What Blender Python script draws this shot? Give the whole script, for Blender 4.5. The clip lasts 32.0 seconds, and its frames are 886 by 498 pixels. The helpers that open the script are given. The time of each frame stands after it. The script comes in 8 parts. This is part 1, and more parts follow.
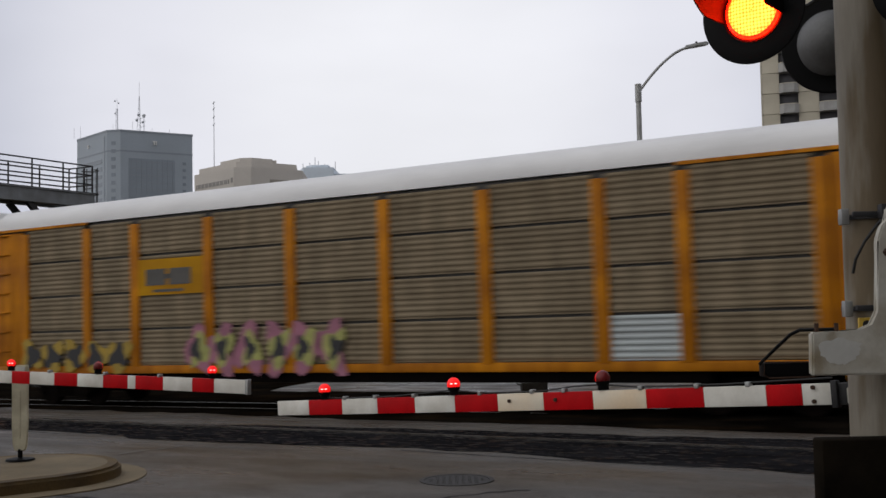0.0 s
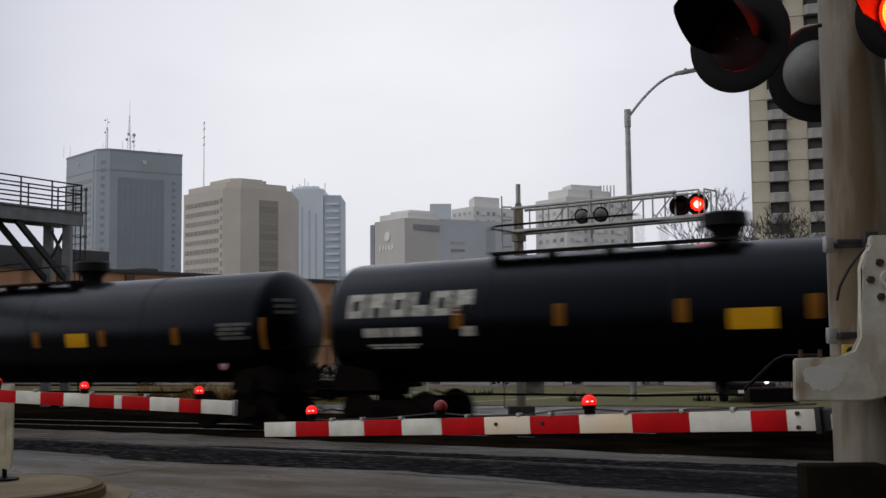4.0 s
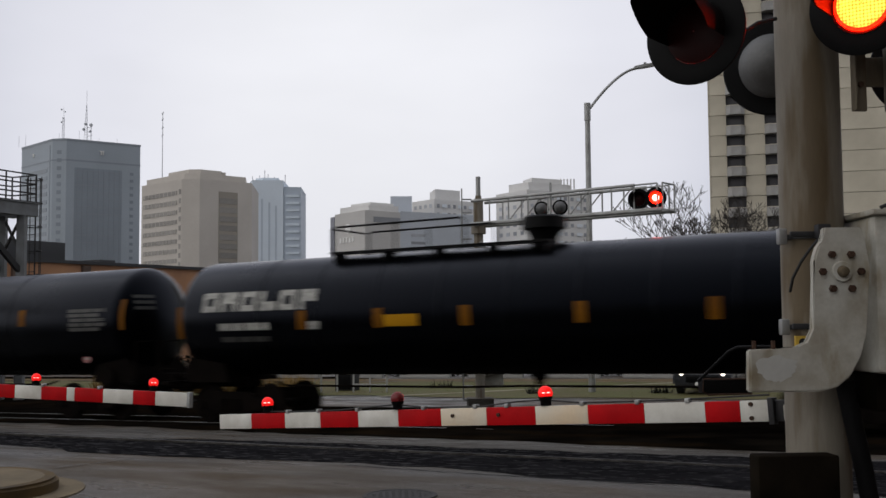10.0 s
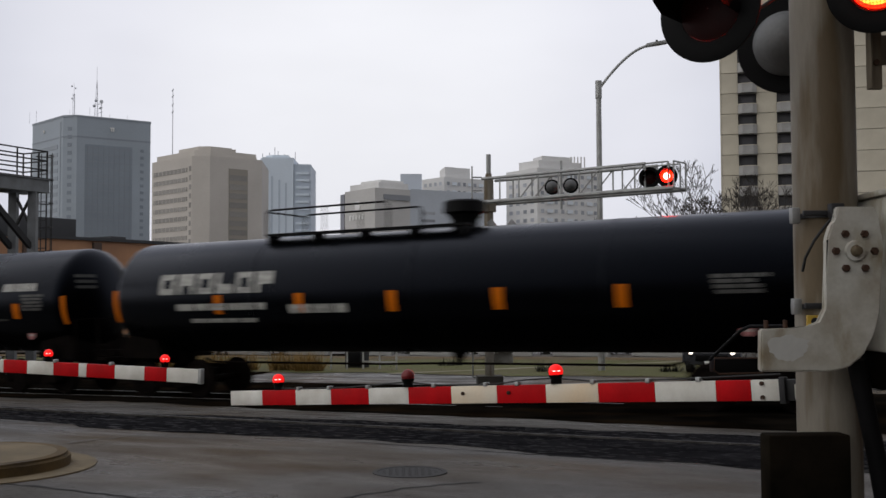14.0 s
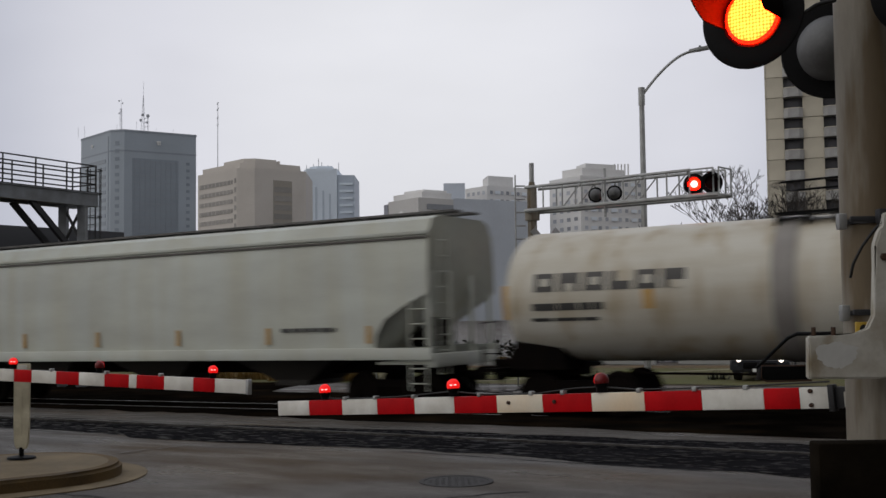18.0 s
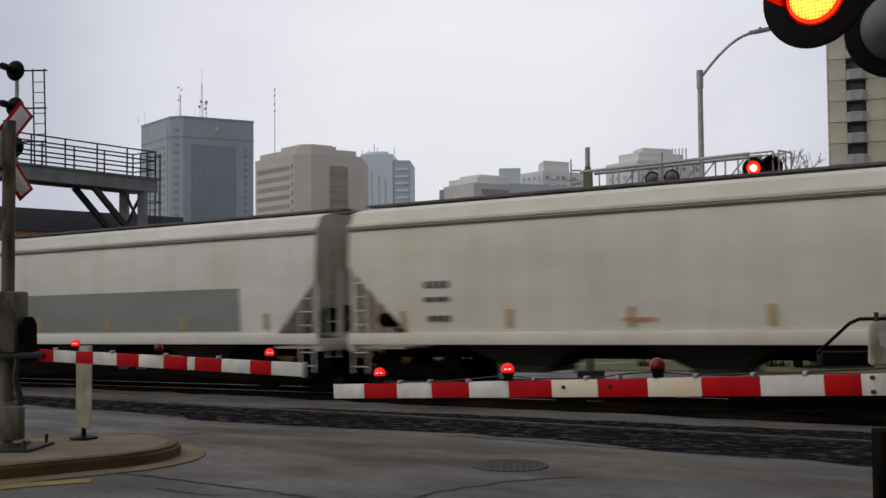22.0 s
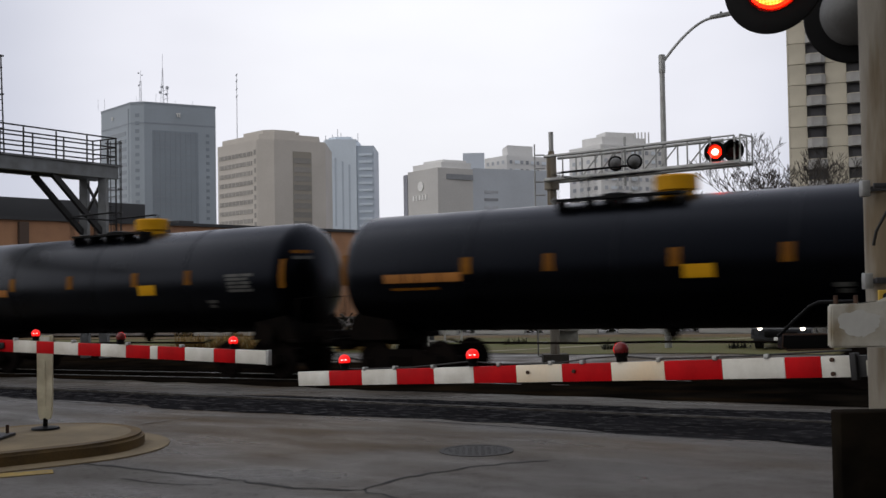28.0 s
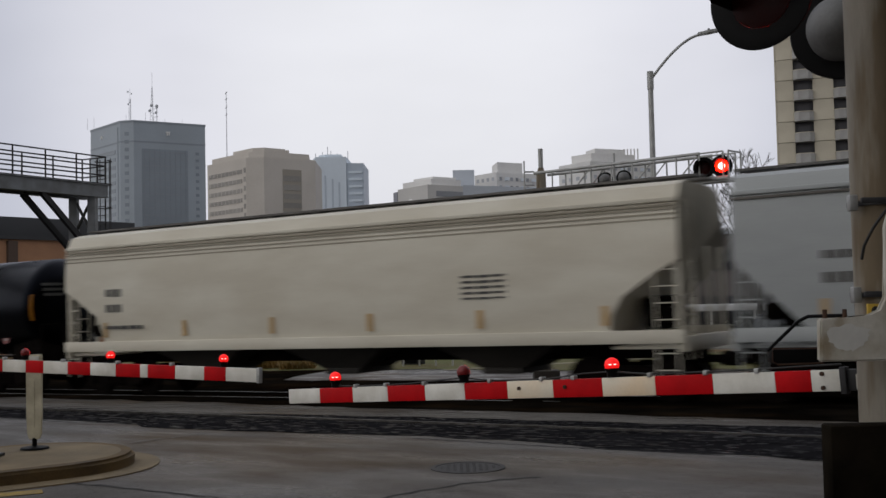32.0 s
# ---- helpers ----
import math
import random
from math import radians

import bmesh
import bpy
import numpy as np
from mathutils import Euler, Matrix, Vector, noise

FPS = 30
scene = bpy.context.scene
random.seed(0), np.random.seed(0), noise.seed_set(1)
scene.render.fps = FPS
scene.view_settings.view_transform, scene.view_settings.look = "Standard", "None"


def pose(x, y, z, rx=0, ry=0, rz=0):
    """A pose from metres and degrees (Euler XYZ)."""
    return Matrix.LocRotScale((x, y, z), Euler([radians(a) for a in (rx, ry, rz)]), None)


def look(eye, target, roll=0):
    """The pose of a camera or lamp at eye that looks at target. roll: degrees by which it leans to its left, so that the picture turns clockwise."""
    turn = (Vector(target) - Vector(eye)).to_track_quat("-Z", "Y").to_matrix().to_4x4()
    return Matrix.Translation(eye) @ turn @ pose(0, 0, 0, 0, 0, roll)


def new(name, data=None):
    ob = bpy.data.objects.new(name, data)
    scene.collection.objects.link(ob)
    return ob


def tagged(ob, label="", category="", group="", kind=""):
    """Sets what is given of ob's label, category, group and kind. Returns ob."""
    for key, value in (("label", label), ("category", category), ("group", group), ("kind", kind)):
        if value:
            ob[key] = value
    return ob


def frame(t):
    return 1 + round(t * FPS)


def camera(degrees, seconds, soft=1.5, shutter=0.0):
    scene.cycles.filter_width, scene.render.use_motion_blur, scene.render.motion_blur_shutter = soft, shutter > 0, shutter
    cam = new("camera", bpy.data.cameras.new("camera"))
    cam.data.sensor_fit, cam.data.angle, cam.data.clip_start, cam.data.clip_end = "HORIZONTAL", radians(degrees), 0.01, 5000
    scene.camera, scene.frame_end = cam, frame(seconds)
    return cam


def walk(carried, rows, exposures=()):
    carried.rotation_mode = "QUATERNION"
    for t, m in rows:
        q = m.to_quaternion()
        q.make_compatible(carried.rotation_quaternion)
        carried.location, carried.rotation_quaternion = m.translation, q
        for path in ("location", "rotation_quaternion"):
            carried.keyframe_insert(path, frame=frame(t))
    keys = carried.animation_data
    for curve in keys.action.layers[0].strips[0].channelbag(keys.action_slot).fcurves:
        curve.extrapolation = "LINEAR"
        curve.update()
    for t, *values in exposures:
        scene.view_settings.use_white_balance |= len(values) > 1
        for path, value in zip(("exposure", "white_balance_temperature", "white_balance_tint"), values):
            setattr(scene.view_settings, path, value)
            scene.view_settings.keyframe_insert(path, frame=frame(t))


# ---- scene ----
cam = camera(44.5, 32.0, soft=1.5, shutter=0.35)
PATH = [
    (0.0, pose(-0.016, 0.017, 1.655, 93.154, 1.087, 0.139)),
    (0.5, pose(-0.014, 0.010, 1.649, 93.506, 1.188, 0.243)),
    (1.0, pose(-0.003, -0.030, 1.656, 93.516, 1.115, -0.622)),
    (1.5, pose(-0.015, -0.003, 1.654, 93.723, 0.587, -1.170)),
    (2.0, pose(-0.013, 0.011, 1.647, 93.851, 0.359, -1.368)),
    (2.5, pose(-0.021, -0.006, 1.655, 94.106, 0.394, -0.930)),
    (3.0, pose(-0.015, -0.001, 1.652, 94.116, 0.239, -1.100)),
    (3.5, pose(-0.016, -0.005, 1.656, 94.342, 0.547, -0.461)),
    (5.5, pose(0.007, -0.070, 1.654, 94.318, 0.496, -0.648)),
    (6.0, pose(-0.007, -0.012, 1.653, 94.539, 1.040, -0.638)),
    (6.5, pose(-0.001, -0.008, 1.652, 94.622, 0.897, -1.443)),
    (7.0, pose(0.005, 0.000, 1.660, 94.475, 0.721, -2.528)),
    (7.5, pose(0.006, 0.008, 1.655, 94.567, 0.572, -3.276)),
    (8.0, pose(-0.004, -0.005, 1.656, 94.336, 0.531, -3.027)),
    (8.5, pose(-0.003, -0.011, 1.654, 94.337, 0.576, -3.149)),
    (9.0, pose(0.011, -0.003, 1.649, 94.117, 0.732, -2.970)),
    (9.5, pose(0.014, 0.010, 1.653, 94.061, 0.628, -2.818)),
    (10.0, pose(0.012, 0.007, 1.647, 93.932, 0.451, -2.576)),
    (10.5, pose(-0.003, -0.008, 1.651, 93.436, 0.539, -2.977)),
    (11.0, pose(0.010, 0.018, 1.649, 93.279, 0.658, -1.923)),
    (11.5, pose(0.008, -0.004, 1.646, 93.267, 0.745, -1.415)),
    (12.0, pose(0.018, 0.016, 1.645, 93.179, 0.604, -1.365)),
    (12.5, pose(-0.001, -0.005, 1.653, 92.919, 0.584, -1.187)),
    (13.0, pose(0.009, 0.013, 1.644, 92.786, 0.198, -1.447)),
    (13.5, pose(0.007, 0.018, 1.647, 92.748, 0.354, -1.928)),
    (15.5, pose(-0.001, 0.003, 1.649, 93.073, -0.247, -2.389)),
    (16.0, pose(0.003, 0.009, 1.648, 93.289, 0.209, -1.330)),
    (16.5, pose(-0.002, -0.006, 1.650, 93.480, 0.708, 0.246)),
    (17.0, pose(0.015, 0.007, 1.641, 93.553, 0.293, -0.473)),
    (17.5, pose(0.003, -0.016, 1.650, 93.587, 0.480, -0.372)),
    (18.0, pose(0.001, -0.016, 1.651, 93.263, 0.679, 0.267)),
    (18.5, pose(0.001, -0.014, 1.647, 93.115, 0.664, 0.539)),
    (19.0, pose(-0.007, -0.030, 1.656, 93.313, 0.900, 0.765)),
    (19.5, pose(-0.008, -0.023, 1.654, 92.541, 0.617, 1.375)),
    (20.0, pose(-0.008, -0.007, 1.661, 92.523, 0.560, 1.158)),
    (20.5, pose(-0.015, -0.012, 1.652, 92.537, 0.211, 1.166)),
    (21.0, pose(-0.023, -0.015, 1.639, 92.253, -0.191, 3.131)),
    (21.5, pose(-0.001, -0.006, 1.652, 92.804, 0.414, 3.505)),
    (22.0, pose(0.006, 0.003, 1.642, 92.509, 0.482, 3.190)),
    (22.5, pose(-0.002, -0.001, 1.651, 92.431, 0.951, 2.623)),
    (23.0, pose(-0.004, -0.012, 1.650, 92.511, 0.821, 2.845)),
    (23.5, pose(-0.010, -0.018, 1.652, 92.412, 0.962, 3.224)),
    (24.0, pose(-0.005, -0.020, 1.648, 92.167, 0.842, 3.030)),
    (24.5, pose(-0.003, -0.008, 1.646, 91.886, 1.073, 2.544)),
    (25.0, pose(-0.004, -0.011, 1.654, 91.984, 1.131, 2.162)),
    (25.5, pose(0.002, -0.013, 1.648, 92.072, 1.142, 2.568)),
    (27.5, pose(0.002, -0.003, 1.649, 91.772, 1.263, 1.133)),
    (28.0, pose(0.010, 0.012, 1.651, 91.697, 0.972, 1.330)),
    (28.5, pose(0.010, 0.018, 1.649, 91.622, 0.786, 1.843)),
    (29.0, pose(0.004, 0.012, 1.641, 90.871, 0.813, 2.518)),
    (29.5, pose(0.005, 0.010, 1.663, 91.779, 0.674, 1.564)),
    (30.0, pose(-0.001, 0.007, 1.643, 92.163, 0.442, 0.708)),
    (30.5, pose(0.010, 0.008, 1.645, 92.075, 0.771, 0.593)),
    (31.0, pose(0.008, 0.007, 1.650, 92.297, 0.738, 0.040)),
    (31.5, pose(-0.001, -0.008, 1.652, 92.472, 0.848, 0.474)),
    (32.0, pose(0.010, 0.002, 1.647, 92.589, 1.289, 0.831)),
]
walk(cam, PATH, [(0.0, -0.05), (2.0, -0.1), (4.0, -0.05), (8.0, -0.08), (13.0, 0.0), (15.5, -0.08), (18.5, -0.2), (21.0, -0.08), (24.0, -0.18), (25.0, 0.08), (25.5, 0.1), (28.0, 0.1), (31.0, 0.08), (32.0, -0.12)])


# ------------------------------------------------------------------ light
world = bpy.data.worlds.new("overcast")
scene.world = world
world.use_nodes = True
wn, wl = world.node_tree.nodes, world.node_tree.links
wn.clear()
w_out = wn.new("ShaderNodeOutputWorld")
w_bg = wn.new("ShaderNodeBackground")
w_sky = wn.new("ShaderNodeTexSky")
w_sky.sky_type, w_sky.sun_disc = "NISHITA", False
w_sky.sun_elevation, w_sky.sun_rotation = radians(27.5), radians(249.7)
w_sky.air_density, w_sky.dust_density = 1.0, 4.0
w_dim = wn.new("ShaderNodeMix")
w_dim.data_type, w_dim.blend_type = "RGBA", "MULTIPLY"
w_dim.inputs["Factor"].default_value = 1.0
w_dim.inputs["B"].default_value = (0.06, 0.06, 0.06, 1)
w_co = wn.new("ShaderNodeTexCoord")
# a broad pale glow low over the tracks, fading to bluish grey cloud
w_dot = wn.new("ShaderNodeVectorMath")
w_dot.operation = "DOT_PRODUCT"
w_dot.inputs[1].default_value = (-0.03, 0.974, 0.225)
w_glow = wn.new("ShaderNodeValToRGB")
w_glow.color_ramp.interpolation = "EASE"
els = w_glow.color_ramp.elements
els[0].position, els[0].color = 0.0, (0.50, 0.50, 0.52, 1)
els[1].position, els[1].color = 1.0, (0.945, 0.95, 1.0, 1)
for at, c in ((0.80, (0.55, 0.565, 0.64, 1)), (0.92, (0.60, 0.62, 0.72, 1)), (0.972, (0.85, 0.855, 0.93, 1))):
    e = els.new(at)
    e.color = c
w_map = wn.new("ShaderNodeMapping")
w_map.inputs["Scale"].default_value = (1.0, 1.0, 2.6)
w_noise = wn.new("ShaderNodeTexNoise")
w_noise.inputs["Scale"].default_value = 2.6
w_noise.inputs["Detail"].default_value = 4.0
w_ramp = wn.new("ShaderNodeMapRange")
w_ramp.inputs["From Min"].default_value, w_ramp.inputs["From Max"].default_value = 0.3, 0.7
w_ramp.inputs["To Min"].default_value, w_ramp.inputs["To Max"].default_value = 0.94, 1.05
w_cloud = wn.new("ShaderNodeMix")
w_cloud.data_type, w_cloud.blend_type = "RGBA", "MULTIPLY"
w_cloud.inputs["Factor"].default_value = 1.0
w_mix = wn.new("ShaderNodeMix")
w_mix.data_type = "RGBA"
w_mix.inputs["Factor"].default_value = 0.93
w_bg.inputs["Strength"].default_value = 1.0
wl.new(w_co.outputs["Generated"], w_dot.inputs[0])
wl.new(w_dot.outputs["Value"], w_glow.inputs["Fac"])
wl.new(w_co.outputs["Generated"], w_map.inputs["Vector"])
wl.new(w_map.outputs["Vector"], w_noise.inputs["Vector"])
wl.new(w_noise.outputs["Fac"], w_ramp.inputs["Value"])
wl.new(w_glow.outputs["Color"], w_cloud.inputs["A"])
wl.new(w_ramp.outputs["Result"], w_cloud.inputs["B"])
wl.new(w_sky.outputs["Color"], w_dim.inputs["A"])
wl.new(w_dim.outputs["Result"], w_mix.inputs["A"])
wl.new(w_cloud.outputs["Result"], w_mix.inputs["B"])
wl.new(w_mix.outputs["Result"], w_bg.inputs["Color"])
wl.new(w_bg.outputs["Background"], w_out.inputs["Surface"])

sun = new("sun", bpy.data.lights.new("sun", "SUN"))
sun.data.energy, sun.data.angle, sun.data.color = 0.9, radians(110), (1.0, 0.98, 0.95)
sun.matrix_world = look((-27, -10, 15), (0, 0, 0))

# ------------------------------------------------------------------ plan
# n runs square to the tracks, away from the camera; s runs along them, to the right
TURN = -30.0
NX, NY = math.sin(radians(30)), math.cos(radians(30))
AX, AY = math.cos(radians(30)), -math.sin(radians(30))
GRADE = 0.016
RAIL_N = 22.1


def clamp(v, a, b):
    return max(a, min(b, v))


def lift(v, pts):
    for (a, p), (b, q) in zip(pts, pts[1:]):
        if v <= b:
            return p if v <= a else p + (q - p) * (v - a) / (b - a)
    return pts[-1][1]


def ground_z(n, s):
    return lift(n, ((9.5, 0.0), (19.5, -0.62))) + GRADE * clamp(s + 8, -60, 30) * clamp((n - 8) / 10, 0, 1)


def ns(n, s):
    return n * NX + s * AX, n * NY + s * AY


def to_ns(x, y):
    return x * NX + y * NY, x * AX + y * AY


def gz(x, y):
    return ground_z(*to_ns(x, y))


def rail_z(s):
    return -0.60 + GRADE * (s + 8)


# ------------------------------------------------------------------ materials
def mat(name, color, rough=0.6, metal=0.0, vary=0.25, scale=4.0, fine=60.0, bump=0.15, dirt=None, dirt_amount=0.5, stretch=(1, 1, 1), emit=None, power=0.0, per_object=0.0, coat=0.0):
    m = bpy.data.materials.new(name)
    m.use_nodes = True
    n, l = m.node_tree.nodes, m.node_tree.links
    b = n["Principled BSDF"]
    b.inputs["Metallic"].default_value = metal
    b.inputs["Coat Weight"].default_value = coat
    co, mp = n.new("ShaderNodeTexCoord"), n.new("ShaderNodeMapping")
    mp.inputs["Scale"].default_value = stretch
    l.new(co.outputs["Object"], mp.inputs["Vector"])
    big, small = n.new("ShaderNodeTexNoise"), n.new("ShaderNodeTexNoise")
    big.inputs["Scale"].default_value, big.inputs["Detail"].default_value = scale, 5
    small.inputs["Scale"].default_value, small.inputs["Detail"].default_value = fine, 3
    l.new(mp.outputs["Vector"], big.inputs["Vector"])
    l.new(mp.outputs["Vector"], small.inputs["Vector"])
    ramp = n.new("ShaderNodeValToRGB")
    dark = dirt or [c * (1 - vary) for c in color]
    ramp.color_ramp.elements[0].position, ramp.color_ramp.elements[0].color = 0.5 - 0.3 * dirt_amount, (*dark, 1)
    ramp.color_ramp.elements[1].position, ramp.color_ramp.elements[1].color = 0.72, (*color, 1)
    l.new(big.outputs["Fac"], ramp.inputs["Fac"])
    grain = n.new("ShaderNodeMix")
    grain.data_type, grain.blend_type = "RGBA", "MULTIPLY"
    g = n.new("ShaderNodeMapRange")
    g.inputs["To Min"].default_value, g.inputs["To Max"].default_value = 1 - vary * 0.7, 1 + vary * 0.5
    l.new(small.outputs["Fac"], g.inputs["Value"])
    grain.inputs["Factor"].default_value = 1.0
    l.new(ramp.outputs["Color"], grain.inputs["A"])
    l.new(g.outputs["Result"], grain.inputs["B"])
    out = grain.outputs["Result"]
    if per_object:
        info, pr, pm = n.new("ShaderNodeObjectInfo"), n.new("ShaderNodeMapRange"), n.new("ShaderNodeMix")
        pr.inputs["To Min"].default_value, pr.inputs["To Max"].default_value = 1 - per_object, 1 + per_object
        l.new(info.outputs["Random"], pr.inputs["Value"])
        pm.data_type, pm.blend_type = "RGBA", "MULTIPLY"
        pm.inputs["Factor"].default_value = 1.0
        l.new(out, pm.inputs["A"])
        l.new(pr.outputs["Result"], pm.inputs["B"])
        out = pm.outputs["Result"]
    l.new(out, b.inputs["Base Color"])
    rr = n.new("ShaderNodeMapRange")
    rr.inputs["To Min"].default_value, rr.inputs["To Max"].default_value = clamp(rough - 0.12, 0.03, 1), clamp(rough + 0.12, 0.05, 1)
    l.new(big.outputs["Fac"], rr.inputs["Value"])
    l.new(rr.outputs["Result"], b.inputs["Roughness"])
    if bump:
        bp = n.new("ShaderNodeBump")
        bp.inputs["Strength"].default_value, bp.inputs["Distance"].default_value = bump, 0.01
        l.new(small.outputs["Fac"], bp.inputs["Height"])
        l.new(bp.outputs["Normal"], b.inputs["Normal"])
    if emit:
        b.inputs["Emission Color"].default_value = (*emit, 1)
        b.inputs["Emission Strength"].default_value = power
    return m


def wet_asphalt():
    """Damp worn asphalt: pale grey where dry, brown stains, darker wheel tracks and shining wet places."""
    m = mat("asphalt", (0.153, 0.146, 0.137), 0.55, 0, 0.45, 0.5, 110, 0.7, dirt=(0.102, 0.097, 0.092), dirt_amount=0.8)
    n, l = m.node_tree.nodes, m.node_tree.links
    b = n["Principled BSDF"]
    b.inputs["Specular IOR Level"].default_value = 0.08
    co = n.new("ShaderNodeTexCoord")

    def field(scale, stretch, detail, turn=30):
        mp = n.new("ShaderNodeMapping")
        mp.vector_type = "TEXTURE"
        mp.inputs["Rotation"].default_value = (0, 0, radians(-turn))
        mp.inputs["Scale"].default_value = [1 / q for q in stretch]
        t = n.new("ShaderNodeTexNoise")
        t.inputs["Scale"].default_value, t.inputs["Detail"].default_value = scale, detail
        l.new(co.outputs["Object"], mp.inputs["Vector"])
        l.new(mp.outputs["Vector"], t.inputs["Vector"])
        return t.outputs["Fac"]

    def tint(src, fac, lo, hi, color):
        r = n.new("ShaderNodeMapRange")
        r.inputs["From Min"].default_value, r.inputs["From Max"].default_value = lo, hi
        l.new(fac, r.inputs["Value"])
        x = n.new("ShaderNodeMix")
        x.data_type, x.blend_type = "RGBA", "MULTIPLY"
        l.new(r.outputs["Result"], x.inputs["Factor"])
        l.new(src, x.inputs["A"])
        x.inputs["B"].default_value = (*color, 1)
        return x.outputs["Result"]
    src = b.inputs["Base Color"].links[0].from_socket
    src = tint(src, field(0.22, (0.7, 1.2, 1), 4), 0.47, 0.60, (0.80, 0.64, 0.46))
    src = tint(src, field(0.45, (0.8, 1.0, 1), 5), 0.50, 0.70, (0.66, 0.61, 0.57))
    src = tint(src, field(5.0, (1, 1, 1), 10, 0), 0.52, 0.74, (0.78, 0.76, 0.74))
    src = tint(src, field(14.0, (1, 1, 1), 6, 0), 0.58, 0.68, (0.60, 0.58, 0.57))
    l.new(src, b.inputs["Base Color"])
    wet = field(1.4, (0.4, 0.9, 1), 6)
    r = n.new("ShaderNodeMapRange")
    r.inputs["From Min"].default_value, r.inputs["From Max"].default_value = 0.36, 0.66
    r.inputs["To Min"].default_value, r.inputs["To Max"].default_value = 0.26, 0.75
    l.new(wet, r.inputs["Value"])
    l.new(r.outputs["Result"], b.inputs["Roughness"])
    return m


def mottle(m, scale, stretch, lo, hi, color, detail=6, turn=30):
    """Multiplies the base colour by a tint in blotches or streaks."""
    n, l = m.node_tree.nodes, m.node_tree.links
    b = n["Principled BSDF"]
    co, mp, t = n.new("ShaderNodeTexCoord"), n.new("ShaderNodeMapping"), n.new("ShaderNodeTexNoise")
    mp.vector_type = "TEXTURE"
    mp.inputs["Rotation"].default_value = (0, 0, radians(-turn))
    mp.inputs["Scale"].default_value = [1 / q for q in stretch]
    t.inputs["Scale"].default_value, t.inputs["Detail"].default_value = scale, detail
    r, x = n.new("ShaderNodeMapRange"), n.new("ShaderNodeMix")
    r.inputs["From Min"].default_value, r.inputs["From Max"].default_value = lo, hi
    x.data_type, x.blend_type = "RGBA", "MULTIPLY"
    x.inputs["B"].default_value = (*color, 1)
    src = b.inputs["Base Color"].links[0].from_socket
    l.new(co.outputs["Object"], mp.inputs["Vector"])
    l.new(mp.outputs["Vector"], t.inputs["Vector"])
    l.new(t.outputs["Fac"], r.inputs["Value"])
    l.new(r.outputs["Result"], x.inputs["Factor"])
    l.new(src, x.inputs["A"])
    l.new(x.outputs["Result"], b.inputs["Base Color"])


M = {}
M["asphalt"] = wet_asphalt()
M["patch"] = mat("dark_asphalt_patch", (0.023, 0.0225, 0.0245), 0.40, 0, 0.35, 1.5, 24, 0.35, dirt=(0.013, 0.0128, 0.014), dirt_amount=0.35)
n_map = M["patch"].node_tree.nodes["Mapping"]
n_map.vector_type = "TEXTURE"
n_map.inputs["Rotation"].default_value = (0, 0, radians(-30))
n_map.inputs["Scale"].default_value = (1.3, 1.0, 1)


def wet_spots(m, scale, stretch, lo, hi, gloss, rough):
    """Shining wet spots on an otherwise dull surface."""
    n, l = m.node_tree.nodes, m.node_tree.links
    co, mp, t, r = n.new("ShaderNodeTexCoord"), n.new("ShaderNodeMapping"), n.new("ShaderNodeTexNoise"), n.new("ShaderNodeMapRange")
    mp.vector_type = "TEXTURE"
    mp.inputs["Rotation"].default_value = (0, 0, radians(-30))
    mp.inputs["Scale"].default_value = [1 / q for q in stretch]
    t.inputs["Scale"].default_value, t.inputs["Detail"].default_value = scale, 8
    r.inputs["From Min"].default_value, r.inputs["From Max"].default_value = lo, hi
    r.inputs["To Max"].default_value = gloss
    l.new(co.outputs["Object"], mp.inputs["Vector"])
    l.new(mp.outputs["Vector"], t.inputs["Vector"])
    l.new(t.outputs["Fac"], r.inputs["Value"])
    l.new(r.outputs["Result"], n["Principled BSDF"].inputs["Specular IOR Level"])
    for k in n["Principled BSDF"].inputs["Roughness"].links[:]:
        l.remove(k)
    n["Principled BSDF"].inputs["Roughness"].default_value = rough


wet_spots(M["patch"], 5.0, (0.9, 1.0, 1), 0.56, 0.80, 0.07, 0.32)
mottle(M["patch"], 0.9, (0.6, 1.3, 1), 0.40, 0.66, (0.66, 0.66, 0.68))
mottle(M["patch"], 6.0, (0.8, 1.0, 1), 0.44, 0.80, (1.35, 1.35, 1.4))
# brown track bed, darkened in colour for the shade under the train
M["bed"] = mat("shaded_track_bed", (0.0135, 0.011, 0.0085), 0.6, 0, 0.7, 0.9, 40, 0.8, dirt=(0.0035, 0.003, 0.0025), dirt_amount=0.5)
M["bed"].node_tree.nodes["Principled BSDF"].inputs["Specular IOR Level"].default_value = 0.0
mottle(M["bed"], 0.8, (0.4, 1.3, 1), 0.50, 0.62, (1.6, 1.3, 1.0))
M["crack"] = mat("crack_black", (0.009, 0.008, 0.0075), 0.8, 0, 0.4, 6, 60, 0.4)
M["joint"] = mat("pale_joint", (0.17, 0.16, 0.145), 0.8, 0, 0.4, 6, 60, 0.3, dirt=(0.10, 0.094, 0.085))
M["concrete"] = mat("kerb_concrete", (0.165, 0.102, 0.028), 0.85, 0, 0.4, 1.8, 45, 0.5, dirt=(0.042, 0.025, 0.007), dirt_amount=0.9)
M["grass"] = mat("winter_grass", (0.085, 0.098, 0.012), 0.9, 0, 0.6, 0.5, 25, 0.8, dirt=(0.10, 0.074, 0.020), dirt_amount=0.8)
M["rail"] = mat("rail_steel", (0.13, 0.125, 0.12), 0.4, 0.5, 0.3, 5, 40, 0.1, dirt=(0.035, 0.030, 0.027))
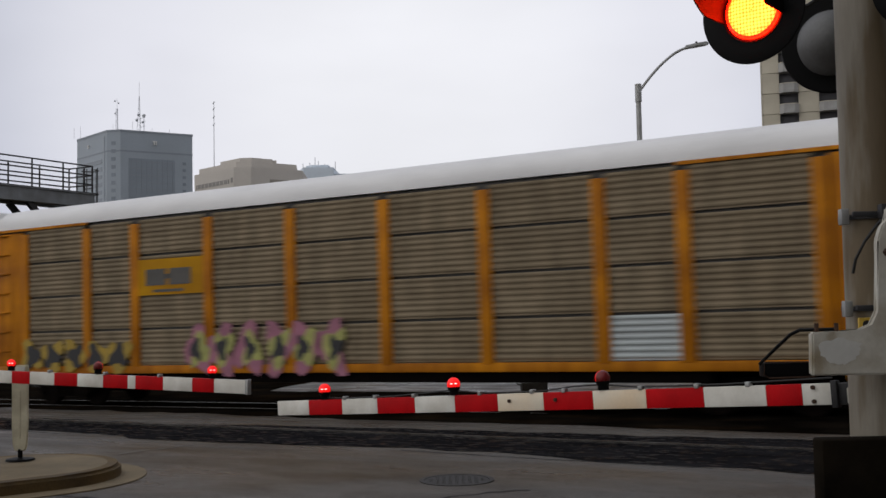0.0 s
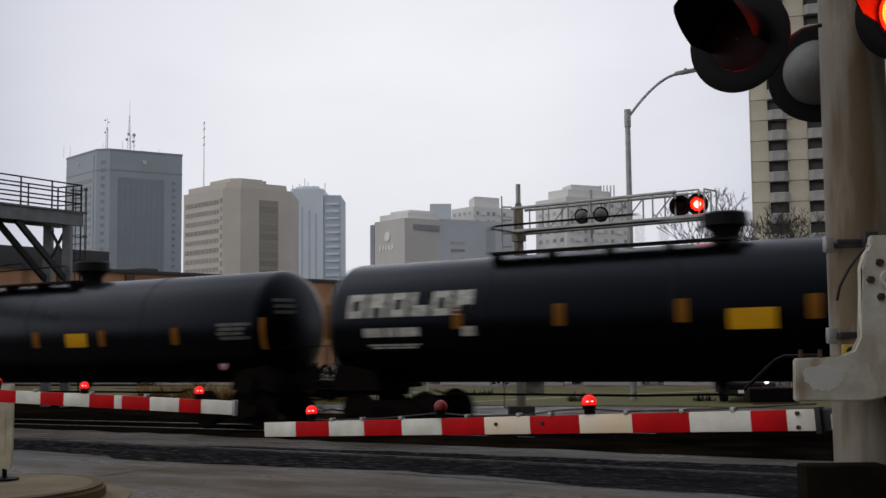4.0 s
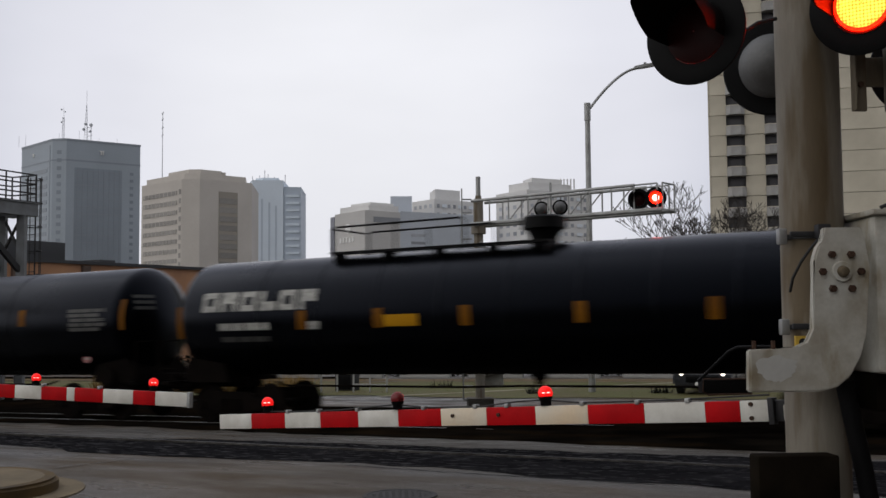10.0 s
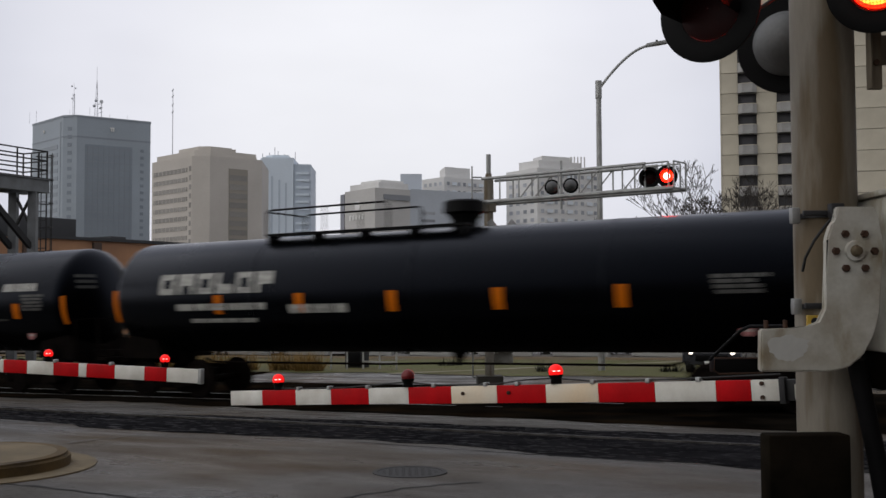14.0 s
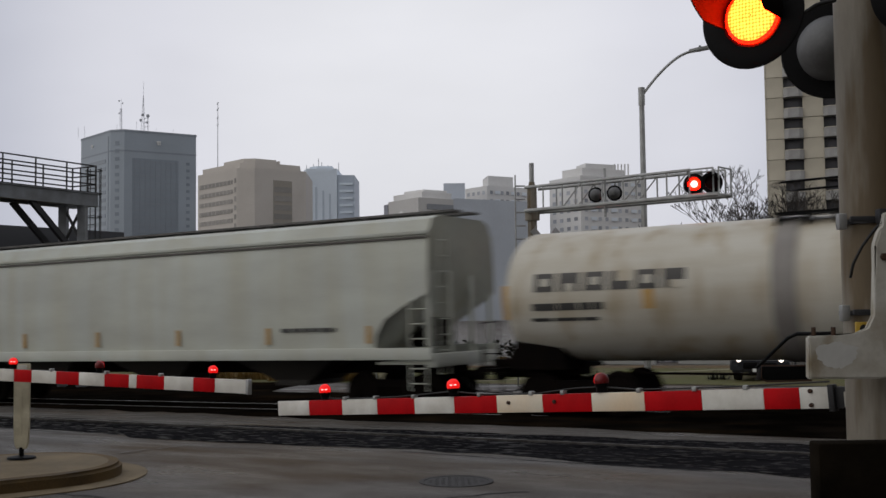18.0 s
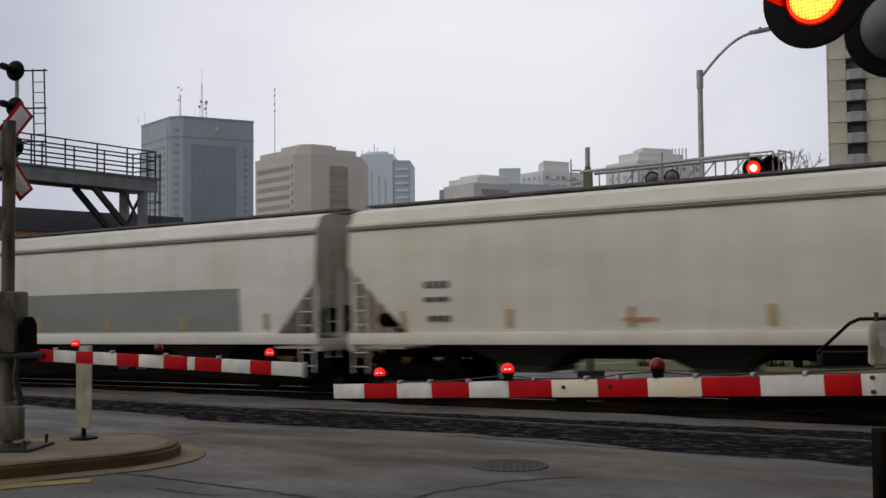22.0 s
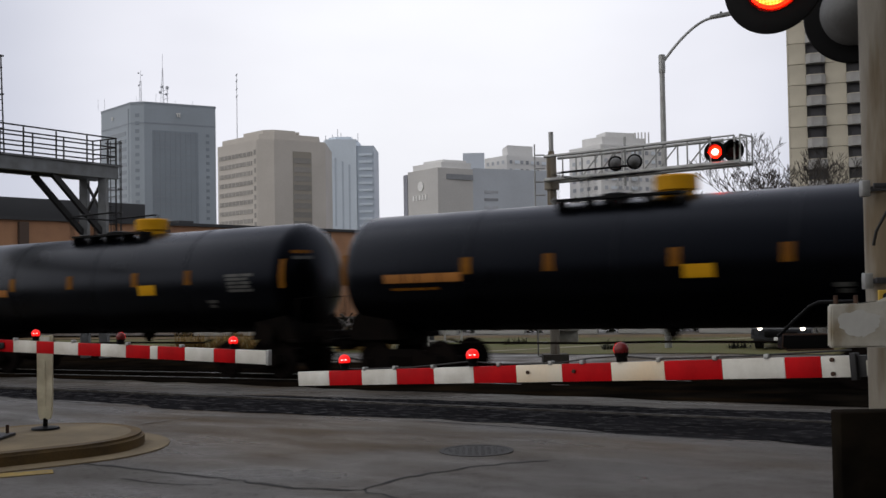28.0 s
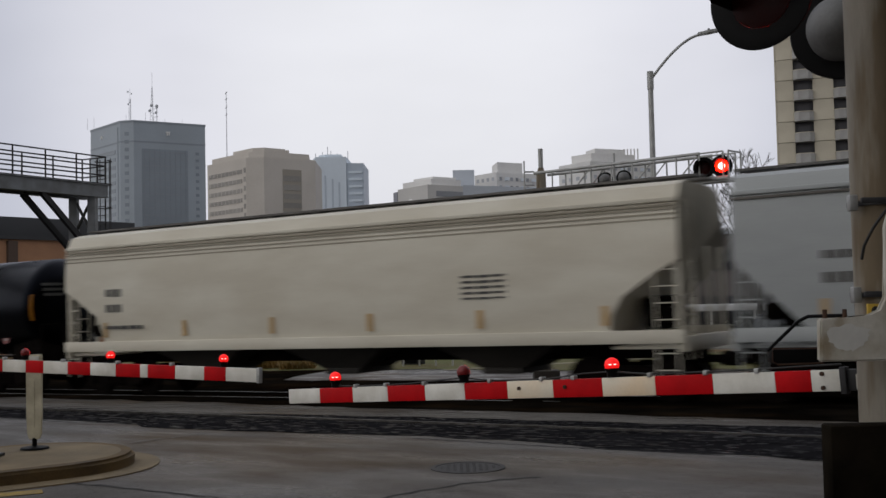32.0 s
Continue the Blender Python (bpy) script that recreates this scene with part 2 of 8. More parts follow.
M["apron"] = mat("pale_apron_concrete", (0.235, 0.182, 0.105), 0.85, 0, 0.35, 2.5, 45, 0.4, dirt=(0.12, 0.088, 0.046), dirt_amount=0.8)
M["line_yellow"] = mat("worn_yellow_paint", (0.36, 0.24, 0.035), 0.7, 0, 0.4, 6, 60, 0.2, dirt=(0.11, 0.09, 0.05), dirt_amount=0.9)
M["iron"] = mat("cast_iron", (0.026, 0.024, 0.023), 0.7, 0.0, 0.4, 9, 60, 0.5)
# for the added unseen walls that keep light off the right side
M["shade_wall"] = mat("shade_wall_brick", (0.16, 0.12, 0.10), 0.85, 0, 0.3, 0.4, 14, 0.3, dirt=(0.10, 0.075, 0.06))
M["white"] = mat("reflective_white", (0.80, 0.79, 0.74), 0.38, 0, 0.10, 5, 50, 0.03, dirt=(0.60, 0.58, 0.52), dirt_amount=0.5)
M["red"] = mat("reflective_red", (0.56, 0.006, 0.010), 0.5, 0, 0.15, 5, 50, 0.03, dirt=(0.42, 0.005, 0.008))
M["white_peach"] = mat("peach_white", (0.80, 0.60, 0.38), 0.4, 0, 0.10, 1.6, 50, 0.03, dirt=(0.78, 0.72, 0.60), dirt_amount=0.4)
M["galv"] = mat("galvanised_steel", (0.43, 0.44, 0.44), 0.48, 0.55, 0.18, 3, 40, 0.08, dirt=(0.28, 0.28, 0.27), dirt_amount=0.6)
M["mast"] = mat("aluminium_mast", (0.285, 0.262, 0.222), 0.6, 0.05, 0.2, 1.5, 35, 0.06, dirt=(0.165, 0.138, 0.098), dirt_amount=0.7, stretch=(2, 2, 0.4))
mottle(M["mast"], 1.1, (5.0, 5.0, 0.7), 0.52, 0.66, (0.52, 0.42, 0.28), 7, 0)
M["weathered_mast"] = mat("grimy_mast", (0.15, 0.13, 0.10), 0.65, 0.05, 0.3, 3, 35, 0.1, dirt=(0.055, 0.045, 0.032), dirt_amount=0.9)
mottle(M["weathered_mast"], 3.0, (2.0, 2.0, 1.0), 0.48, 0.62, (0.35, 0.28, 0.18), 7, 0)
M["housing"] = mat("weathered_housing", (0.155, 0.158, 0.16), 0.6, 0.0, 0.25, 6, 45, 0.15, dirt=(0.09, 0.09, 0.088), dirt_amount=0.8)
M["bracket"] = mat("weathered_white_casting", (0.55, 0.55, 0.505), 0.6, 0.0, 0.22, 5, 50, 0.12, dirt=(0.33, 0.30, 0.24), dirt_amount=0.75)
mottle(M["bracket"], 4.0, (1.5, 1.5, 0.6), 0.56, 0.70, (0.60, 0.52, 0.38), 8, 0)
M["repaint"] = mat("fresh_white_paint", (0.52, 0.525, 0.50), 0.5, 0, 0.1, 8, 40, 0.1)
M["black"] = mat("black_paint", (0.006, 0.006, 0.0065), 0.5, 0.0, 0.3, 6, 50, 0.08)
M["rubber"] = mat("black_cable", (0.012, 0.012, 0.012), 0.6, 0, 0.2, 8, 40, 0.05)
M["hood"] = mat("black_hood", (0.009, 0.006, 0.006), 0.7, 0, 0.2, 6, 40, 0.05)
M["dark_box"] = mat("dark_base_box", (0.016, 0.0125, 0.0085), 0.75, 0.0, 0.35, 3, 40, 0.15, dirt=(0.004, 0.0034, 0.0026))
M["dark_box"].node_tree.nodes["Principled BSDF"].inputs["Specular IOR Level"].default_value = 0.01
M["rust"] = mat("rusty_bolt", (0.085, 0.045, 0.028), 0.75, 0.4, 0.4, 20, 90, 0.3)
M["brass"] = mat("worn_brass", (0.17, 0.135, 0.085), 0.55, 0.4, 0.25, 12, 60, 0.1)
M["tag"] = mat("yellow_tag", (0.62, 0.40, 0.05), 0.5, 0, 0.2, 12, 60, 0.05)
M["grey_steel"] = mat("grey_steel_paint", (0.22, 0.235, 0.25), 0.55, 0.2, 0.2, 2, 30, 0.08, dirt=(0.14, 0.145, 0.15))
M["dark_steel"] = mat("dark_steel", (0.028, 0.028, 0.031), 0.6, 0.2, 0.3, 5, 40, 0.1)
M["lens_off"] = mat("unlit_red_lens", (0.022, 0.003, 0.003), 0.35, 0, 0.2, 20, 200, 0.2)
M["lens_dull"] = mat("dull_red_lens", (0.20, 0.010, 0.012), 0.3, 0, 0.3, 20, 200, 0.2)
M["post_cream"] = mat("cream_marker", (0.72, 0.68, 0.52), 0.5, 0, 0.12, 6, 40, 0.05, dirt=(0.5, 0.46, 0.33))

for key in ("black", "hood", "red", "lens_off"):
    M[key].node_tree.nodes["Principled BSDF"].inputs["Specular IOR Level"].default_value = 0.08


def lamp_mat(name, core, rim, power):
    """Lit signal lens: small bright elements over a red ground."""
    m = bpy.data.materials.new(name)
    m.use_nodes = True
    n, l = m.node_tree.nodes, m.node_tree.links
    b = n["Principled BSDF"]
    b.inputs["Base Color"].default_value = (0.3, 0.01, 0.01, 1)
    co = n.new("ShaderNodeTexCoord")
    v = n.new("ShaderNodeTexVoronoi")
    v.inputs["Scale"].default_value = 55
    v.inputs["Randomness"].default_value = 0.15
    l.new(co.outputs["Object"], v.inputs["Vector"])
    r = n.new("ShaderNodeValToRGB")
    r.color_ramp.elements[0].position, r.color_ramp.elements[0].color = 0.25, (*core, 1)
    r.color_ramp.elements[1].position, r.color_ramp.elements[1].color = 0.62, (*rim, 1)
    l.new(v.outputs["Distance"], r.inputs["Fac"])
    l.new(r.outputs["Color"], b.inputs["Emission Color"])
    b.inputs["Emission Strength"].default_value = power
    return m


M["lens_lit"] = lamp_mat("lit_signal_lens", (1, 0.028, 0.0030), (1, 0.0075, 0.0004), 64)
M["lens_rim"] = lamp_mat("lit_lens_rim", (1, 0.006, 0.0006), (1, 0.002, 0.0003), 18)
M["lamp_red"] = lamp_mat("lit_red_lamp", (1, 0.010, 0.008), (1, 0.004, 0.003), 0.9)
M["lamp_hot"] = lamp_mat("lit_white_core", (1, 0.55, 0.5), (1, 0.4, 0.35), 2.2)
M["lamp_white"] = lamp_mat("headlight_glow", (1, 0.95, 0.85), (1, 0.9, 0.75), 4)


# ------------------------------------------------------------------ mesh helpers
def mesh_of(name, bm, material, smooth=None):
    me = bpy.data.meshes.new(name)
    bmesh.ops.recalc_face_normals(bm, faces=bm.faces)
    bm.to_mesh(me)
    bm.free()
    for mm in material if isinstance(material, (list, tuple)) else [material]:
        me.materials.append(mm)
    if smooth:
        for p in me.polygons:
            p.use_smooth = True
        me.set_sharp_from_angle(angle=radians(smooth))
    return me


def part(name, bm, material, parent=None, label="", smooth=35):
    me = bm if isinstance(bm, bpy.types.Mesh) else mesh_of(name, bm, material, smooth)
    ob = new(name, me)
    if parent:
        ob.parent = parent
    if label:
        ob["label"] = label
    return ob


def root(name, label, category, group="", at=None):
    ob = new(name)
    ob.empty_display_size = 0.2
    if at is not None:
        ob.matrix_world = at
    return tagged(ob, label, category, group)


def B():
    return bmesh.new()


def box(bm, c, size, m=None, bevel=0.0, mi=0):
    vs = bmesh.ops.create_cube(bm, size=1.0, matrix=Matrix.Translation(c) @ (m or Matrix()) @ Matrix.Diagonal((*size, 1)))["verts"]
    fs = {f for v in vs for f in v.link_faces}
    for f in fs:
        f.material_index = mi
    if bevel:
        es = {e for v in vs for e in v.link_edges}
        bmesh.ops.bevel(bm, geom=list(es), offset=bevel, segments=2, profile=0.5, affect="EDGES")
    return bm


def rod(bm, a, b, r, seg=10, r2=None, caps=True, mi=0):
    a, b = Vector(a), Vector(b)
    d = b - a
    m = Matrix.Translation((a + b) / 2) @ d.to_track_quat("Z", "Y").to_matrix().to_4x4()
    vs = bmesh.ops.create_cone(bm, cap_ends=caps, segments=seg, radius1=r, radius2=r if r2 is None else r2, depth=d.length, matrix=m)["verts"]
    if mi:
        for f in {f for v in vs for f in v.link_faces}:
            f.material_index = mi
    return bm


def tube(bm, pts, r, seg=8):
    """One bent rod through the points."""
    pts = [Vector(p) for p in pts]
    rings = []
    for i, p in enumerate(pts):
        d = (pts[min(i + 1, len(pts) - 1)] - pts[max(i - 1, 0)]).normalized()
        u = d.cross(Vector((0, 0, 1)) if abs(d.z) < 0.95 else Vector((0, 1, 0))).normalized()
        v = d.cross(u)
        if rings and u.dot(last) < 0:
            u, v = -u, -v
        last = u
        rings.append([bm.verts.new(p + (u * math.cos(k * 2 * math.pi / seg) + v * math.sin(k * 2 * math.pi / seg)) * r) for k in range(seg)])
    for p, q in zip(rings, rings[1:]):
        for k in range(seg):
            bm.faces.new((p[k], p[(k + 1) % seg], q[(k + 1) % seg], q[k]))
    bm.faces.new(rings[0])
    bm.faces.new(rings[-1])
    return bm


def beam(bm, a, b, w, h):
    """A flat bar from a to b, w across, h high."""
    a, b = Vector(a), Vector(b)
    d = b - a
    q = d.to_track_quat("X", "Z").to_matrix().to_4x4()
    bmesh.ops.create_cube(bm, size=1.0, matrix=Matrix.Translation((a + b) / 2) @ q @ Matrix.Diagonal((d.length, w, h, 1)))
    return bm


def lathe(bm, prof, seg=32, axis="x", at=(0, 0, 0), cap=True):
    """prof: (along, radius) pairs, turned about an axis."""
    rings = []
    for a, r in prof:
        ring = []
        for k in range(seg):
            t = 2 * math.pi * k / seg
            c, s = r * math.cos(t), r * math.sin(t)
            p = {"x": (a, c, s), "y": (c, a, s), "z": (c, s, a)}[axis]
            ring.append(bm.verts.new((p[0] + at[0], p[1] + at[1], p[2] + at[2])))
        rings.append(ring)
    for p, q in zip(rings, rings[1:]):
        for k in range(seg):
            bm.faces.new((p[k], p[(k + 1) % seg], q[(k + 1) % seg], q[k]))
    if cap:
        for ring in (rings[0], rings[-1]):
            bm.faces.new(ring)
    return bm


def slab(bm, outline, z0, z1, m=None):
    """A prism over an outline of (x, y) points."""
    m = m or Matrix()
    lo = [bm.verts.new(m @ Vector((x, y, z0))) for x, y in outline]
    hi = [bm.verts.new(m @ Vector((x, y, z1))) for x, y in outline]
    k = len(outline)
    bm.faces.new(lo)
    bm.faces.new(hi)
    for i in range(k):
        bm.faces.new((lo[i], lo[(i + 1) % k], hi[(i + 1) % k], hi[i]))
    return bm


UPRIGHT = pose(0, 0, 0, 90, 0, 0)  # x right, y up, thickness to the viewer's far side


# ------------------------------------------------------------------ ground
def build_ground():
    bm = B()
    ring_n = [-3000, -600, -150, -60, -30, -15, -5, 0, 4, 8, 9, 10, 11, 12, 13, 14, 15, 16, 17, 18, 19, 19.5, 20, 22, 24, 27, 30, 34, 40, 55, 80, 150, 400, 1200, 4000]
    ring_s = [-4000, -1200, -400, -150, -100, -80, -68, -60, -50, -40, -30, -24, -18, -14, -10, -6, -2, 2, 6, 10, 16, 22, 30, 50, 100, 300, 1200, 4000]
    grid = [[bm.verts.new((*ns(a, b), ground_z(a, b))) for b in ring_s] for a in ring_n]
    for i in range(len(ring_n) - 1):
        for j in range(len(ring_s) - 1):
            bm.faces.new((grid[i][j], grid[i][j + 1], grid[i + 1][j + 1], grid[i + 1][j]))
    g = part("ground", bm, M["asphalt"], smooth=80)
    return tagged(g, "damp grey worn asphalt of the road at the crossing", "ground", kind="structure")


def strip(name, n0, n1, s0, s1, rise, material, label, category, wavy=0.0, step=1.0, seed=1, kind="structure"):
    rnd = random.Random(seed)
    bm = B()
    k = max(2, int((s1 - s0) / step))
    rows = []
    edge0 = n0 if isinstance(n0, tuple) else ((s0, n0), (s1, n0))
    edge1 = n1 if isinstance(n1, tuple) else ((s0, n1), (s1, n1))
    low, high = max(p[1] for p in edge0), min(p[1] for p in edge1)
    mids = [n for n in (9.5, 12, 12.6, 14, 15.2, 16, 18, 19.5, 20.5) if low + 0.3 < n < high - 0.3]
    for i in range(k + 1):
        s = s0 + (s1 - s0) * i / k
        row = []
        wob = [rnd.uniform(-wavy, wavy) for _ in range(2)]
        for n in (lift(s, edge0) + wob[0], *mids, lift(s, edge1) + wob[1]):
            row.append(bm.verts.new((*ns(n, s), ground_z(n, s) + rise)))
        rows.append(row)
    for p, q in zip(rows, rows[1:]):
        for a in range(len(p) - 1):
            bm.faces.new((p[a], q[a], q[a + 1], p[a + 1]))
    return tagged(part(name, bm, material, smooth=60), label, category, kind=kind)


def build_track(n, s0, s1, name, label, ties):
    """Two rails in one line, with ties where the bed is open."""
    t = root(name, label, "railway track")
    t["kind"] = "structure"
    for side in (-0.7175, 0.7175):
        bm = B()
        prof = [(-0.065, -0.14), (0.065, -0.14), (0.065, -0.125), (0.012, -0.11), (0.012, -0.035), (0.036, -0.03), (0.036, 0.0), (-0.036, 0.0), (-0.036, -0.03), (-0.012, -0.035), (-0.012, -0.11), (-0.065, -0.125)]
        ends = []
        for s in (s0, s1):
            z = rail_z(s) if n > 18 else ground_z(n, s) + 0.012
            ends.append([bm.verts.new((*ns(n + side + a, s), z + b)) for a, b in prof])
        for i in range(len(prof)):
            j = (i + 1) % len(prof)
            bm.faces.new((ends[0][i], ends[0][j], ends[1][j], ends[1][i]))
        part("rail", bm, M["rail"], t)
    return t


def shade_walls():
    """Added plain walls, never in view, that block light and reflections behind and right."""
    for name, c, size in (("wall_south", (22, -33, 8), (68, 6, 18)), ("wall_east", (11.5, -11.0, 11), (6, 40, 24))):
        bm = B()
        box(bm, c, size, bevel=0.05)
        tagged(part(name, bm, M["shade_wall"]), "plain dark wall added out of view to block light from the right", "wall", kind="structure")


build_ground()
shade_walls()
strip("dark_crossing_strip", ((-70, 12.2), (-15, 12.0), (-10.7, 11.4), (-7.5, 12.2), (-4.3, 11.6), (24, 11.4)), ((-70, 15.8), (-22, 16.0), (-15, 15.6), (-10, 16.3), (-6, 16.3), (-3.6, 16.6), (24, 16.4)), -70, 24, 0.006, M["patch"], "black wet asphalt patch round the embedded track", "road patch", 0.20, 0.55, 3)
# the shade below the train is painted with this dark bed strip
strip("tracks_bed", ((-70, 20.6), (-28, 20.4), (-19, 20.0), (-8, 18.9), (-4, 18.0), (30, 17.8)), ((-70, 46), (-27, 46), (-22.5, 27), (30, 27)), -70, 30, 0.006, M["bed"], "dark crossing bed with the train's shade put into its colour", "road patch", 0.22, 0.7, 5)
build_track(13.79, -70, 26, "embedded_track", "steel rails set flush in dark wet asphalt", False)
build_track(RAIL_N, -120, 60, "main_track", "steel rails under the passing freight train", True)


# ------------------------------------------------------------------ crossing gates and signals
ARM_TIP, ARM_BASE = Vector((-1.465, 9.39, 0.826)), Vector((2.16, 6.155, 1.135))
BLINK = []  # lamps that flash: (object, local pose, phase)


def striped_arm(parent, tip, base, cuts, height, tinted=()):
    """A gate arm: a thin striped board with lamps and a cable on top. cuts: where the colour changes, in metres from the tip, starting white."""
    d = base - tip
    x = d.normalized()
    y = Vector((-x.y, x.x, 0)).normalized()
    m = Matrix((x, y, x.cross(y))).transposed().to_4x4()
    m.translation = tip
    way = 1 if y.y > 0 else -1
    if way < 0:
        m = m @ pose(0, 0, 0, 0, 0, 180)
    white = True
    for a, b in zip(cuts, cuts[1:]):
        bm = B()
        box(bm, (way * (a + b) / 2, 0, 0), (b - a - 0.0015, 0.032, height), bevel=0.003)
        key = "white" if white else "red"
        # these white stripes have a warm peach tone
        if a in tinted:
            key = "white_peach"
        ob = part("white_stripe" if white else "red_stripe", bm, M[key], parent, "peach white stripe" if a in tinted else "")
        ob.matrix_local = m
        white = not white
    return m


def arm_lamp(parent, m, at, size, phase=None):
    """A red gate-arm lamp in its black holder. It turns its lit side away when it is off."""
    bm = B()
    box(bm, (0, 0, 0.02), (0.10 * size, 0.05, 0.035), bevel=0.006)
    lathe(bm, [(0.03, 0.05 * size), (0.075 * size, 0.066 * size), (0.09 * size, 0.070 * size), (0.09 * size, 0.05 * size)], 18, "z")
    lathe(bm, [(-0.012, 0.066 * size), (0.012, 0.066 * size)], 24, "y", (0, 0, 0.12 * size))
    holder = part("lamp_holder", bm, M["black"], parent)
    holder.matrix_local = m @ pose(at, 0, 0.06, 0, 0, 40)
    lens = None
    for sgn, name, key, lab in ((-1, "lamp_lens", "lamp_red", "red glowing lens"), (1, "dark_lens", "lens_dull", "dull red unlit lens")):
        bm = B()
        prof = [(sgn * (0.014 + 0.052 * size * math.cos(q)), max(0.004, 0.070 * size * math.sin(q))) for q in [radians(90 * k / 6) for k in range(7)]]
        lathe(bm, prof, 24, "y")
        o = part(name, bm, M[key], lens or parent, lab)
        if lens is None:
            lens = o
    lens.parent = holder
    for k in (-1, 1):
        bm = B()
        box(bm, (k * 0.022 * size, -0.014 - 0.049 * size, 0.004), (0.028 * size, 0.012, 0.011 * size), bevel=0.003)
        part("lamp_core", bm, M["lamp_hot"], lens)
    p = Matrix.Translation((0, 0, 0.12 * size))
    lens.matrix_local = p
    if phase is not None:
        BLINK.append((lens, p, phase, (-0.05, -0.05)))
    return holder


def signal_head(parent, m, phase=None, target=0.275, lens=0.152, hood=0.44, material=None, lit="lens_lit", back=True, core=0.86):
    """A round flashing signal: target disc, lens, visor and rear housing; it looks along -y of m."""
    bm = B()
    lathe(bm, [(0.0, lens + 0.012), (0.0, target - 0.006), (-0.012, target), (-0.018, target), (-0.022, target - 0.006), (-0.012, lens + 0.012)], 48, "y", cap=False)
    disc = part("target_disc", bm, material or M["black"], parent, smooth=40)
    disc.matrix_local = m
    bm = B()
    seg = 30
    rows = []
    for y, r in ((0.0, lens + 0.012), (-hood, lens + 0.020)):
        rows.append([])
        for k in range(seg + 1):
            a = radians(-16 + 212 * k / seg)
            cut = y * (0.5 + 0.5 * min(1.0, min(k / seg, 1 - k / seg) / 0.22))
            rows[-1].append((r * math.cos(a), cut, r * math.sin(a)))
    outer = [[bm.verts.new(p) for p in row] for row in rows]
    inner = [[bm.verts.new((p[0] * 0.96, p[1], p[2] * 0.96)) for p in row] for row in rows]
    for k in range(seg):
        bm.faces.new((outer[0][k], outer[0][k + 1], outer[1][k + 1], outer[1][k]))
        bm.faces.new((inner[0][k], inner[1][k], inner[1][k + 1], inner[0][k + 1]))
        bm.faces.new((outer[1][k], outer[1][k + 1], inner[1][k + 1], inner[1][k]))
    for k in (0, seg):
        bm.faces.new((outer[0][k], outer[1][k], inner[1][k], inner[0][k]))
    part("visor", bm, M["hood"], disc, smooth=50)
    if back:
        bm = B()
        lathe(bm, [(0.0, lens + 0.03), (0.06, lens + 0.025), (0.13, lens - 0.01), (0.19, lens * 0.62), (0.215, lens * 0.25), (0.22, 0.01)], 32, "y")
        part("rear_housing", bm, M["housing"], disc, "grey rounded metal housing", smooth=50)
    bm = B()
    lathe(bm, [(-0.020, 0.004), (-0.018, lens * core * 0.6), (-0.010, lens * core)], 32, "y", cap=False)
    face = part("lens", bm, M[lit], disc, "glowing lens")
    bm = B()
    lathe(bm, [(-0.010, lens * core), (-0.002, lens * 0.97)], 32, "y", cap=False)
    part("lens_rim", bm, M["lens_rim"], face)
    bm = B()
    lathe(bm, [(-0.004, lens + 0.010), (0.002, lens + 0.010), (0.014, lens * 0.8), (0.022, lens * 0.4), (0.024, 0.004)], 32, "y", cap=False)
    part("dark_lens", bm, M["lens_off"], face, "dark unlit lens")
    p = Matrix.Translation((0, -0.012, 0))
    face.matrix_local = p
    if phase is not None:
        BLINK.append((face, p, phase, (0.015, 0.025)))
    return disc


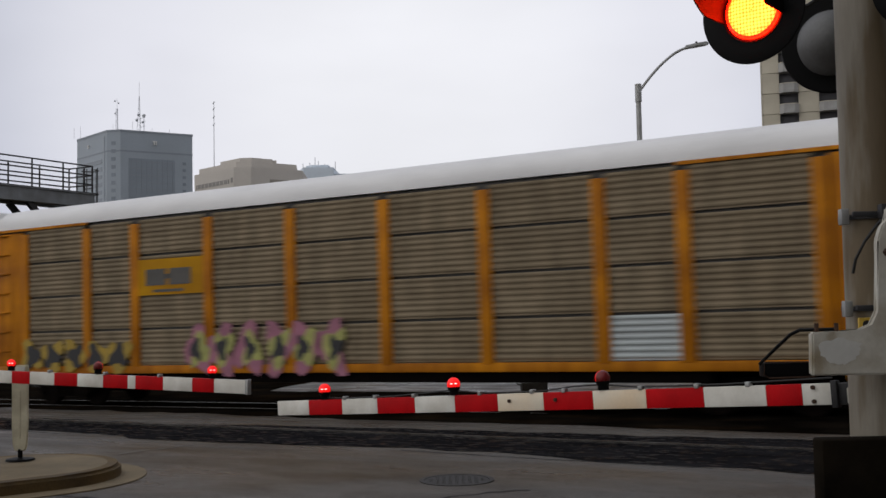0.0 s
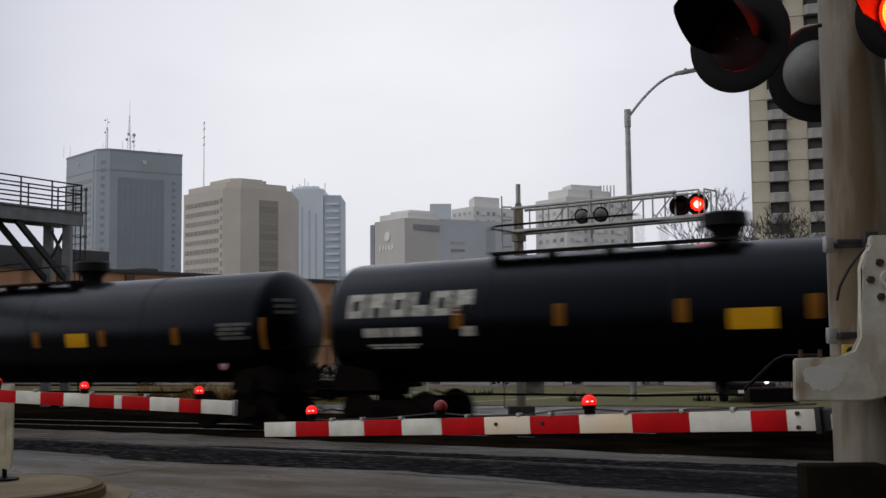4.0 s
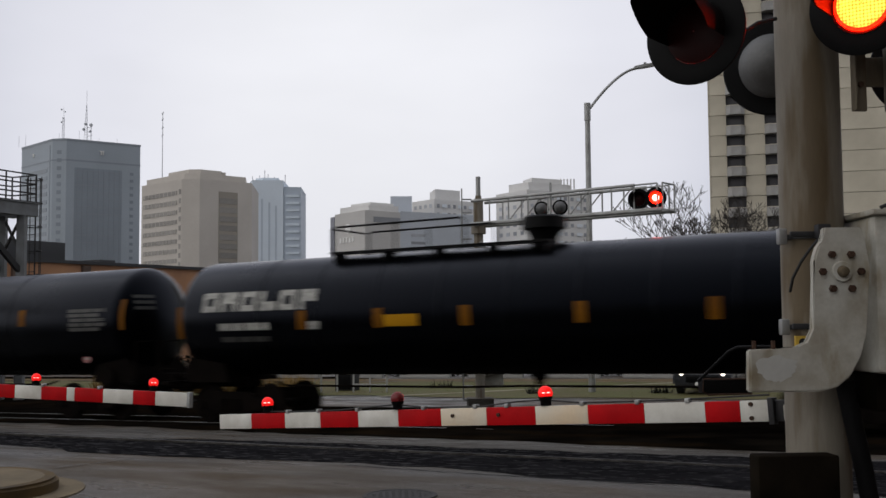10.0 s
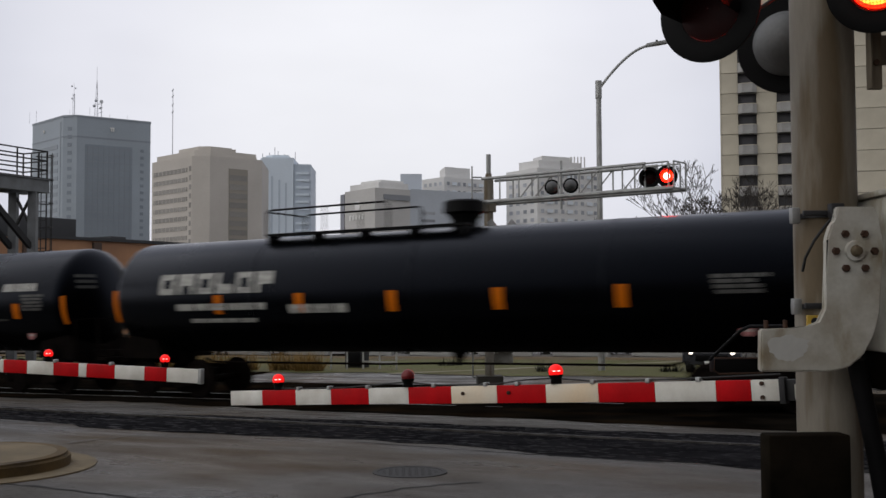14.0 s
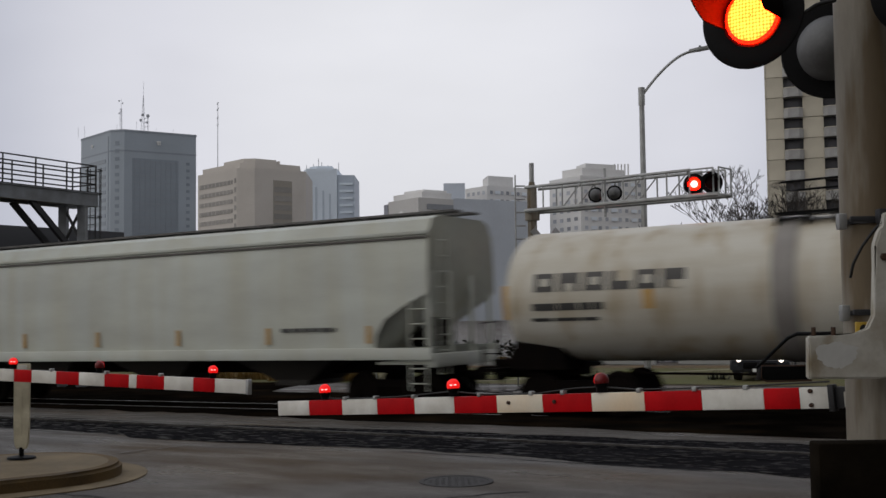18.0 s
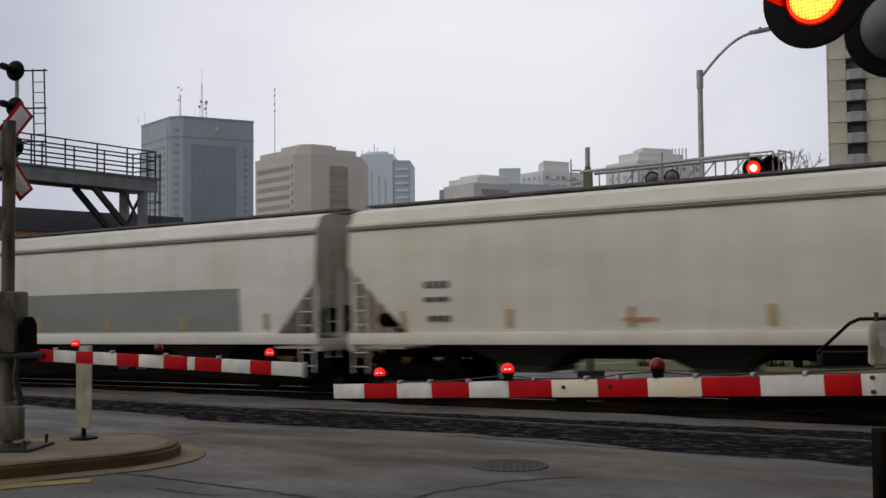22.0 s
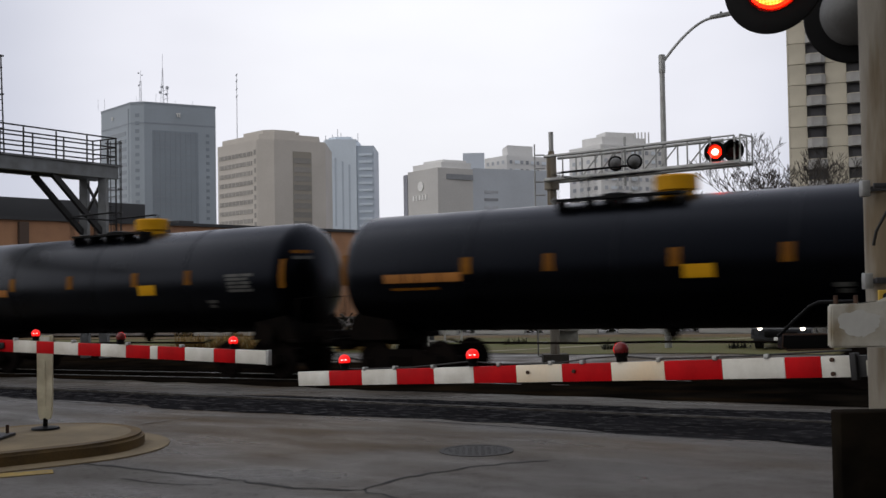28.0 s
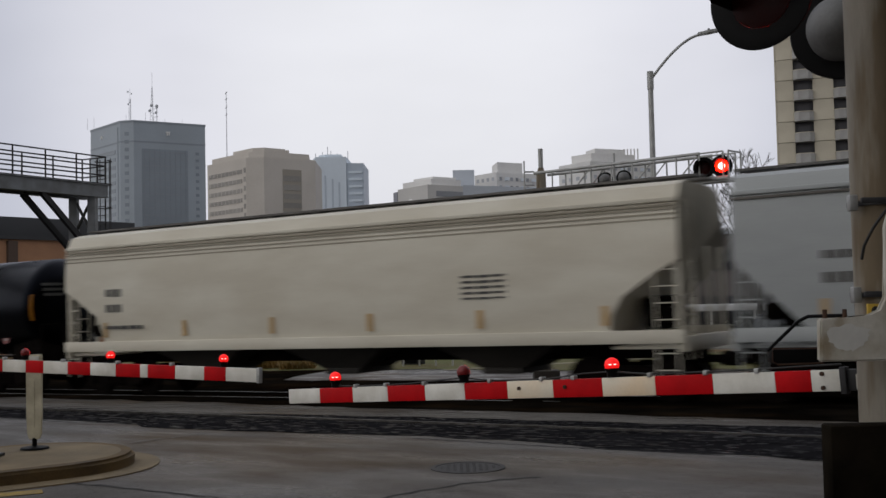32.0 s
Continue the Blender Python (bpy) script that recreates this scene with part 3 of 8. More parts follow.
def near_gate():
    g = root("crossing_gate", "lowered red and white striped gate with flashing signals on a mast", "crossing gate", "crossing gates")
    x = (ARM_BASE - ARM_TIP).normalized()
    L = 0.4064
    full = (ARM_BASE - ARM_TIP).length
    cuts = [L * k for k in range(12)] + [4.69, full]
    m = striped_arm(g, ARM_TIP, ARM_BASE, cuts, 0.121, (L * 6, L * 8))
    for at, ph in ((0.60, None), (2.02, 0), (3.33, 1)):
        arm_lamp(g, m, at, 0.70, ph)
    # cable and clips along the arm's top edge
    bm = B()
    pts = [(0.60, 0, 0.075), (0.9, 0, 0.068), (1.4, 0, 0.07), (1.7, 0, 0.085), (2.0, 0, 0.10), (2.3, 0, 0.072), (2.8, 0, 0.068), (3.1, 0, 0.095), (3.33, 0, 0.1), (3.6, 0, 0.075), (4.2, 0, 0.075), (full, 0, 0.09)]
    tube(bm, pts, 0.006, 6)
    part("cable", bm, M["rubber"], g).matrix_local = m
    for at in (0.85, 1.2, 1.62, 2.28, 2.75, 3.02, 3.62, 4.02, 4.36):
        bm = B()
        box(bm, (at, -0.004, 0.07), (0.03, 0.045, 0.028), bevel=0.004)
        part("cable_clip", bm, M["galv"], g).matrix_local = m
    for at, z in ((2.55, 0.01), (2.95, 0.01), (4.76, 0.04), (4.76, -0.04)):
        bm = B()
        rod(bm, (at, -0.014, z), (at, -0.03, z), 0.013, 8)
        part("bolt", bm, M["rust"], g).matrix_local = m
    bm = B()
    box(bm, (full + 0.02, -0.02, 0), (0.035, 0.06, 0.15), bevel=0.004)
    box(bm, (full + 0.07, 0.0, 0), (0.07, 0.05, 0.12), bevel=0.006)
    part("arm_clamp", bm, M["dark_steel"], g).matrix_local = m
    bm = B()
    box(bm, (full + 0.115, -0.02, -0.01), (0.05, 0.05, 0.09), bevel=0.008)
    part("clamp_lug", bm, M["bracket"], g).matrix_local = m
    # mast
    bm = B()
    lathe(bm, [(0.0, 0.170), (3.0, 0.170), (5.2, 0.164)], 40, "z", (2.315, 5.86, 0.0))
    part("mast_pole", bm, M["mast"], g, smooth=50)
    # plate bracket: an L with a rounded elbow, standing before the mast
    bm = B()
    out = [(1.82, 1.50), (2.07, 1.505), (2.13, 1.53), (2.165, 1.60), (2.168, 1.96), (2.195, 2.035), (2.226, 2.06), (2.226, 2.125), (2.427, 2.125), (2.43, 2.06), (2.455, 1.99), (2.46, 1.93), (2.435, 1.58), (2.40, 1.46), (2.345, 1.365), (2.27, 1.305), (2.18, 1.283), (1.815, 1.285)]
    slab(bm, [(a, b) for a, b in out], -0.03, 0.03, Matrix.Translation((0, 5.50, 0)) @ UPRIGHT)
    bmesh.ops.bevel(bm, geom=bm.edges[:], offset=0.008, segments=2, affect="EDGES")
    part("gate_bracket", bm, M["bracket"], g, "weathered white cast bracket", smooth=40)
    bm = B()
    rnd = random.Random(4)
    blob = [(1.96 + 0.10 * math.cos(q) * (1 + rnd.uniform(-0.16, 0.16)) + 0.02 * math.sin(2 * q), 1.40 + 0.066 * math.sin(q) * (1 + rnd.uniform(-0.14, 0.14))) for q in [k * 2 * math.pi / 30 for k in range(30)]]
    slab(bm, blob, -0.0006, 0.0006, Matrix.Translation((0, 5.4692, 0)) @ UPRIGHT)
    part("paint_patch", bm, M["repaint"], g, "brighter patch of new paint")
    px, pz = 2.311, 1.897
    bm = B()
    lathe(bm, [(-0.010, 0.050), (0.0, 0.054), (0.02, 0.054)], 24, "y", (px, 5.462, pz))
    part("pivot_ring", bm, M["bracket"], g)
    bm = B()
    lathe(bm, [(-0.040, 0.012), (-0.036, 0.022), (-0.018, 0.025), (0.0, 0.032)], 18, "y", (px, 5.455, pz))
    part("pivot_nut", bm, M["brass"], g, "worn brass hub nut")
    for k in range(6):
        a = radians(60 * k)
        bm = B()
        lathe(bm, [(-0.016, 0.018), (0.0, 0.021), (0.01, 0.021)], 6, "y", (px + 0.100 * math.cos(a), 5.464, pz + 0.101 * math.sin(a)))
        part("bolt", bm, M["rust"], g, "rusty bolt head")
    # gate mechanism case, its strap and lid
    bm = B()
    box(bm, (2.86, 5.72, 1.78), (0.72, 0.46, 0.82), bevel=0.025)
    case = part("mechanism_case", bm, M["bracket"], g, "pale grey metal mechanism case")
    bm = B()
    box(bm, (2.86, 5.70, 2.205), (0.76, 0.50, 0.03), bevel=0.008)
    part("lid", bm, M["bracket"], case)
    bm = B()
    tube(bm, [(2.52, 5.46, 2.225), (2.60, 5.44, 2.26), (2.75, 5.43, 2.24), (3.1, 5.44, 2.27)], 0.010, 8)
    part("conduit", bm, M["rubber"], case)
    bm = B()
    box(bm, (2.80, 5.78, 1.27), (0.56, 0.4, 0.2), bevel=0.02)
    part("case_support", bm, M["dark_box"], g)
    # bands round the mast and the strap that ties the bracket to it
    for z in (2.10, 1.613):
        bm = B()
        lathe(bm, [(z - 0.013, 0.176), (z + 0.013, 0.176)], 40, "z", (2.30, 5.86, 0))
        part("mast_band", bm, M["dark_steel"], g)
        bm = B()
        box(bm, (2.105, 5.75, z), (0.045, 0.05, 0.085), bevel=0.006)
        part("band_lug", bm, M["galv"], g)
        bm = B()
        box(bm, (2.21, 5.64, z + 0.005), (0.20, 0.025, 0.028), bevel=0.004)
        box(bm, (2.27, 5.60, z + 0.015), (0.07, 0.06, 0.075), bevel=0.006)
        part("clamp_bolt", bm, M["dark_steel"], g)
    bm = B()
    box(bm, (2.166, 5.66, 1.532), (0.08, 0.02, 0.07), bevel=0.004)
    tag = part("number_tag", bm, M["tag"], g, "small yellow tag on the mast")
    bm = B()
    lathe(bm, [(-0.003, 0.022), (0.0, 0.022)], 14, "y", (2.166, 5.648, 1.532))
    part("tag_mark", bm, M["dark_steel"], tag)
    bm = B()
    pts = [(2.27, 5.60, 2.10), (2.215, 5.60, 2.04), (2.16, 5.62, 1.96), (2.125, 5.66, 1.87), (2.12, 5.69, 1.80)]
    tube(bm, pts, 0.008, 8)
    part("loose_cable", bm, M["rubber"], g)
    # brace wire in front of the bracket and hinge shelf behind it
    bm = B()
    tube(bm, [(1.66, 5.85, 1.325), (1.72, 5.79, 1.40), (1.79, 5.72, 1.485), (1.83, 5.69, 1.508), (2.0, 5.6, 1.512)], 0.0095, 8)
    part("brace_rod", bm, M["black"], g)
    bm = B()
    box(bm, (1.81, 5.87, 1.295), (0.27, 0.10, 0.075), bevel=0.008)
    shelf = part("hinge_shelf", bm, M["black"], g)
    bm = B()
    tube(bm, [(1.94, 5.81, 1.335), (1.675, 5.81, 1.337), (1.672, 5.81, 1.27), (1.70, 5.81, 1.252), (1.94, 5.81, 1.256)], 0.005, 6)
    part("shelf_edge", bm, M["rust"], shelf)
    for xx in (1.86, 1.96):
        bm = B()
        rod(bm, (xx, 5.52, 1.50), (xx, 5.52, 1.545), 0.012, 8)
        part("bolt", bm, M["rust"], g)
    # base box, hoses and lower cabinet
    bm = B()
    box(bm, (2.055, 5.53, 0.482), (0.42, 0.15, 0.965), bevel=0.012)
    part("base_box", bm, M["dark_box"], g, "dark junction box at the mast foot")
    bm = B()
    tube(bm, [(2.36, 5.60, 1.33), (2.40, 5.60, 1.12), (2.445, 5.58, 0.85), (2.50, 5.58, 0.5), (2.52, 5.60, 0.02)], 0.048, 14)
    part("hose", bm, M["black"], g)
    bm = B()
    tube(bm, [(2.62, 5.55, 1.25), (2.63, 5.52, 1.0), (2.645, 5.52, 0.8), (2.62, 5.55, 0.6)], 0.008, 6)
    part("loose_cable", bm, M["rubber"], g)
    # signals on cross arms
    face = 41.0
    heads = ((1.58, 5.45, 3.135), (2.45, 5.42, 3.285))
    for k, (hx, hy, hz) in enumerate(heads):
        signal_head(g, pose(hx, hy, hz, -2, 0, -face), k)
    for hx in (2.262, 3.16):
        signal_head(g, pose(hx, 6.26, 3.155, 0, 0, 152), None, 0.288, 0.159, lit="lens_off")
    bm = B()
    rod(bm, (1.55, 5.66, 3.56), (3.0, 5.74, 3.60), 0.032, 12)
    part("cross_arm", bm, M["galv"], g)
    for hx, hy, hz in (*heads, (2.29, 6.2, 3.2), (3.14, 6.2, 3.2)):
        bm = B()
        tube(bm, [(hx, 5.70, 3.56), (hx, hy + (0.16 if hy < 5.6 else 0), 3.45), (hx, hy + (0.16 if hy < 5.6 else 0), hz + 0.1)], 0.02, 8)
        part("head_hanger", bm, M["dark_steel"], g)
    bm = B()
    tube(bm, [(1.86, 5.68, 3.19), (1.93, 5.68, 3.22), (1.99, 5.70, 3.26), (2.1, 5.72, 3.29)], 0.011, 8)
    part("signal_cable", bm, M["rubber"], g)
    for xx in (2.50, 2.68):
        bm = B()
        box(bm, (xx, 5.62, 2.93), (0.075, 0.03, 0.34), bevel=0.004)
        box(bm, (xx - 0.03, 5.60, 2.93), (0.012, 0.05, 0.34), bevel=0.003)
        hg = part("hanger_bar", bm, M["mast"], g)
        bm = B()
        rod(bm, (xx, 5.60, 2.90), (xx, 5.585, 2.90), 0.016, 8)
        part("bolt", bm, M["rust"], hg)
    bm = B()
    box(bm, (2.61, 5.66, 2.98), (0.13, 0.02, 0.16), bevel=0.004)
    part("mount_plate", bm, M["mast"], g)
    return g


def far_gate():
    x0, y0 = -5.09, 10.9
    z0 = gz(x0, y0) + 0.14
    g = root("crossing_gate", "lowered striped crossing gate on a median island with a crossbuck", "crossing gate", "crossing gates")
    tip, base = Vector((-1.735, 9.33, 1.018)), Vector((-4.72, 10.83, 1.080))
    full = (base - tip).length
    cuts = [0, 0.334, 0.574, 0.905, 1.228, 1.32, 1.618, 1.938, 2.232, 2.555, 2.795, 3.12, full]
    m = striped_arm(g, tip, base, cuts, 0.118)
    for at, ph in ((-0.367, None), (-1.695, 1), (-2.82, 0)):
        arm_lamp(g, m, at, 0.60, ph)
    for at in (-0.95, -1.6, -2.3, -3.1):
        bm = B()
        box(bm, (at, -0.004, 0.07), (0.03, 0.045, 0.028), bevel=0.004)
        part("cable_clip", bm, M["galv"], g).matrix_local = m
    bm = B()
    box(bm, (0.02, 0.0, 0.0), (0.03, 0.05, 0.13), bevel=0.004)
    part("arm_tip", bm, M["galv"], g).matrix_local = m
    bm = B()
    rod(bm, (x0, y0, z0), (x0, y0, 3.5), 0.066, 20)
    part("mast_pole", bm, M["weathered_mast"], g)
    bm = B()
    box(bm, (x0 - 0.05, y0 - 0.02, 1.42), (0.42, 0.34, 0.62), bevel=0.03)
    part("mechanism_case", bm, M["weathered_mast"], g)
    bm = B()
    lathe(bm, [(-0.03, 0.11), (-0.02, 0.14), (0.03, 0.14)], 24, "x", (x0 + 0.22, y0, 1.33))
    box(bm, (x0 + 0.24, y0, 1.16), (0.05, 0.26, 0.24), bevel=0.02)
    part("counterweight_bracket", bm, M["dark_box"], g)
    bm = B()
    box(bm, (x0 + 0.1, y0 - 0.05, 1.08), (0.7, 0.2, 0.06), bevel=0.01)
    part("hinge_shelf", bm, M["dark_steel"], g)
    bm = B()
    tube(bm, [(x0 + 0.16, y0 - 0.1, 1.05), (x0 + 0.14, y0 - 0.12, 0.85), (x0 + 0.19, y0 - 0.1, 0.62), (x0 + 0.15, y0 - 0.08, 0.45)], 0.035, 8)
    part("hose", bm, M["rubber"], g)
    bm = B()
    lathe(bm, [(0.0, 0.24), (0.06, 0.23), (0.015, 0.025), (0.42, 0.13), (0.46, 0.10)], 20, "z", (x0, y0, z0))
    box(bm, (x0 + 0.12, y0 - 0.14, z0 + 0.26), (0.22, 0.14, 0.34), bevel=0.02)
    part("base_casting", bm, M["weathered_mast"], g)
    bm = B()
    box(bm, (x0 + 0.05, y0 - 0.08, z0 + 0.012), (0.72, 0.62, 0.03), bevel=0.008)
    plate_ob = part("base_plate", bm, M["dark_steel"], g, "dark steel base plate")
    for dx, dy in ((-0.26, -0.34), (0.34, -0.34), (0.34, 0.18)):
        bm = B()
        rod(bm, (x0 + dx, y0 + dy, z0 + 0.02), (x0 + dx, y0 + dy, z0 + 0.11), 0.018, 8)
        part("anchor_bolt", bm, M["rust"], plate_ob)
    # crossbuck
    cz = 3.21
    for tilt in (50, -50):
        bm = B()
        box(bm, (0, 0, 0), (1.2, 0.006, 0.22), bevel=0.001)
        b1 = part("crossbuck_blade", bm, M["red"], g, "red blade edge")
        b1.matrix_local = Matrix.Translation((x0 - 0.10, y0 - 0.09 + (0.01 if tilt > 0 else 0), cz)) @ pose(0, 0, 0, 0, tilt, 64)
        bm = B()
        box(bm, (0, -0.006, 0), (1.13, 0.004, 0.15), bevel=0.001)
        part("blade_face", bm, M["white"], b1, "white face inside a red border")
    bm = B()
    box(bm, (x0 - 0.44, y0 - 0.11, 2.22), (0.6, 0.008, 0.30), bevel=0.002)
    sign = part("track_count_sign", bm, M["white"], g, "small white sign with red marks")
    for k in range(5):
        bm = B()
        box(bm, (x0 - 0.66 + 0.11 * k, y0 - 0.117, 2.22), (0.05, 0.004, 0.14))
        part("sign_bar", bm, M["red"], sign)
    bm = B()
    box(bm, (x0 - 0.16, y0 - 0.09, 2.55), (0.1, 0.08, 0.3), bevel=0.01)
    part("bell_box", bm, M["galv"], g)
    # median island
    isl = root("median_island", "raised concrete median island with a rounded worn nose", "median island")
    isl["kind"] = "structure"
    def nose(r, back):
        c = Vector((-4.35, 11.15))
        d = Vector((-0.78, -0.62)).normalized()
        w = Vector((-d.y, d.x))
        pts = []
        for k in range(17):
            a = radians(-90 + 180 * k / 16)
            p = c - d * (r * math.cos(a)) * 0.95 + w * (r * math.sin(a))
            pts.append((p.x, p.y))
        for sgn in (1, -1):
            p = c + d * back + w * r * sgn
            pts.append((p.x, p.y))
        return pts
    bm = B()
    slab(bm, nose(1.0, 14), -0.08, 0.135)
    bmesh.ops.bevel(bm, geom=[e for e in bm.edges if min(v.co.z for v in e.verts) > 0.1], offset=0.035, segments=3, affect="EDGES")
    part("kerb", bm, M["concrete"], isl)
    bm = B()
    slab(bm, nose(0.86, 13.9), 0.10, 0.1365)
    part("island_top", bm, M["apron"], isl)
    bm = B()
    slab(bm, nose(1.27, 2.0), -0.06, 0.012)
    part("apron", bm, M["apron"], isl, "flush concrete apron")
    bm = B()
    slab(bm, [(-3.7, 9.6), (-4.2, 9.35), (-12, 3.2), (-12.2, 3.4), (-4.35, 9.55), (-3.78, 9.78)], 0.004, 0.008)
    tagged(part("yellow_line", bm, M["line_yellow"]), "worn yellow line beside the median kerb", "road marking", kind="structure")
    # marker post
    px, py = -4.54, 11.55
    p = root("marker_post", "cream flexible marker post on the island with a dark foot", "marker post")
    bm = B()
    slab(bm, [(-0.055, 0.10), (-0.075, 0.16), (-0.082, 0.35), (-0.086, 1.0), (0.086, 1.0), (0.082, 0.35), (0.075, 0.16), (0.055, 0.10)], -0.02, 0.02, Matrix.Translation((px, py, 0.142)) @ UPRIGHT)
    bmesh.ops.bevel(bm, geom=bm.edges[:], offset=0.008, segments=2, affect="EDGES")
    part("blade", bm, M["post_cream"], p)
    bm = B()
    rod(bm, (px, py, 0.142), (px, py, 0.26), 0.025, 12)
    lathe(bm, [(0.142, 0.15), (0.16, 0.14), (0.175, 0.05)], 16, "z", (px, py, 0))
    part("foot", bm, M["black"], p)
    bm = B()
    box(bm, (px + 0.01, py - 0.03, 1.06), (0.10, 0.012, 0.13), bevel=0.003)
    part("top_plate", bm, M["white"], p)
    bm = B()
    box(bm, (px, py - 0.022, 0.62), (0.018, 0.006, 0.5))
    part("rib", bm, M["post_cream"], p)
    return g


near_gate()
far_gate()


def manhole():
    x, y = 0.06, 10.55
    c = root("manhole_cover", "dark cast-iron manhole cover set in the asphalt", "manhole cover")
    z = gz(x, y)
    bm = B()
    lathe(bm, [(z - 0.05, 0.36), (z + 0.006, 0.36), (z + 0.006, 0.315), (z - 0.05, 0.315)], 40, "z", (x, y, 0), cap=False)
    part("frame_ring", bm, M["iron"], c)
    bm = B()
    lathe(bm, [(z - 0.03, 0.31), (z + 0.003, 0.31), (z + 0.003, 0.02)], 40, "z", (x, y, 0))
    lid = part("lid", bm, M["iron"], c)
    bm = B()
    for i in range(-4, 5):
        for j in range(-4, 5):
            if math.hypot(i, j) < 4.3:
                box(bm, (x + i * 0.062, y + j * 0.062, z + 0.002), (0.035, 0.035, 0.006))
    tagged(part("tread_studs", bm, M["iron"], lid), kind="stuff")


def crack(name, pts, w, seed):
    rnd = random.Random(seed)
    bm = B()
    fine = []
    for (a, b), (c, d) in zip(pts, pts[1:]):
        k = max(2, int(math.hypot(c - a, d - b) / 0.12))
        fine += [(a + (c - a) * i / k + rnd.uniform(-0.03, 0.03), b + (d - b) * i / k + rnd.uniform(-0.03, 0.03)) for i in range(k)]
    rows = []
    for (a, b), (c, d) in zip(fine, fine[1:]):
        t = Vector((c - a, d - b)).normalized()
        h = w * rnd.uniform(0.3, 1.0)
        rows.append([bm.verts.new((a - t.y * h, b + t.x * h, gz(a, b) + 0.005)), bm.verts.new((a + t.y * h, b - t.x * h, gz(a, b) + 0.005))])
    for p, q in zip(rows, rows[1:]):
        bm.faces.new((p[0], p[1], q[1], q[0]))
    if name == "pale_joint":
        return tagged(part(name, bm, M["joint"]), "pale scraped joint in the asphalt", "joint", kind="structure")
    tagged(part(name, bm, M["crack"]), "thin dark crack running through the asphalt", "crack", "cracks in the asphalt", kind="structure")


manhole()
crack("asphalt_crack", [(-4.19, 10.38), (-3.34, 9.97), (-2.25, 9.34), (-1.42, 8.75), (-0.87, 8.65), (-0.54, 9.2), (0.09, 9.69), (0.92, 10.01)], 0.030, 1)
crack("asphalt_crack", [(-0.87, 8.65), (-0.3, 8.0), (0.1, 7.2), (0.3, 6.0)], 0.022, 2)
crack("asphalt_crack", [(-4.2, 8.4), (-3.2, 8.25), (-2.6, 8.45)], 0.05, 3)
crack("asphalt_crack", [(-7.57, 17.93), (-6.09, 16.92), (-5.4, 16.9), (-4.9, 16.3)], 0.05, 4)
crack("asphalt_crack", [(-4.72, 16.41), (-4.56, 17.4), (-3.6, 17.6)], 0.06, 5)
crack("asphalt_crack", [(-2.9, 16.0), (-1.6, 15.3), (0.2, 14.0), (1.6, 13.1), (3.2, 12.0)], 0.045, 6)
crack("asphalt_crack", [(-0.6, 13.9), (0.6, 13.0), (1.5, 12.45), (3.0, 11.5)], 0.04, 7)
crack("asphalt_crack", [(0.9, 15.2), (2.2, 14.2), (3.6, 13.3)], 0.05, 8)
crack("asphalt_crack", [(-3.0, 9.3), (-2.5, 9.0), (-1.9, 8.95)], 0.014, 9)
crack("pale_joint", [(-3.96, 13.0), (-3.6, 13.9), (-3.35, 14.95)], 0.03, 10)


def litter():
    """A scrap of pale paper lying on the road."""
    x, y = 2.03, 7.32
    bm = B()
    top = [bm.verts.new((x + a, y + b, gz(x, y) + c)) for a, b, c in ((-0.045, -0.02, 0.006), (0.03, -0.035, 0.012), (0.05, 0.02, 0.024), (-0.03, 0.035, 0.008))]
    low = [bm.verts.new((v.co.x, v.co.y, gz(x, y) + 0.001)) for v in top]
    bm.faces.new(top)
    bm.faces.new(low[::-1])
    for k in range(4):
        bm.faces.new((low[k], low[(k + 1) % 4], top[(k + 1) % 4], top[k]))
    tagged(part("paper_scrap", bm, M["white"]), "small crumpled white paper scrap on the asphalt", "litter")


litter()


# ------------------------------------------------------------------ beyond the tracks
# tower walls and glazing are lightened in colour to stand for distance haze
M["tower_wall"] = mat("tower_hazed_cladding", (0.36, 0.41, 0.47), 0.55, 0.0, 0.12, 0.05, 2, 0.02, dirt=(0.32, 0.365, 0.415))
M["tower_glass"] = mat("tower_hazed_glazing", (0.245, 0.285, 0.33), 0.35, 0.0, 0.12, 0.1, 1.5, 0.0, per_object=0.10)
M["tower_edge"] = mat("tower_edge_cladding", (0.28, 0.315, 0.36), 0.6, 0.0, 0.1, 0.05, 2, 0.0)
# steel paled for mist; the haze is only in this colour
M["hazy_steel"] = mat("haze_coloured_steel", (0.46, 0.48, 0.52), 0.7, 0, 0.1, 0.3, 2, 0.0)
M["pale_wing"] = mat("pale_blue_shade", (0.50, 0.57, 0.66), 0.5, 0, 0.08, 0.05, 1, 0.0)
M["beige_shade"] = mat("beige_recess_shade", (0.36, 0.33, 0.285), 0.8, 0, 0.12, 0.06, 2, 0.02)
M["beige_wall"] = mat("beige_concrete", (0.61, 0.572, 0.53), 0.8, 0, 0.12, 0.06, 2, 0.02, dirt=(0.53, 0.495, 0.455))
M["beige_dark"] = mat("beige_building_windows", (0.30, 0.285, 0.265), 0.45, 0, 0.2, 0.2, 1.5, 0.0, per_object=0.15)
# pale blue with the mist over the far tower mixed into the colour
M["pale_glass"] = mat("hazed_blue_cladding", (0.70, 0.78, 0.87), 0.5, 0.0, 0.08, 0.05, 1, 0.0)
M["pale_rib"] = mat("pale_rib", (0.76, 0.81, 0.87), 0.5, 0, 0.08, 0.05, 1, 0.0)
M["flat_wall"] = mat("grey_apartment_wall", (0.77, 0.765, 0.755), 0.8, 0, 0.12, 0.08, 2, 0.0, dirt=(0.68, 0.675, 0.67))
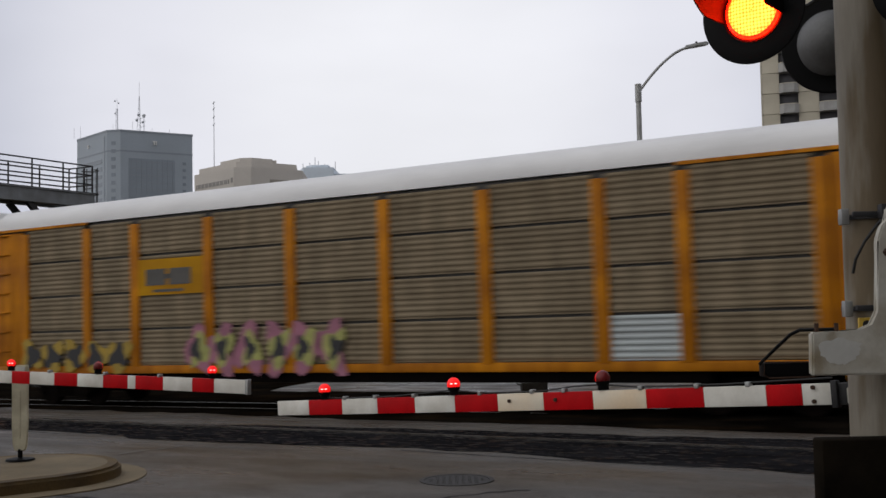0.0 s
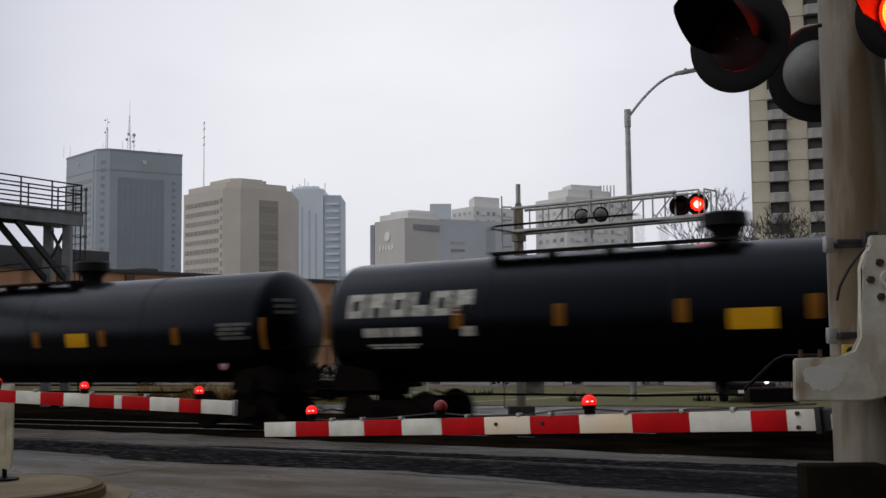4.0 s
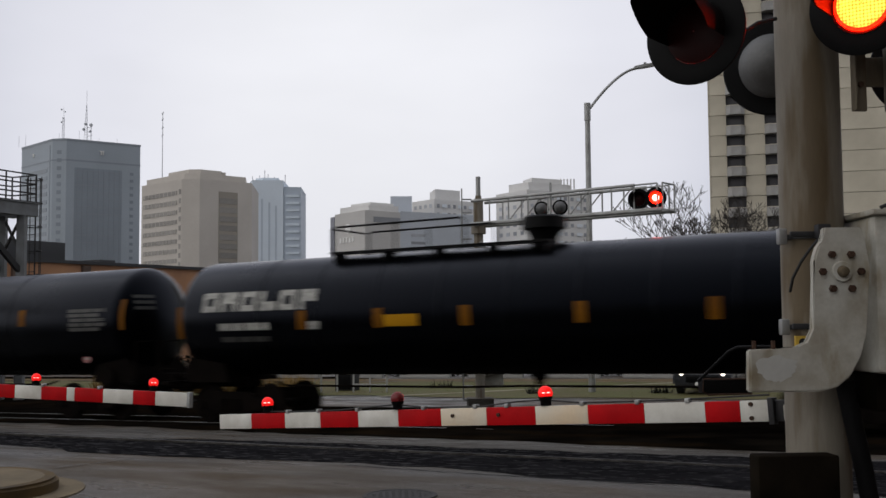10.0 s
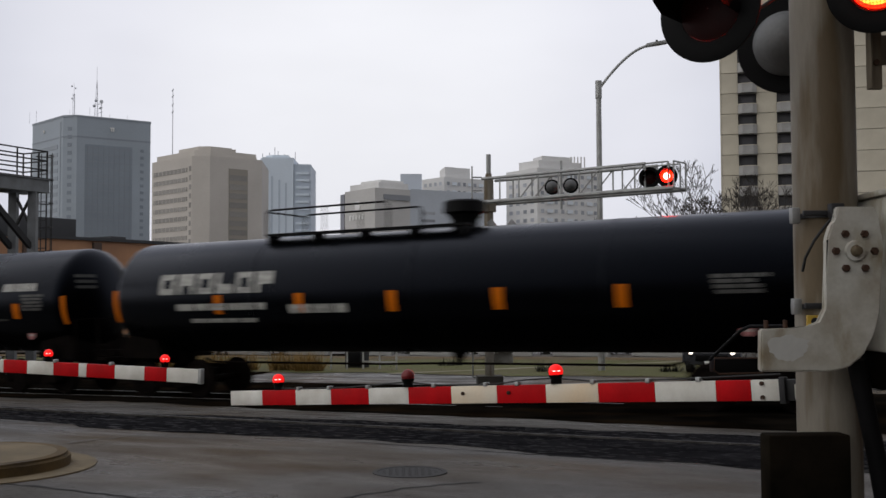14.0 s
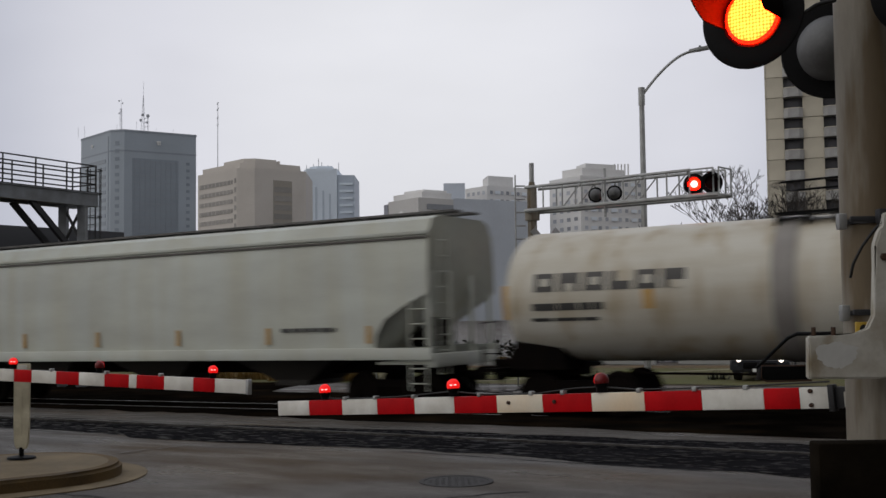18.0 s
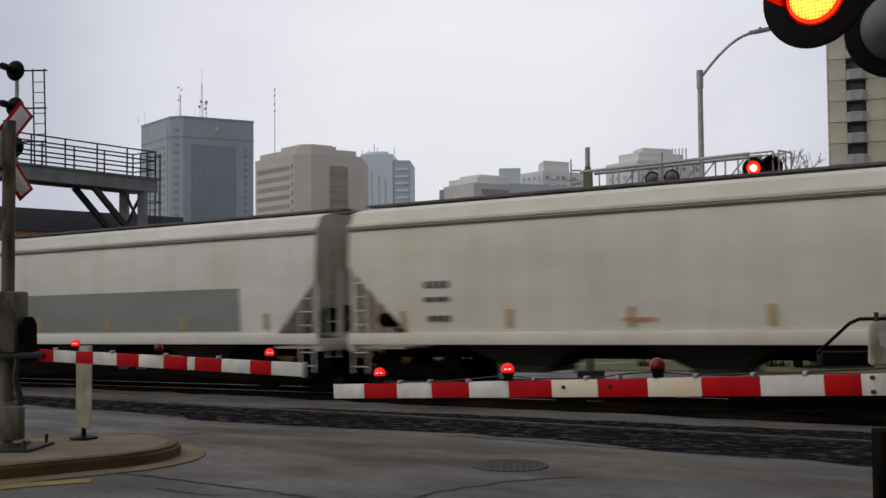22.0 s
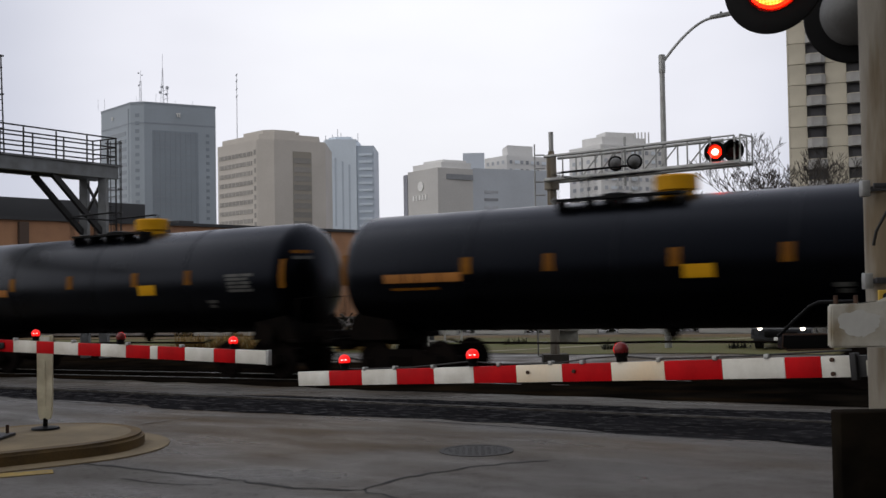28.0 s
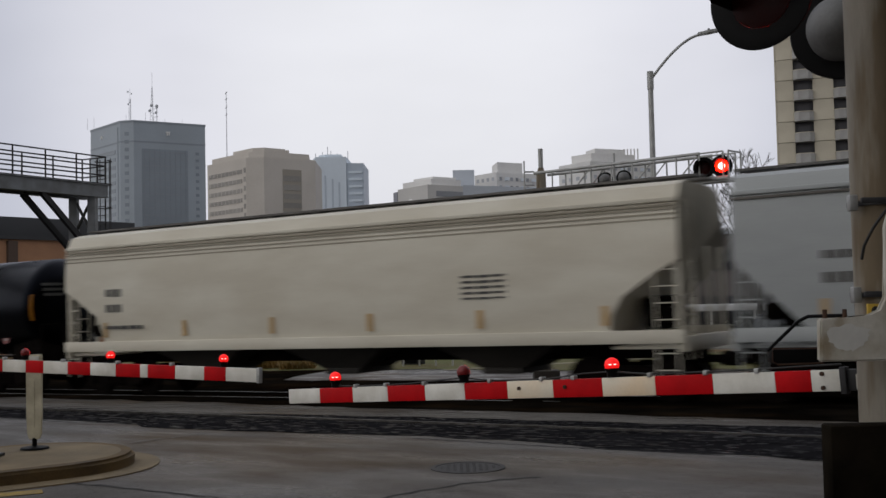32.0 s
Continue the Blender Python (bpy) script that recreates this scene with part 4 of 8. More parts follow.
# shaded copy of the apartment wall grey
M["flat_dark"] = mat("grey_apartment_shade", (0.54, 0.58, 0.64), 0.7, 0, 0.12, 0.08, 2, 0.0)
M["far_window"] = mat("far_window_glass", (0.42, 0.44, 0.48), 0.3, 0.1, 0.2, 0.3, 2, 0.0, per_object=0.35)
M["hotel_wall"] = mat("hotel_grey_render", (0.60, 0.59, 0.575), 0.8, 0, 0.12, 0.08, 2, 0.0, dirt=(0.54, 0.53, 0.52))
# hotel grey darkened to paint the shadowed slot on its left
M["hotel_shade"] = mat("hotel_slot_shade", (0.30, 0.31, 0.36), 0.7, 0, 0.12, 0.08, 2, 0.0)
M["sign_pale"] = mat("pale_sign", (0.88, 0.88, 0.87), 0.5, 0, 0.1, 2, 5, 0.0)
M["panel"] = mat("precast_panel", (0.66, 0.61, 0.50), 0.8, 0, 0.12, 0.15, 6, 0.05, dirt=(0.46, 0.42, 0.335), per_object=0.04)
M["balcony"] = mat("balcony_front", (0.38, 0.375, 0.365), 0.6, 0.1, 0.2, 0.6, 10, 0.05, per_object=0.12)
# near black: painted shade of the balcony recesses, also door and shop glass
M["recess"] = mat("recess_shade_and_glass", (0.045, 0.043, 0.05), 0.5, 0, 0.3, 0.5, 10, 0.0, per_object=0.3)
M["brick"] = mat("brown_brick", (0.50, 0.27, 0.15), 0.85, 0, 0.2, 0.4, 12, 0.1, dirt=(0.36, 0.19, 0.11))
M["brick_dark"] = mat("dark_brick", (0.11, 0.075, 0.06), 0.85, 0, 0.2, 0.4, 12, 0.1)
M["tar"] = mat("dark_roof", (0.05, 0.052, 0.058), 0.7, 0, 0.2, 0.4, 10, 0.05)
M["cream_block"] = mat("cream_block", (0.44, 0.38, 0.24), 0.7, 0, 0.15, 1, 12, 0.1)
M["shop_wall"] = mat("brown_grey_render", (0.15, 0.135, 0.13), 0.8, 0, 0.2, 0.5, 10, 0.1)
M["stained_footing"] = mat("stained_footing", (0.10, 0.09, 0.075), 0.85, 0, 0.4, 3, 40, 0.4, dirt=(0.05, 0.044, 0.036))
M["hedge"] = mat("dark_hedge", (0.022, 0.024, 0.013), 0.95, 0, 0.5, 2, 20, 0.2)
M["path"] = mat("trodden_earth", (0.30, 0.27, 0.19), 0.9, 0, 0.3, 2, 30, 0.3, dirt=(0.20, 0.17, 0.11))
M["tuft"] = mat("grass_blades", (0.10, 0.11, 0.02), 0.95, 0, 0.4, 1.2, 20, 0.0, dirt=(0.13, 0.10, 0.03))
M["bark"] = mat("bare_bark", (0.06, 0.052, 0.046), 0.9, 0, 0.3, 3, 30, 0.3)
M["dry"] = mat("dry_brush", (0.34, 0.21, 0.06), 0.95, 0, 0.4, 3, 20, 0.3)
M["car_dark"] = mat("dark_car_paint", (0.035, 0.038, 0.045), 0.25, 0.2, 0.1, 3, 30, 0.0, coat=0.6)
M["van_white"] = mat("white_van_paint", (0.65, 0.66, 0.66), 0.35, 0, 0.1, 2, 20, 0.0, coat=0.3)
M["car_glass"] = mat("car_glass", (0.02, 0.024, 0.028), 0.08, 0, 0.1, 3, 20, 0.0)
M["tyre"] = mat("tyre", (0.02, 0.02, 0.02), 0.8, 0, 0.2, 9, 60, 0.2)
M["tail_lamp"] = lamp_mat("tail_lamp", (1, 0.02, 0.02), (1, 0.01, 0.01), 3)
M["pale_block"] = mat("pale_concrete_wall", (0.42, 0.42, 0.40), 0.8, 0, 0.15, 0.8, 12, 0.1)


def quad(bm, a, b, c, d):
    bm.faces.new([bm.verts.new(p) for p in (a, b, c, d)])


def prism(bm, foot, z0, z1):
    return slab(bm, foot, z0, z1)


def facade(house, a, b, z0, z1, rows, cols, material, wide=0.7, high=0.5, name="window", inset=-0.06, skip=None, label=""):
    """Windows over a wall from a to b (plan points, the outside to the right of a-b seen from above is -normal), each one slightly proud."""
    a, b = Vector(a), Vector(b)
    d = b - a
    u = d.normalized()
    nrm = Vector((u.y, -u.x))
    cw, rh = d.length / cols, (z1 - z0) / rows
    key = (round(cw * wide, 3), round(rh * high, 3))
    bm = B()
    box(bm, (0, 0, 0), (cw * wide, 0.16, rh * high))
    me = mesh_of(name, bm, material)
    rz = math.degrees(math.atan2(u.y, u.x))
    for r in range(rows):
        for c in range(cols):
            if skip and skip(r, c):
                continue
            p = a + u * cw * (c + 0.5) - nrm * inset
            o = part(name, me, None, house, label if r == 0 and c == 0 else "")
            o.matrix_local = pose(p.x, p.y, z0 + rh * (r + 0.5), 0, 0, rz)


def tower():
    t = root("office_tower", "tall grey-blue office tower with roof antennas, haze put into its colours", "office tower")
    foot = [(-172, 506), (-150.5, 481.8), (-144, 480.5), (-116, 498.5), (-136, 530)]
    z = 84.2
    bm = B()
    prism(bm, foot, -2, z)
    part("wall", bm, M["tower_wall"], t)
    cx, cy = -145, 500
    bm = B()
    prism(bm, [(cx + (x - cx) * 1.008, cy + (y - cy) * 1.008) for x, y in foot], z - 0.7, z + 0.3)
    part("roof_parapet", bm, M["tower_edge"], t)
    bm = B()
    prism(bm, [(cx + (x - cx) * 1.004, cy + (y - cy) * 1.004) for x, y in foot], z - 9.6, z - 8.9)
    part("cornice_line", bm, M["tower_edge"], t)
    # left face: rows of ribbon windows between piers; corner with a slim window column; right face: recessed curtain wall
    facade(t, (-168.6, 502.2), (-153.6, 485.3), 2, z - 11.5, 20, 1, M["tower_glass"], 0.98, 0.52, "ribbon_window")
    facade(t, (-153.0, 484.6), (-151.2, 482.6), 2, z - 2, 1, 1, M["tower_glass"], 0.35, 0.99, "corner_slot", inset=-0.10)
    facade(t, (-149.6, 481.6), (-145.0, 480.7), 2, z - 4, 22, 1, M["tower_glass"], 0.42, 0.45, "corner_window")
    facade(t, (-141.0, 482.4), (-123.0, 494.0), 2, z - 12, 1, 1, M["tower_glass"], 0.99, 0.99, "curtain_wall", inset=-0.06)
    facade(t, (-141.0, 482.4), (-123.0, 494.0), 2, z - 12, 22, 1, M["tower_edge"], 0.98, 0.16, "spandrel", inset=-0.16)
    facade(t, (-141.0, 482.4), (-123.0, 494.0), 2, z - 12, 1, 9, M["tower_edge"], 0.10, 0.99, "mullion", inset=-0.20)
    facade(t, (-120.6, 495.5), (-118.0, 497.2), 2, z - 12, 22, 1, M["tower_glass"], 0.5, 0.4, "corner_window")
    for x, y, w, r in ((-163.4, 496.4, 1.6, -48), (-130.7, 488.9, 1.9, 33)):
        bm = B()
        box(bm, (0, 0, 0.35 * w), (w, 0.5, 0.22 * w))
        box(bm, (-0.18 * w, 0, 0), (0.22 * w, 0.5, 0.9 * w))
        box(bm, (0.30 * w, 0, 0), (0.2 * w, 0.5, 0.9 * w))
        o = part("sign_shape", bm, M["sign_pale"], t, "small pale sign shape")
        o.matrix_local = pose(x, y - 0.35, z - 5.0, 0, 0, r)
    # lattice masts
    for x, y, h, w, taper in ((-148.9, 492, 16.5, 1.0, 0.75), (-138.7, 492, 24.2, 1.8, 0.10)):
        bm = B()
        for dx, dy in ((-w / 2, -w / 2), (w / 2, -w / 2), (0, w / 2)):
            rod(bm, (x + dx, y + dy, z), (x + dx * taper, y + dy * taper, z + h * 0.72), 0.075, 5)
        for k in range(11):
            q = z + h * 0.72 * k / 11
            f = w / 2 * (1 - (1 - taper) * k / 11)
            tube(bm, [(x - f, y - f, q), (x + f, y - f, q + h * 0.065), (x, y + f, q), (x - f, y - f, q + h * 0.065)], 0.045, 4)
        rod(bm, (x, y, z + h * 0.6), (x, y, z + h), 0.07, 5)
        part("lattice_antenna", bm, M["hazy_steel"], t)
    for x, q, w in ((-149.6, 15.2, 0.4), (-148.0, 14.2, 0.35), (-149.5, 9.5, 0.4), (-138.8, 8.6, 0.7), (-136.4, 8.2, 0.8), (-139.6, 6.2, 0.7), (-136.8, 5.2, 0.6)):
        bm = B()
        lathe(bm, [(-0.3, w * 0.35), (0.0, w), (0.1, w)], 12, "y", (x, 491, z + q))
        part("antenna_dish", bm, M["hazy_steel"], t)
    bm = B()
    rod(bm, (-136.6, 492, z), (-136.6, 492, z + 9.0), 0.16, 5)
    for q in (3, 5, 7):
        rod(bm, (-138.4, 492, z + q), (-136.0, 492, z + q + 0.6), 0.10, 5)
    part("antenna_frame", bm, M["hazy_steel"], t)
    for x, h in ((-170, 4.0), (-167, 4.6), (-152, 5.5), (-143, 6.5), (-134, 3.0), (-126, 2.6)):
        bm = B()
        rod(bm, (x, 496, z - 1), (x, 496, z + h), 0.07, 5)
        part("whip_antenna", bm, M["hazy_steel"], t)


def beige_block():
    t = root("office_block", "beige concrete office block with stepped top and window bands", "office block")
    a, c, c2, b = (-98.4, 426), (-78.8, 404.8), (-72.0, 404), (-54.6, 418)
    z = 56.2
    bm = B()
    prism(bm, [a, c, c2, b, (-56, 450), (-92, 452)], -2, z)
    part("wall", bm, M["beige_wall"], t)
    bm = B()
    prism(bm, [(-96.6, 426.4), (-78.2, 406.6), (-72.2, 406.0), (-57.0, 418.4), (-60, 446), (-90, 448)], z, z + 2.3)
    part("setback_storey", bm, M["beige_wall"], t)
    bm = B()
    prism(bm, [(-86.5, 418.4), (-77.0, 408.4), (-72.4, 408.0), (-65.5, 413.8), (-68, 436), (-82, 438)], z + 2.3, z + 4.0)
    part("roof_plant_room", bm, M["beige_wall"], t)
    facade(t, (-97.6, 425.1), (-80.6, 406.8), 2, z - 3.2, 14, 1, M["beige_dark"], 0.97, 0.44, "ribbon_window")
    facade(t, (-97.6, 425.1), (-80.6, 406.8), 2, z - 3.2, 14, 9, M["beige_wall"], 0.07, 0.46, "window_pier", inset=-0.14)
    facade(t, (-80.3, 406.4), (-78.9, 404.95), 2, z - 3, 15, 1, M["beige_dark"], 0.62, 0.55, "slot_window")
    # no real depth here: the recess shade is painted as a darker flat panel
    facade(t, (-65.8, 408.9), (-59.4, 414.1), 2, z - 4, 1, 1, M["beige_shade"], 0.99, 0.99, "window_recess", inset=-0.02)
    facade(t, (-65.8, 408.9), (-59.4, 414.1), 2, z - 6, 14, 1, M["beige_dark"], 0.94, 0.60, "ribbon_window", inset=-0.12)
    bm = B()
    rod(bm, (-93.5, 440, z), (-93.5, 440, z + 32), 0.20, 5, 0.10)
    for q in (22, 25, 28.5, 31):
        rod(bm, (-93.8, 439.8, z + q), (-93.2, 439.8, z + q + 1.0), 0.22, 5)
    part("mast_antenna", bm, M["hazy_steel"], t)
    for x, h in ((-66.5, 1.8), (-64.8, 1.4)):
        bm = B()
        box(bm, (x, 415, z + 2.3 + h / 2), (1.2, 1.0, h))
        part("roof_vent", bm, M["beige_wall"], t)


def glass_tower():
    t = root("glass_tower", "pale blue ribbed tower with mist put into its colours", "office tower")
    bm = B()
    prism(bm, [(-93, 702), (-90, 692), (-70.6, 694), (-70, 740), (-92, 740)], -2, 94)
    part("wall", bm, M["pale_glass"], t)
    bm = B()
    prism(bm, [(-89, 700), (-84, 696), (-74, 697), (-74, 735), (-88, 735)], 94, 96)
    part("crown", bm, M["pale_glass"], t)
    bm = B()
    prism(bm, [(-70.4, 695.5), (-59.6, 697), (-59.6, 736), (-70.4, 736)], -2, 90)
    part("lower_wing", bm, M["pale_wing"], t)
    for x in (-88.4, -84.0, -79.4, -75.2):
        bm = B()
        box(bm, (x, 692.2 + (x + 90) * 0.1, 62 - (x + 88) * 0.5), (1.1, 0.7, 44))
        part("window_strip", bm, M["pale_wing"], t)
    for k in range(18):
        bm = B()
        box(bm, (-65, 695.9, 6 + 4.6 * k), (8.6, 0.5, 1.5))
        part("ribbon_window", bm, M["pale_glass"], t)
    for x, h in ((-91, 3.0), (-86.5, 3.5), (-83.1, 7), (-81, 4.5), (-77, 2.5), (-70, 4)):
        bm = B()
        rod(bm, (x, 700, 93), (x, 700, 94.5 + h), 0.22, 5)
        part("roof_mast", bm, M["hazy_steel"], t)


def midrise():
    t = root("hotel_block", "grey hotel block with a pale emblem on its end wall", "hotel")
    # left slot and the side and rear wings have shade painted as darker colours
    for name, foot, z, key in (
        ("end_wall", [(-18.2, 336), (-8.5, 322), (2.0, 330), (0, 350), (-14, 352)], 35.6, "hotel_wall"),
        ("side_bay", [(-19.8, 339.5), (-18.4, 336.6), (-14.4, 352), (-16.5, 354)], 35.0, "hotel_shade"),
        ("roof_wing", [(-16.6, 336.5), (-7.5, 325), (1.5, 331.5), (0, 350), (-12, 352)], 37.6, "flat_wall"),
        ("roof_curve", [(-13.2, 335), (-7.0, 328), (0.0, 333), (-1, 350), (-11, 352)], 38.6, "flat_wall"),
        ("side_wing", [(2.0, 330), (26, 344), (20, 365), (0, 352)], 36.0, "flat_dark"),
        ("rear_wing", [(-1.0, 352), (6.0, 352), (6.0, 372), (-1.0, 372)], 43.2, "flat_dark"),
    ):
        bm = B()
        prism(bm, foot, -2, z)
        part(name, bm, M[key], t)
    bm = B()
    slab(bm, [(1.5 * math.cos(a), 1.1 + 1.5 * math.sin(a)) for a in [k * 0.45 for k in range(14)]], -0.1, 0.1, pose(-14.0, 329.6, 29.5, 90, 0, -55))
    part("emblem", bm, M["sign_pale"], t, "pale round emblem")
    for k in range(5):
        bm = B()
        box(bm, (0, 0, 0), (0.75, 0.3, 1.5), pose(0, 0, 0, 0, 0, -55))
        o = part("emblem_bar", bm, M["sign_pale"], t)
        o.matrix_local = Matrix.Translation((-16.3 + 1.0 * k, 333.0 - 1.43 * k, 27.2))
    facade(t, (5.0, 331.6), (23.0, 343.3), 4, 30, 11, 1, M["far_window"], 0.95, 0.35, "ribbon_window")
    facade(t, (-7.0, 323.2), (3.0, 330.2), 31.2, 34.8, 1, 1, M["far_window"], 0.8, 0.45, "roof_window")

    def flats(name_label, foot, z, faces, crown):
        t = root("apartment_block", name_label, "apartment block", "far apartment blocks")
        bm = B()
        prism(bm, foot, -2, z)
        part("wall", bm, M["flat_wall"], t)
        for f, q in crown:
            bm = B()
            prism(bm, f, z, q)
            part("roof_plant_room", bm, M["flat_wall"], t)
        for a, b, cols in faces:
            facade(t, a, b, 3, z - 0.8, int(z / 3.1), cols, M["far_window"], 0.45, 0.42)
            if cols > 6:
                d = (Vector(b) - Vector(a)) / cols
                for k in (1, cols // 2, cols - 2):
                    facade(t, Vector(a) + d * k, Vector(a) + d * (k + 1), 3, z - 0.8, int(z / 3.1), 1, M["pale_rib"], 0.86, 0.38, "balcony", inset=-0.55, label="pale balcony front")
    flats("grey stepped apartment block with rows of small windows", [(6.6, 382), (14, 372), (30.5, 383), (24, 402)], 44.6, [((6.9, 381.6), (13.7, 372.5), 4), ((14.5, 372.3), (30.0, 382.6), 8)], [([(14.5, 375), (23.5, 380.5), (21, 390), (13, 386)], 48.4)])
    flats("grey apartment tower with rows of small windows and roof sheds", [(33.6, 352), (42, 338), (64, 350), (56, 372)], 43.6, [((34, 351.4), (41.7, 338.6), 4), ((42.6, 338.4), (63.5, 349.8), 9)], [([(37.5, 349), (43, 341.5), (58, 349.5), (52, 362)], 46.4), ([(44.5, 344.5), (55, 349.5), (51, 357), (42.5, 352)], 48.2)])
    for k in range(5):
        bm = B()
        rod(bm, (54.5 + 1.1 * k, 349, 44), (54.5 + 1.1 * k, 349, 48.4), 0.25, 6)
        tagged(part("roof_vent", bm, M["flat_wall"]), "thin pale vent pipe on a far roof", "vent pipe", "far roof vents")


def near_apartment():
    t = root("apartment_tower", "cream precast apartment tower with columns of grey balconies", "apartment tower")
    x0, y0 = 43.2, 144.6
    rot = -17
    m = pose(x0, y0, 0, 0, 0, rot)
    # the core's dark colour stands for the shade behind the balconies
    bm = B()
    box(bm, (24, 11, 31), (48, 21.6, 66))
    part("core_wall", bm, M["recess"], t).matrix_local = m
    bays = [(0.0, 2.2, "panel"), (2.2, 4.55, "balcony"), (4.55, 7.2, "panel"), (7.2, 9.75, "balcony"), (9.75, 23.8, "panel"), (23.8, 27.0, "balcony"), (27.0, 48, "panel")]
    fh = 2.78
    meshes = {}
    for f in range(23):
        z = -1 + fh * f
        for a, b, kind in bays:
            w = b - a
            if kind == "panel":
                if ("p", w) not in meshes:
                    bm = B()
                    box(bm, (0, 0, 0), (w - 0.05, 0.35, fh - 0.07), bevel=0.02)
                    meshes["p", w] = mesh_of("wall_panel", bm, M["panel"])
                o = part("wall_panel", meshes["p", w], None, t)
                o.matrix_local = m @ Matrix.Translation((a + w / 2, -0.05, z + fh / 2))
                if w > 10:
                    for wx in (w * 0.32, w * 0.62):
                        if "w" not in meshes:
                            bm = B()
                            box(bm, (0, 0, 0), (0.9, 0.1, 0.28))
                            meshes["w"] = mesh_of("vent_slot", bm, M["balcony"])
                        o = part("vent_slot", meshes["w"], None, t)
                        o.matrix_local = m @ Matrix.Translation((a + wx - w * 0.15, -0.25, z + fh * 0.28))
            else:
                if ("b", w) not in meshes:
                    bm = B()
                    slab(bm, [(-w / 2 - 0.05, 0.3), (-w / 2 - 0.05, -1.0), (-w / 2 + 0.5, -1.45), (w / 2 - 0.5, -1.45), (w / 2 + 0.05, -1.0), (w / 2 + 0.05, 0.3)], -0.12, 0.06)
                    slab(bm, [(-w / 2 - 0.05, 0.0), (-w / 2 - 0.05, -1.0), (-w / 2 + 0.5, -1.45), (w / 2 - 0.5, -1.45), (w / 2 + 0.05, -1.0), (w / 2 + 0.05, 0.0), (w / 2 - 0.02, 0), (w / 2 - 0.02, -0.96), (w / 2 - 0.53, -1.38), (-w / 2 + 0.53, -1.38), (-w / 2 + 0.02, -0.96), (-w / 2 + 0.02, 0)], 0.06, 1.08)
                    rim = len(bm.faces)
                    slab(bm, [(-w / 2 - 0.10, 0.0), (-w / 2 - 0.10, -1.03), (-w / 2 + 0.48, -1.50), (w / 2 - 0.48, -1.50), (w / 2 + 0.10, -1.03), (w / 2 + 0.10, 0.0), (w / 2, 0), (w / 2, -0.98), (w / 2 - 0.53, -1.40), (-w / 2 + 0.53, -1.40), (-w / 2, -0.98), (-w / 2, 0)], 1.08, 1.16)
                    bm.faces.ensure_lookup_table()
                    for q in bm.faces[rim:]:
                        q.material_index = 1
                    meshes["b", w] = mesh_of("balcony", bm, [M["balcony"], M["panel"]])
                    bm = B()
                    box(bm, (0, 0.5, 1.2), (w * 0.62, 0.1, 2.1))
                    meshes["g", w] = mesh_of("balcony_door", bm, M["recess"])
                o = part("balcony", meshes["b", w], None, t)
                o.matrix_local = m @ Matrix.Translation((a + w / 2, 0, z))
                d = part("balcony_door", meshes["g", w], None, t)
                d.matrix_local = m @ Matrix.Translation((a + w / 2, -0.62, z))
    # side face towards the left
    for f in range(23):
        bm = None
        if "s" not in meshes:
            bm = B()
            box(bm, (0, 0, 0), (0.3, 10.7, fh - 0.07), bevel=0.02)
            meshes["s"] = mesh_of("wall_panel", bm, M["panel"])
        for k in range(2):
            o = part("wall_panel", meshes["s"], None, t)
            o.matrix_local = m @ Matrix.Translation((-0.05, 5.6 + 10.8 * k, -1 + fh * (f + 0.5)))


def low_brick():
    t = root("brick_building", "long low brown brick building with a dark flat roof", "brick building")
    m = pose(-45.5, 52.8, 0, 0, 0, 53.8)
    bm = B()
    box(bm, (35, 7, 2.2), (70, 14, 8.4))
    part("wall", bm, M["brick"], t).matrix_local = m
    bm = B()
    box(bm, (35, 7, 6.43), (70.4, 14.5, 0.24))
    part("roof_edge", bm, M["tar"], t).matrix_local = m
    for k in range(12):
        bm = B()
        box(bm, (1.5 + 6 * k, -0.12, 2.4), (0.7, 0.3, 7.6))
        part("pilaster", bm, M["brick_dark"], t).matrix_local = m
        bm = B()
        box(bm, (4.5 + 6 * k, -0.06, 2.6), (3.8, 0.2, 1.2))
        part("window", bm, M["tar"], t).matrix_local = m
    for x, w, h in ((28.5, 23.5, 1.9), (44.5, 1.6, 0.7)):
        bm = B()
        box(bm, (x, 8.5, 6.5 + h / 2), (w, 5, h + 0.02), bevel=0.05)
        part("roof_unit", bm, M["tar"], t, "dark rooftop plant box").matrix_local = m


